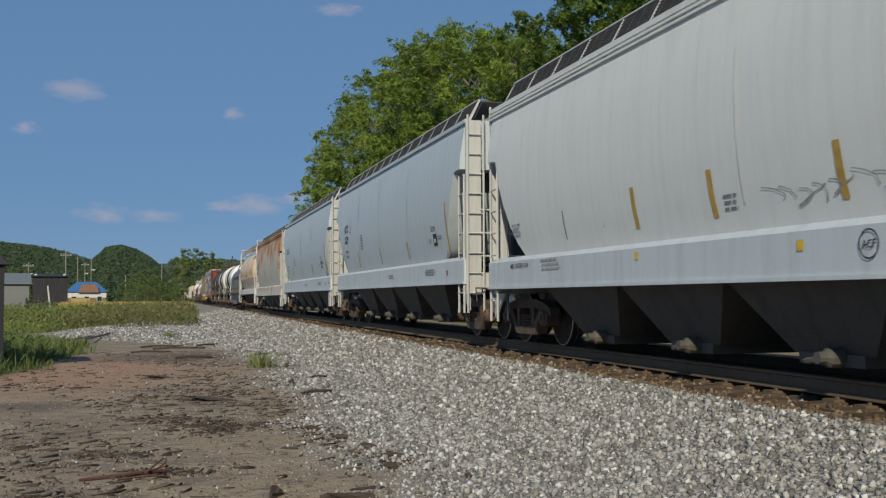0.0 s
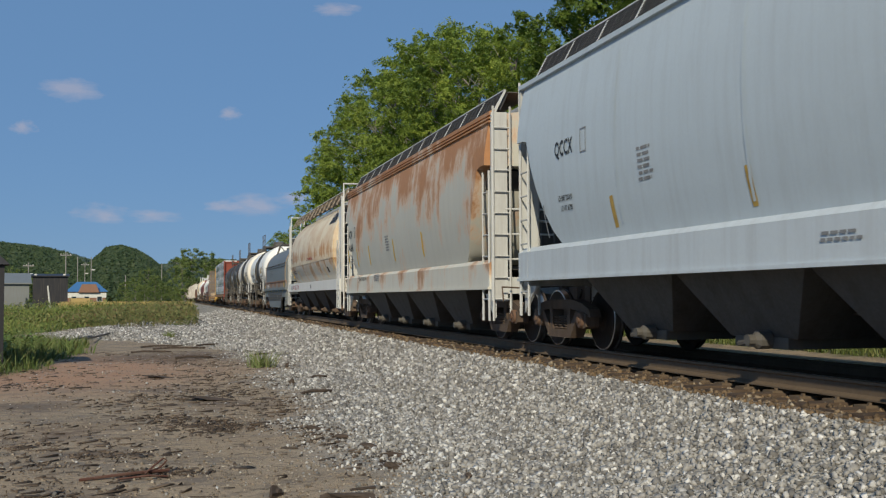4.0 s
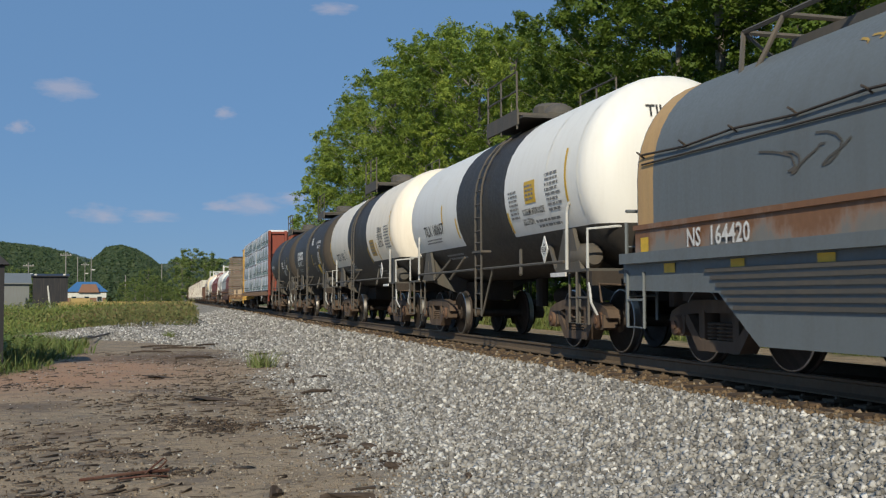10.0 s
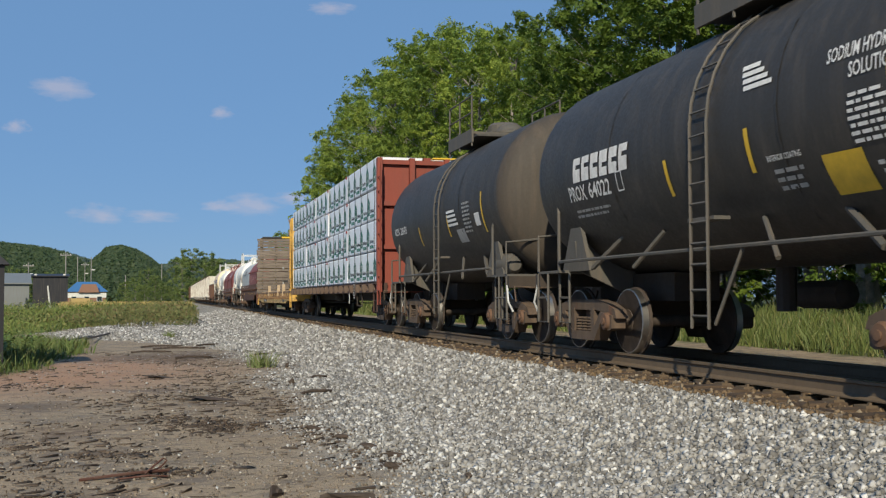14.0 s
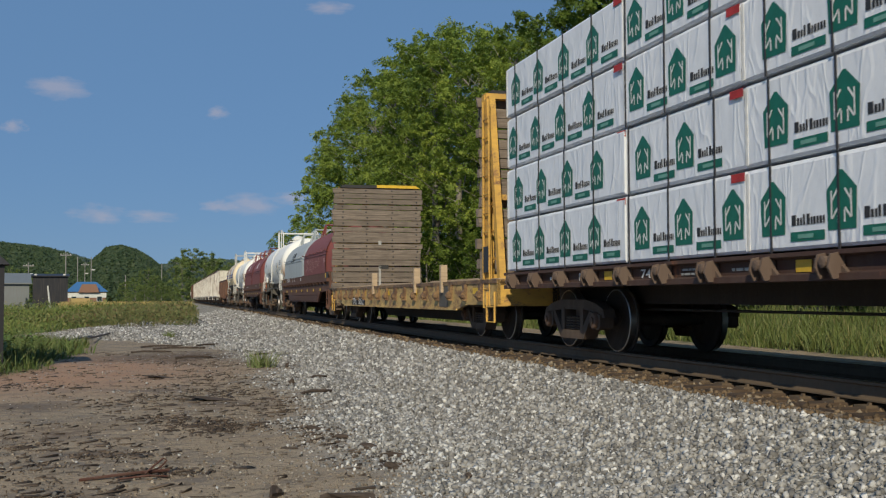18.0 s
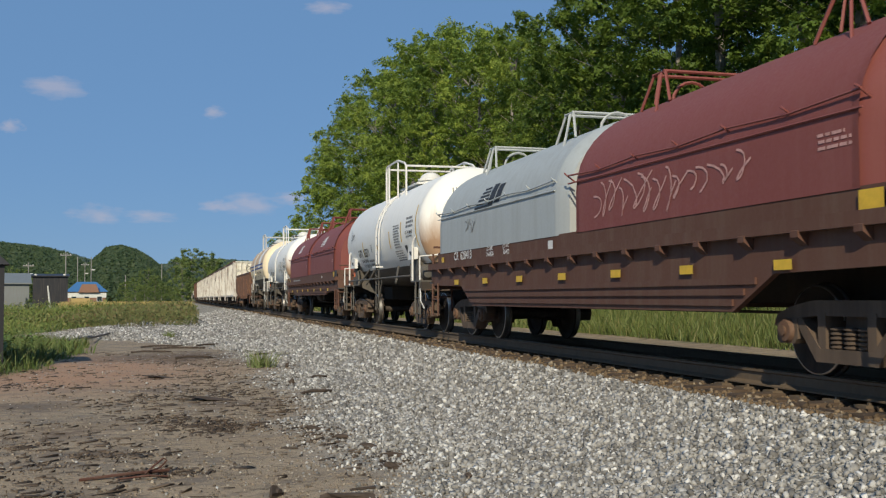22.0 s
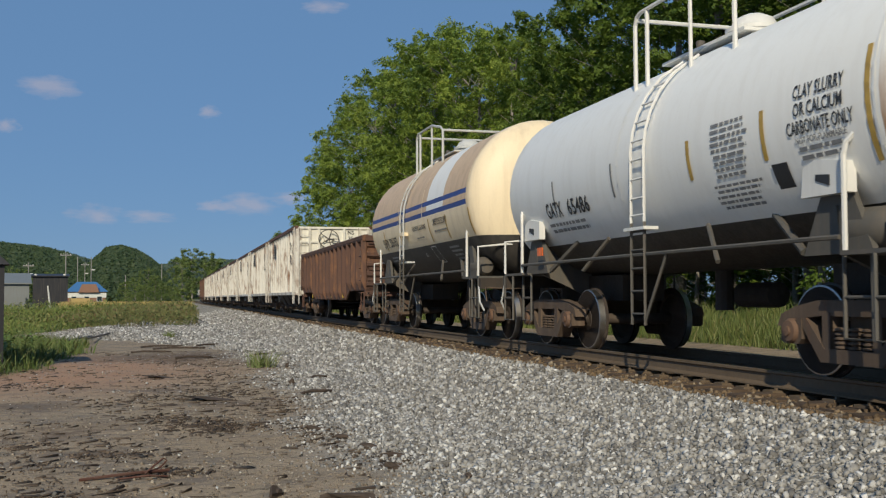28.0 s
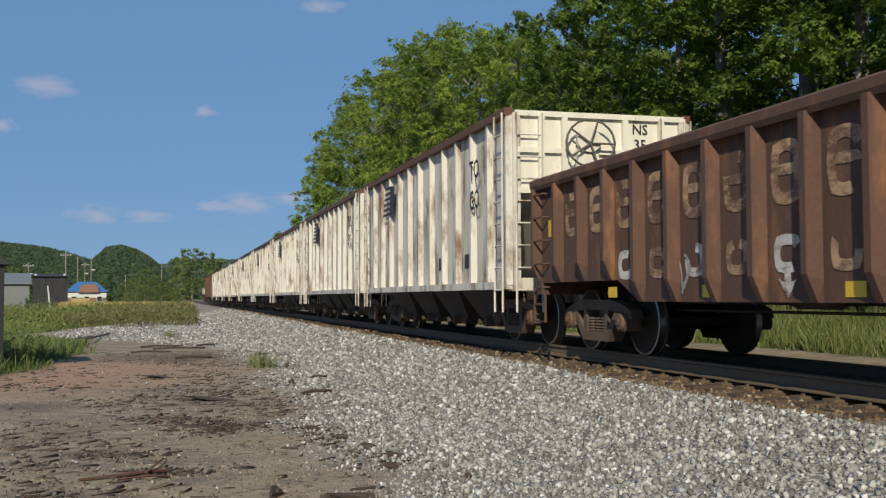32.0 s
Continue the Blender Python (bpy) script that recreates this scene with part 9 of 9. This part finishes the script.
# ---- gondola ----
def build_gondola():
    a0, a1 = 118.0, 133.25
    car, half = new_car("gondola_car", "rust-brown ribbed gondola rail car with yellow plates", "gondola car", a0, a1, 2.0)
    c = (a0 + a1) / 2
    y0, y1 = 118.55 - c, 132.75 - c
    zt, zb, ze = 2.53, 0.74, 1.02
    for e in (-1, 1):
        out = [(y0, zt), (y0, ze), (y0 + 2.9, ze), (y0 + 3.5, zb), (y1 - 3.5, zb), (y1 - 2.9, ze), (y1, ze), (y1, zt)]
        part("side_wall", slab(B(), out, "x", e * 1.36, e * 1.40), M["gon"], car)
        part("top_chord", slab(B(), [(e * 1.33, zt - 0.02), (e * 1.50, zt - 0.06), (e * 1.53, zt), (e * 1.53, zt + 0.09), (e * 1.46, zt + 0.13), (e * 1.33, zt + 0.13)], "y", y0 - 0.03, y1 + 0.03), M["gon"], car)
        n = 17
        for k in range(n):
            y = y0 + 0.08 + (y1 - y0 - 0.16) * k / (n - 1)
            low = zb if 3.3 < y - y0 and y1 - y > 3.3 else ze
            w = 0.10 if 0 < k < n - 1 else 0.08
            bm = loft(B(), [[(e * 1.40, y - w, zt - 0.03), (e * 1.54, y - w * 0.45, zt - 0.03), (e * 1.54, y + w * 0.45, zt - 0.03), (e * 1.40, y + w, zt - 0.03)],
                            [(e * 1.40, y - w, low + 0.2), (e * 1.54, y - w * 0.45, low + 0.26), (e * 1.54, y + w * 0.45, low + 0.26), (e * 1.40, y + w, low + 0.2)],
                            [(e * 1.40, y - w, low), (e * 1.42, y - w * 0.45, low), (e * 1.42, y + w * 0.45, low), (e * 1.40, y + w, low)]])
            part("side_post", bm, M["gon"], car)
    part("floor", box(B(), -1.36, 1.36, y0, y1, 1.10, 1.16), M["gon"], car)
    part("centre_sill", box(B(), -0.4, 0.4, y0, y1, 0.7, 1.08), M["under"], car)
    for s, ye in ((-1, y0), (1, y1)):
        bm = box(B(), -1.40, 1.40, min(ye, ye - s * 0.04), max(ye, ye - s * 0.04), 1.0, zt)
        for k in range(5):
            z = 1.10 + k * 0.29
            part("end_rib", slab(B(), [(ye, z), (ye + s * 0.07, z + 0.06), (ye + s * 0.07, z + 0.14), (ye, z + 0.20)], "x", -1.38, 1.38), M["gon"], car)
        part("end_wall", bm, M["gon"], car)
        part("end_cap", box(B(), -1.42, 1.42, min(ye, ye + s * 0.10), max(ye, ye + s * 0.10), zt - 0.06, zt + 0.10), M["gon"], car)
        part("end_sill", box(B(), -1.42, 1.42, min(ye, ye - s * 0.2), max(ye, ye - s * 0.2), 0.84, 1.08), M["gon"], car)
        for e in (-1, 1):
            for k in range(5):
                z = 0.95 + k * 0.36
                bm = B()
                tube(bm, [(e * 1.42, ye - s * 0.12, z), (e * 1.52, ye - s * 0.14, z), (e * 1.52, ye - s * 0.5, z), (e * 1.42, ye - s * 0.52, z)], 0.015, 5)
                tube(bm, [(e * 1.34, ye, z), (e * 1.34, ye + s * 0.12, z), (e * 0.94, ye + s * 0.12, z), (e * 0.94, ye, z)], 0.015, 5)
                part("grab_iron", bm, M["gon"], car)
        for e in (-1, 1):
            part("step_bracket", step_iron(B(), e * 1.46, ye, ye - s * 0.45, 0.42, 0.95), M["gon"], car)
    bm = B()
    for i in range(16):
        a, b = i * math.tau / 16, (i + 1) * math.tau / 16
        tube(bm, [(0.75 + 0.27 * math.cos(a), y0 - 0.22, 2.0 + 0.27 * math.sin(a)), (0.75 + 0.27 * math.cos(b), y0 - 0.22, 2.0 + 0.27 * math.sin(b))], 0.016, 5)
    tube(bm, [(0.75, y0 - 0.02, 2.0), (0.75, y0 - 0.22, 2.0)], 0.04)
    part("brake_wheel", bm, M["gon"], car)
    sf = lambda y, z: -1.402
    for y in (y0 + 0.68, y1 - 0.62):
        side_patch(car, y, 1.72, 0.32, 0.26, M["mark_yellow"], sf, "yellow_plate")
    for k in range(4):
        side_patch(car, y0 + 4.1 + k * 2.45, zb + 0.05, 0.28, 0.14, M["mark_yellow"], sf, "yellow_plate")
    chalk = worn("worn_buff_lettering", (0.50, 0.33, 0.19), (0.095, 0.052, 0.036), 0.50)
    white = worn("worn_white_marking", (0.62, 0.60, 0.56), (0.095, 0.052, 0.036), 0.35)
    rnd = random.Random(4)
    step = (y1 - y0 - 0.16) / 16

    def stroke(y, z, w, h, t0, t1, mat_, name):
        """A broad curved stroke on a rounded-square path, from t0 to t1 of its turn."""
        bm = B()
        ring = []
        n = max(4, int((t1 - t0) * 22))
        for i in range(n + 1):
            q = math.tau * (t0 + (t1 - t0) * i / n)
            cx, cz = math.cos(q), math.sin(q)
            f = 1 / max(abs(cx), abs(cz)) ** 0.55
            ring.append([(y - w * k * cx * f / 2, z + h / 2 + (h / 2 - (1 - k) * w / 2) * cz * f) for k in (1.0, 0.52)])
        vs = [[bm.verts.new((-1.408, a, b)) for a, b in r] for r in ring]
        for p, q in zip(vs, vs[1:]):
            bm.faces.new((p[0], p[1], q[1], q[0]))
        part(name, bm, mat_, car)
    for k in range(5, 15):
        y = y0 + 0.08 + step * (k + 0.5)
        a = rnd.uniform(0, 0.5)
        stroke(y, 1.68, 0.50, 0.64, a, a + rnd.choice((0.75, 0.9, 1.0)), chalk, "worn_letter")
        stroke(y, 1.88, 0.46, 0.2, 0.0, 0.5, chalk, "worn_letter")
    for k in range(7, 13):
        y = y0 + 0.08 + step * (k + 0.5)
        a = rnd.uniform(0, 0.5)
        stroke(y, 1.02, 0.44, 0.38, a, a + rnd.choice((0.6, 0.75, 0.9)), chalk if k % 2 else white, "chalk_mark")
    y = y0 + 0.08 + step * 8.5
    part("painted_arrow", slab(B(), [(y + 0.05, 1.02), (y + 0.05, 0.93), (y + 0.15, 0.97), (y, 0.78), (y - 0.15, 0.97), (y - 0.05, 0.93), (y - 0.05, 1.02)], "x", -1.409, -1.406), white, car, "white painted arrow")
    scrawl(car, y0 + 0.75, 2.05, 0.3, 0.22, M["ink_faint"], sf, 41, 3, 0.016)
    scrawl(car, y0 + 0.75, 1.35, 0.4, 0.22, M["ink_faint"], sf, 42, 3, 0.016)
    side_patch(car, y0 + 3.0, 1.45, 0.3, 0.6, M["ink"], sf, "stencil_panel")
    side_bars(car, y0 + 3.0, 1.5, 0.26, 0.5, 5, M["ink_faint"], lambda y, z: -1.408)
    scrawl(car, y1 - 4.6, 0.82, 0.3, 0.55, M["ink_faint"], sf, 43, 2, 0.018)
    brake_rig(car, half)


# ---- ribbed open hoppers ----
PITCH = 13.06


def ribbed_hopper(a0, mat_, label, owner=True):
    car, half = new_car("open_hopper_car", label, "hopper car", a0, a0 + PITCH, 1.75)
    y0, y1 = -half + 0.42, half - 0.42
    zt, zb = 3.86, 0.98
    for e in (-1, 1):
        part("side_wall", slab(B(), [(y0, zt), (y0, zb), (y1, zb), (y1, zt)], "x", e * 1.42, e * 1.46), mat_, car)
        part("top_chord", box(B(), e * 1.50 - 0.08, e * 1.50 + 0.06, y0 - 0.02, y1 + 0.02, zt - 0.05, zt + 0.08), M["brown"] if owner else mat_, car)
        part("side_sill", box(B(), e * 1.49 - 0.07, e * 1.49 + 0.07, y0, y1, zb - 0.05, zb + 0.08), mat_, car)
        n = 13
        for k in range(n):
            y = y0 + 0.05 + (y1 - y0 - 0.1) * k / (n - 1)
            bm = loft(B(), [[(e * 1.46, y - 0.08, z), (e * 1.555, y - 0.045, z), (e * 1.555, y + 0.045, z), (e * 1.46, y + 0.08, z)] for z in (zb + 0.02, zt - 0.04)])
            part("side_post", bm, mat_, car)
        for s, ye in ((-1, y0), (1, y1)):
            part("side_ladder", ladder(B(), (e * 1.60, ye - s * 0.05, 0.55), (e * 1.60, ye - s * 0.05, zt), (0, -s * 0.42, 0), 0.015, 0.36, 0.018), mat_, car)
            part("end_ladder", ladder(B(), (e * 1.42, ye + s * 0.10, 0.55), (e * 1.42, ye + s * 0.10, zt), (-e * 0.42, 0, 0), 0.015, 0.36, 0.018), mat_, car)
            part("corner_post", box(B(), e * 1.40 - 0.06, e * 1.40 + 0.06, ye - 0.06, ye + 0.06, 0.9, zt), mat_, car)
    for s, ye in ((-1, y0), (1, y1)):
        bm = slab(B(), [(ye, zt), (ye, 2.55), (ye - s * 1.9, 1.1), (ye - s * 1.95, 1.16), (ye - s * 0.05, 2.6), (ye - s * 0.05, zt)], "x", -1.42, 1.42)
        for x in (-1.0, -0.62, 0.40, 1.02):
            box(bm, x - 0.04, x + 0.05, min(ye, ye + s * 0.09), max(ye, ye + s * 0.09), 2.5, zt)
        for z in (2.52, 3.2, zt - 0.05):
            box(bm, -1.42, 1.42, min(ye, ye + s * 0.07), max(ye, ye + s * 0.07), z, z + 0.09)
        part("end_wall", bm, M["bay_end"] if owner else mat_, car)
        part("end_sill", box(box(B(), -1.45, 1.45, min(ye, ye - s * 0.25), max(ye, ye - s * 0.25), 0.9, 1.12), -0.35, 0.35, min(ye, ye - s * 2.2), max(ye, ye - s * 2.2), 0.7, 1.08), mat_, car)
        if s < 0:
            bm = B()
            for i in range(18):
                a, b = i * math.tau / 18, (i + 1) * math.tau / 18
                tube(bm, [(-0.25 + 0.40 * math.cos(a), ye - 0.24, 3.36 + 0.40 * math.sin(a)), (-0.25 + 0.40 * math.cos(b), ye - 0.24, 3.36 + 0.40 * math.sin(b))], 0.02, 5)
            for i in range(5):
                a = i * math.tau / 5
                tube(bm, [(-0.25, ye - 0.24, 3.36), (-0.25 + 0.40 * math.cos(a), ye - 0.24, 3.36 + 0.40 * math.sin(a))], 0.018, 5)
            part("brake_wheel", bm, M["frame_grey"], car)
            bm = lathe(B(), [(0.20, 0), (0.20, 0.10), (0.10, 0.16), (0.0, 0.17)], "y", (-0.25, ye - 0.20, 3.42), 14)
            box(bm, -0.42, -0.08, ye - 0.14, ye, 2.9, 3.2)
            part("brake_housing", bm, M["bay_end"] if owner else mat_, car)
            if owner:
                end_text(car, "NS", 0.68, 3.58, 0.17, M["ink"], lambda x, z: ye - 0.012)
                end_text(car, "35", 0.68, 3.32, 0.17, M["ink"], lambda x, z: ye - 0.012)
    chutes(car, y0 + 1.7, y1 - 1.7, 4, M["under"], 1.08)
    part("floor", box(B(), -1.42, 1.42, y0 + 1.9, y1 - 1.9, 1.06, 1.12), M["brown"], car)
    sf = lambda y, z: -1.466
    if owner:
        bm = B()
        for k in range(6):
            patch(bm, y1 - 2.4 - 0.06 * k, y1 - 3.4, 2.85 + 0.13 * k, 2.92 + 0.13 * k, lambda y, z: -1.56, 0.006, 1)
        patch(bm, y1 - 3.2, y1 - 3.65, 2.85, 3.55, lambda y, z: -1.56, 0.008, 3, lean=-0.15)
        part("striped_emblem", bm, M["ink"], car)
        side_text(car, "TO", y0 + 1.75, 2.95, 0.34, M["ink"], lambda y, z: -1.56, 0.6)
        side_text(car, "GO", y0 + 1.75, 2.40, 0.34, M["ink"], lambda y, z: -1.56, 0.6)
        for k in range(4):
            side_patch(car, y0 + 2.6 + k * 1.9, 1.35, 0.3, 0.26, M["ink"], sf, "stencil_panel")
    brake_rig(car, half)
    for ob in car.children:
        if ob.name.split(".")[0] not in ("bolster", "coupler"):
            ob.scale.x = 1.085
    return car, half


def build_open_hoppers():
    first, half = ribbed_hopper(133.05, M["bay_white"], "old white ribbed open hopper rail car, streaked with rust")
    for k in range(1, 9):
        twin = copy_thing(first, Matrix())
        CARS.append((twin, 133.05 + PITCH * (k + 0.5), half - 1.75))
    red, half = ribbed_hopper(133.05 + PITCH * 9, M["gon"], "dark rust-red ribbed open hopper rail car", False)
    twin = copy_thing(red, Matrix())
    CARS.append((twin, 133.05 + PITCH * 10.5, half - 1.75))


# ---- the engine far down the train ----
def build_engine():
    a0 = 133.05 + PITCH * 11
    car, half = new_car("locomotive", "black diesel locomotive with white cab and lit headlight", "locomotive", a0, a0 + 21.5, 3.2, "")
    y0, y1 = -half + 0.7, half - 0.7
    part("frame", box(B(), -1.5, 1.5, y0, y1, 1.1, 1.45), M["black"], car)
    part("long_hood", loft(B(), [[(-0.95, y, 1.45), (-0.95, y, 3.9), (-0.7, y, 4.2), (0.7, y, 4.2), (0.95, y, 3.9), (0.95, y, 1.45)] for y in (y0 + 5.4, y1 - 0.6)]), M["black"], car)
    part("nose", loft(B(), [[(-0.75, y0 + 0.9, 1.45), (-0.75, y0 + 0.9, 2.7), (0.75, y0 + 0.9, 2.7), (0.75, y0 + 0.9, 1.45)], [(-0.85, y0 + 2.9, 1.45), (-0.85, y0 + 2.9, 3.0), (0.85, y0 + 2.9, 3.0), (0.85, y0 + 2.9, 1.45)]]), M["black"], car)
    cab = part("cab", loft(B(), [[(-1.45, y, 1.45), (-1.45, y, 4.0), (-0.9, y, 4.4), (0.9, y, 4.4), (1.45, y, 4.0), (1.45, y, 1.45)] for y in (y0 + 2.9, y0 + 5.3)]), M["white"], car, "white driving cab")
    glass = plain("dark_cab_glass", (0.02, 0.025, 0.03), 0.08, 0, 0.1)
    for x in (-0.75, 0.75):
        part("windscreen", box(B(), x - 0.38, x + 0.38, y0 + 2.88, y0 + 2.895, 3.2, 3.85), glass, cab)
    m, nt, bs = nodes_of("lit_headlight")
    bs.inputs["Emission Color"].default_value, bs.inputs["Emission Strength"].default_value = (1, 0.95, 0.85, 1), 40
    for x in (-0.14, 0.14):
        part("headlight", lathe(B(), [(0.0, y0 + 2.80), (0.12, y0 + 2.81), (0.13, y0 + 2.88)], "y", (x, 0, 4.12), 12), m, cab)
    for x in (-0.95, 0.95):
        part("ditch_light", lathe(B(), [(0.0, y0 - 0.1), (0.12, y0 - 0.09), (0.13, y0)], "y", (x, 0, 1.65), 12), m, car)
    part("fuel_tank", box(B(), -1.3, 1.3, -2.6, 2.6, 0.4, 1.1), M["black"], car)
    for e in (-1, 1):
        bm = tube(B(), [(e * 1.45, y0 + 5.5, 2.4), (e * 1.45, y1, 2.4)], 0.02)
        for k in range(8):
            y = y0 + 5.5 + (y1 - y0 - 5.5) * k / 7
            tube(bm, [(e * 1.45, y, 1.45), (e * 1.45, y, 2.4)], 0.018)
        part("handrail", bm, M["white"], car)


# ---- the train's motion ----
def motions():
    for ob, rows in DRIFT:
        walk(ob, rows)
    for car, centre, tc in CARS:
        rows = []
        for t in range(0, 33):
            s = centre - gone(t)
            xa, ya, _ = line(s - tc)
            xb, yb, _ = line(s + tc)
            rows.append((t, pose((xa + xb) / 2, (ya + yb) / 2, 0, 0, 0, -math.degrees(math.atan2(xb - xa, yb - ya)))))
        walk(car, rows)
        for bol in [o for o in car.children if o.name.split(".")[0] == "bolster"]:
            for ws in [o for o in bol.children if o.name.split(".")[0] == "wheelset"]:
                y = ws.location.y
                spin, last = [], 0.0
                for f in range(0, 961, 2):
                    t = f / 30
                    s = centre + bol.location.y + y - gone(t)
                    if 3.0 < s < 48.0:
                        last = math.degrees((gone(t) - gone(0)) / R_WHEEL)
                        spin.append((t, pose(0, y, R_WHEEL, last % 360, 0, 0)))
                if not spin:
                    spin = [(0.0, pose(0, y, R_WHEEL))]
                if spin[0][0] > 0:
                    spin.insert(0, (0.0, spin[0][1]))
                if spin[-1][0] < 32:
                    spin.append((32.0, spin[-1][1]))
                walk(ws, spin)
# ---- the place ----
build_ground()
build_ballast()
build_track()
build_grass()
build_woods()
build_distance()
build_near_things()
build_clouds()
build_hoppers()
build_round_hopper()
build_coils()
build_tanks()
build_lumber()
build_bulkhead_flat()
build_gondola()
build_open_hoppers()
build_engine()
motions()
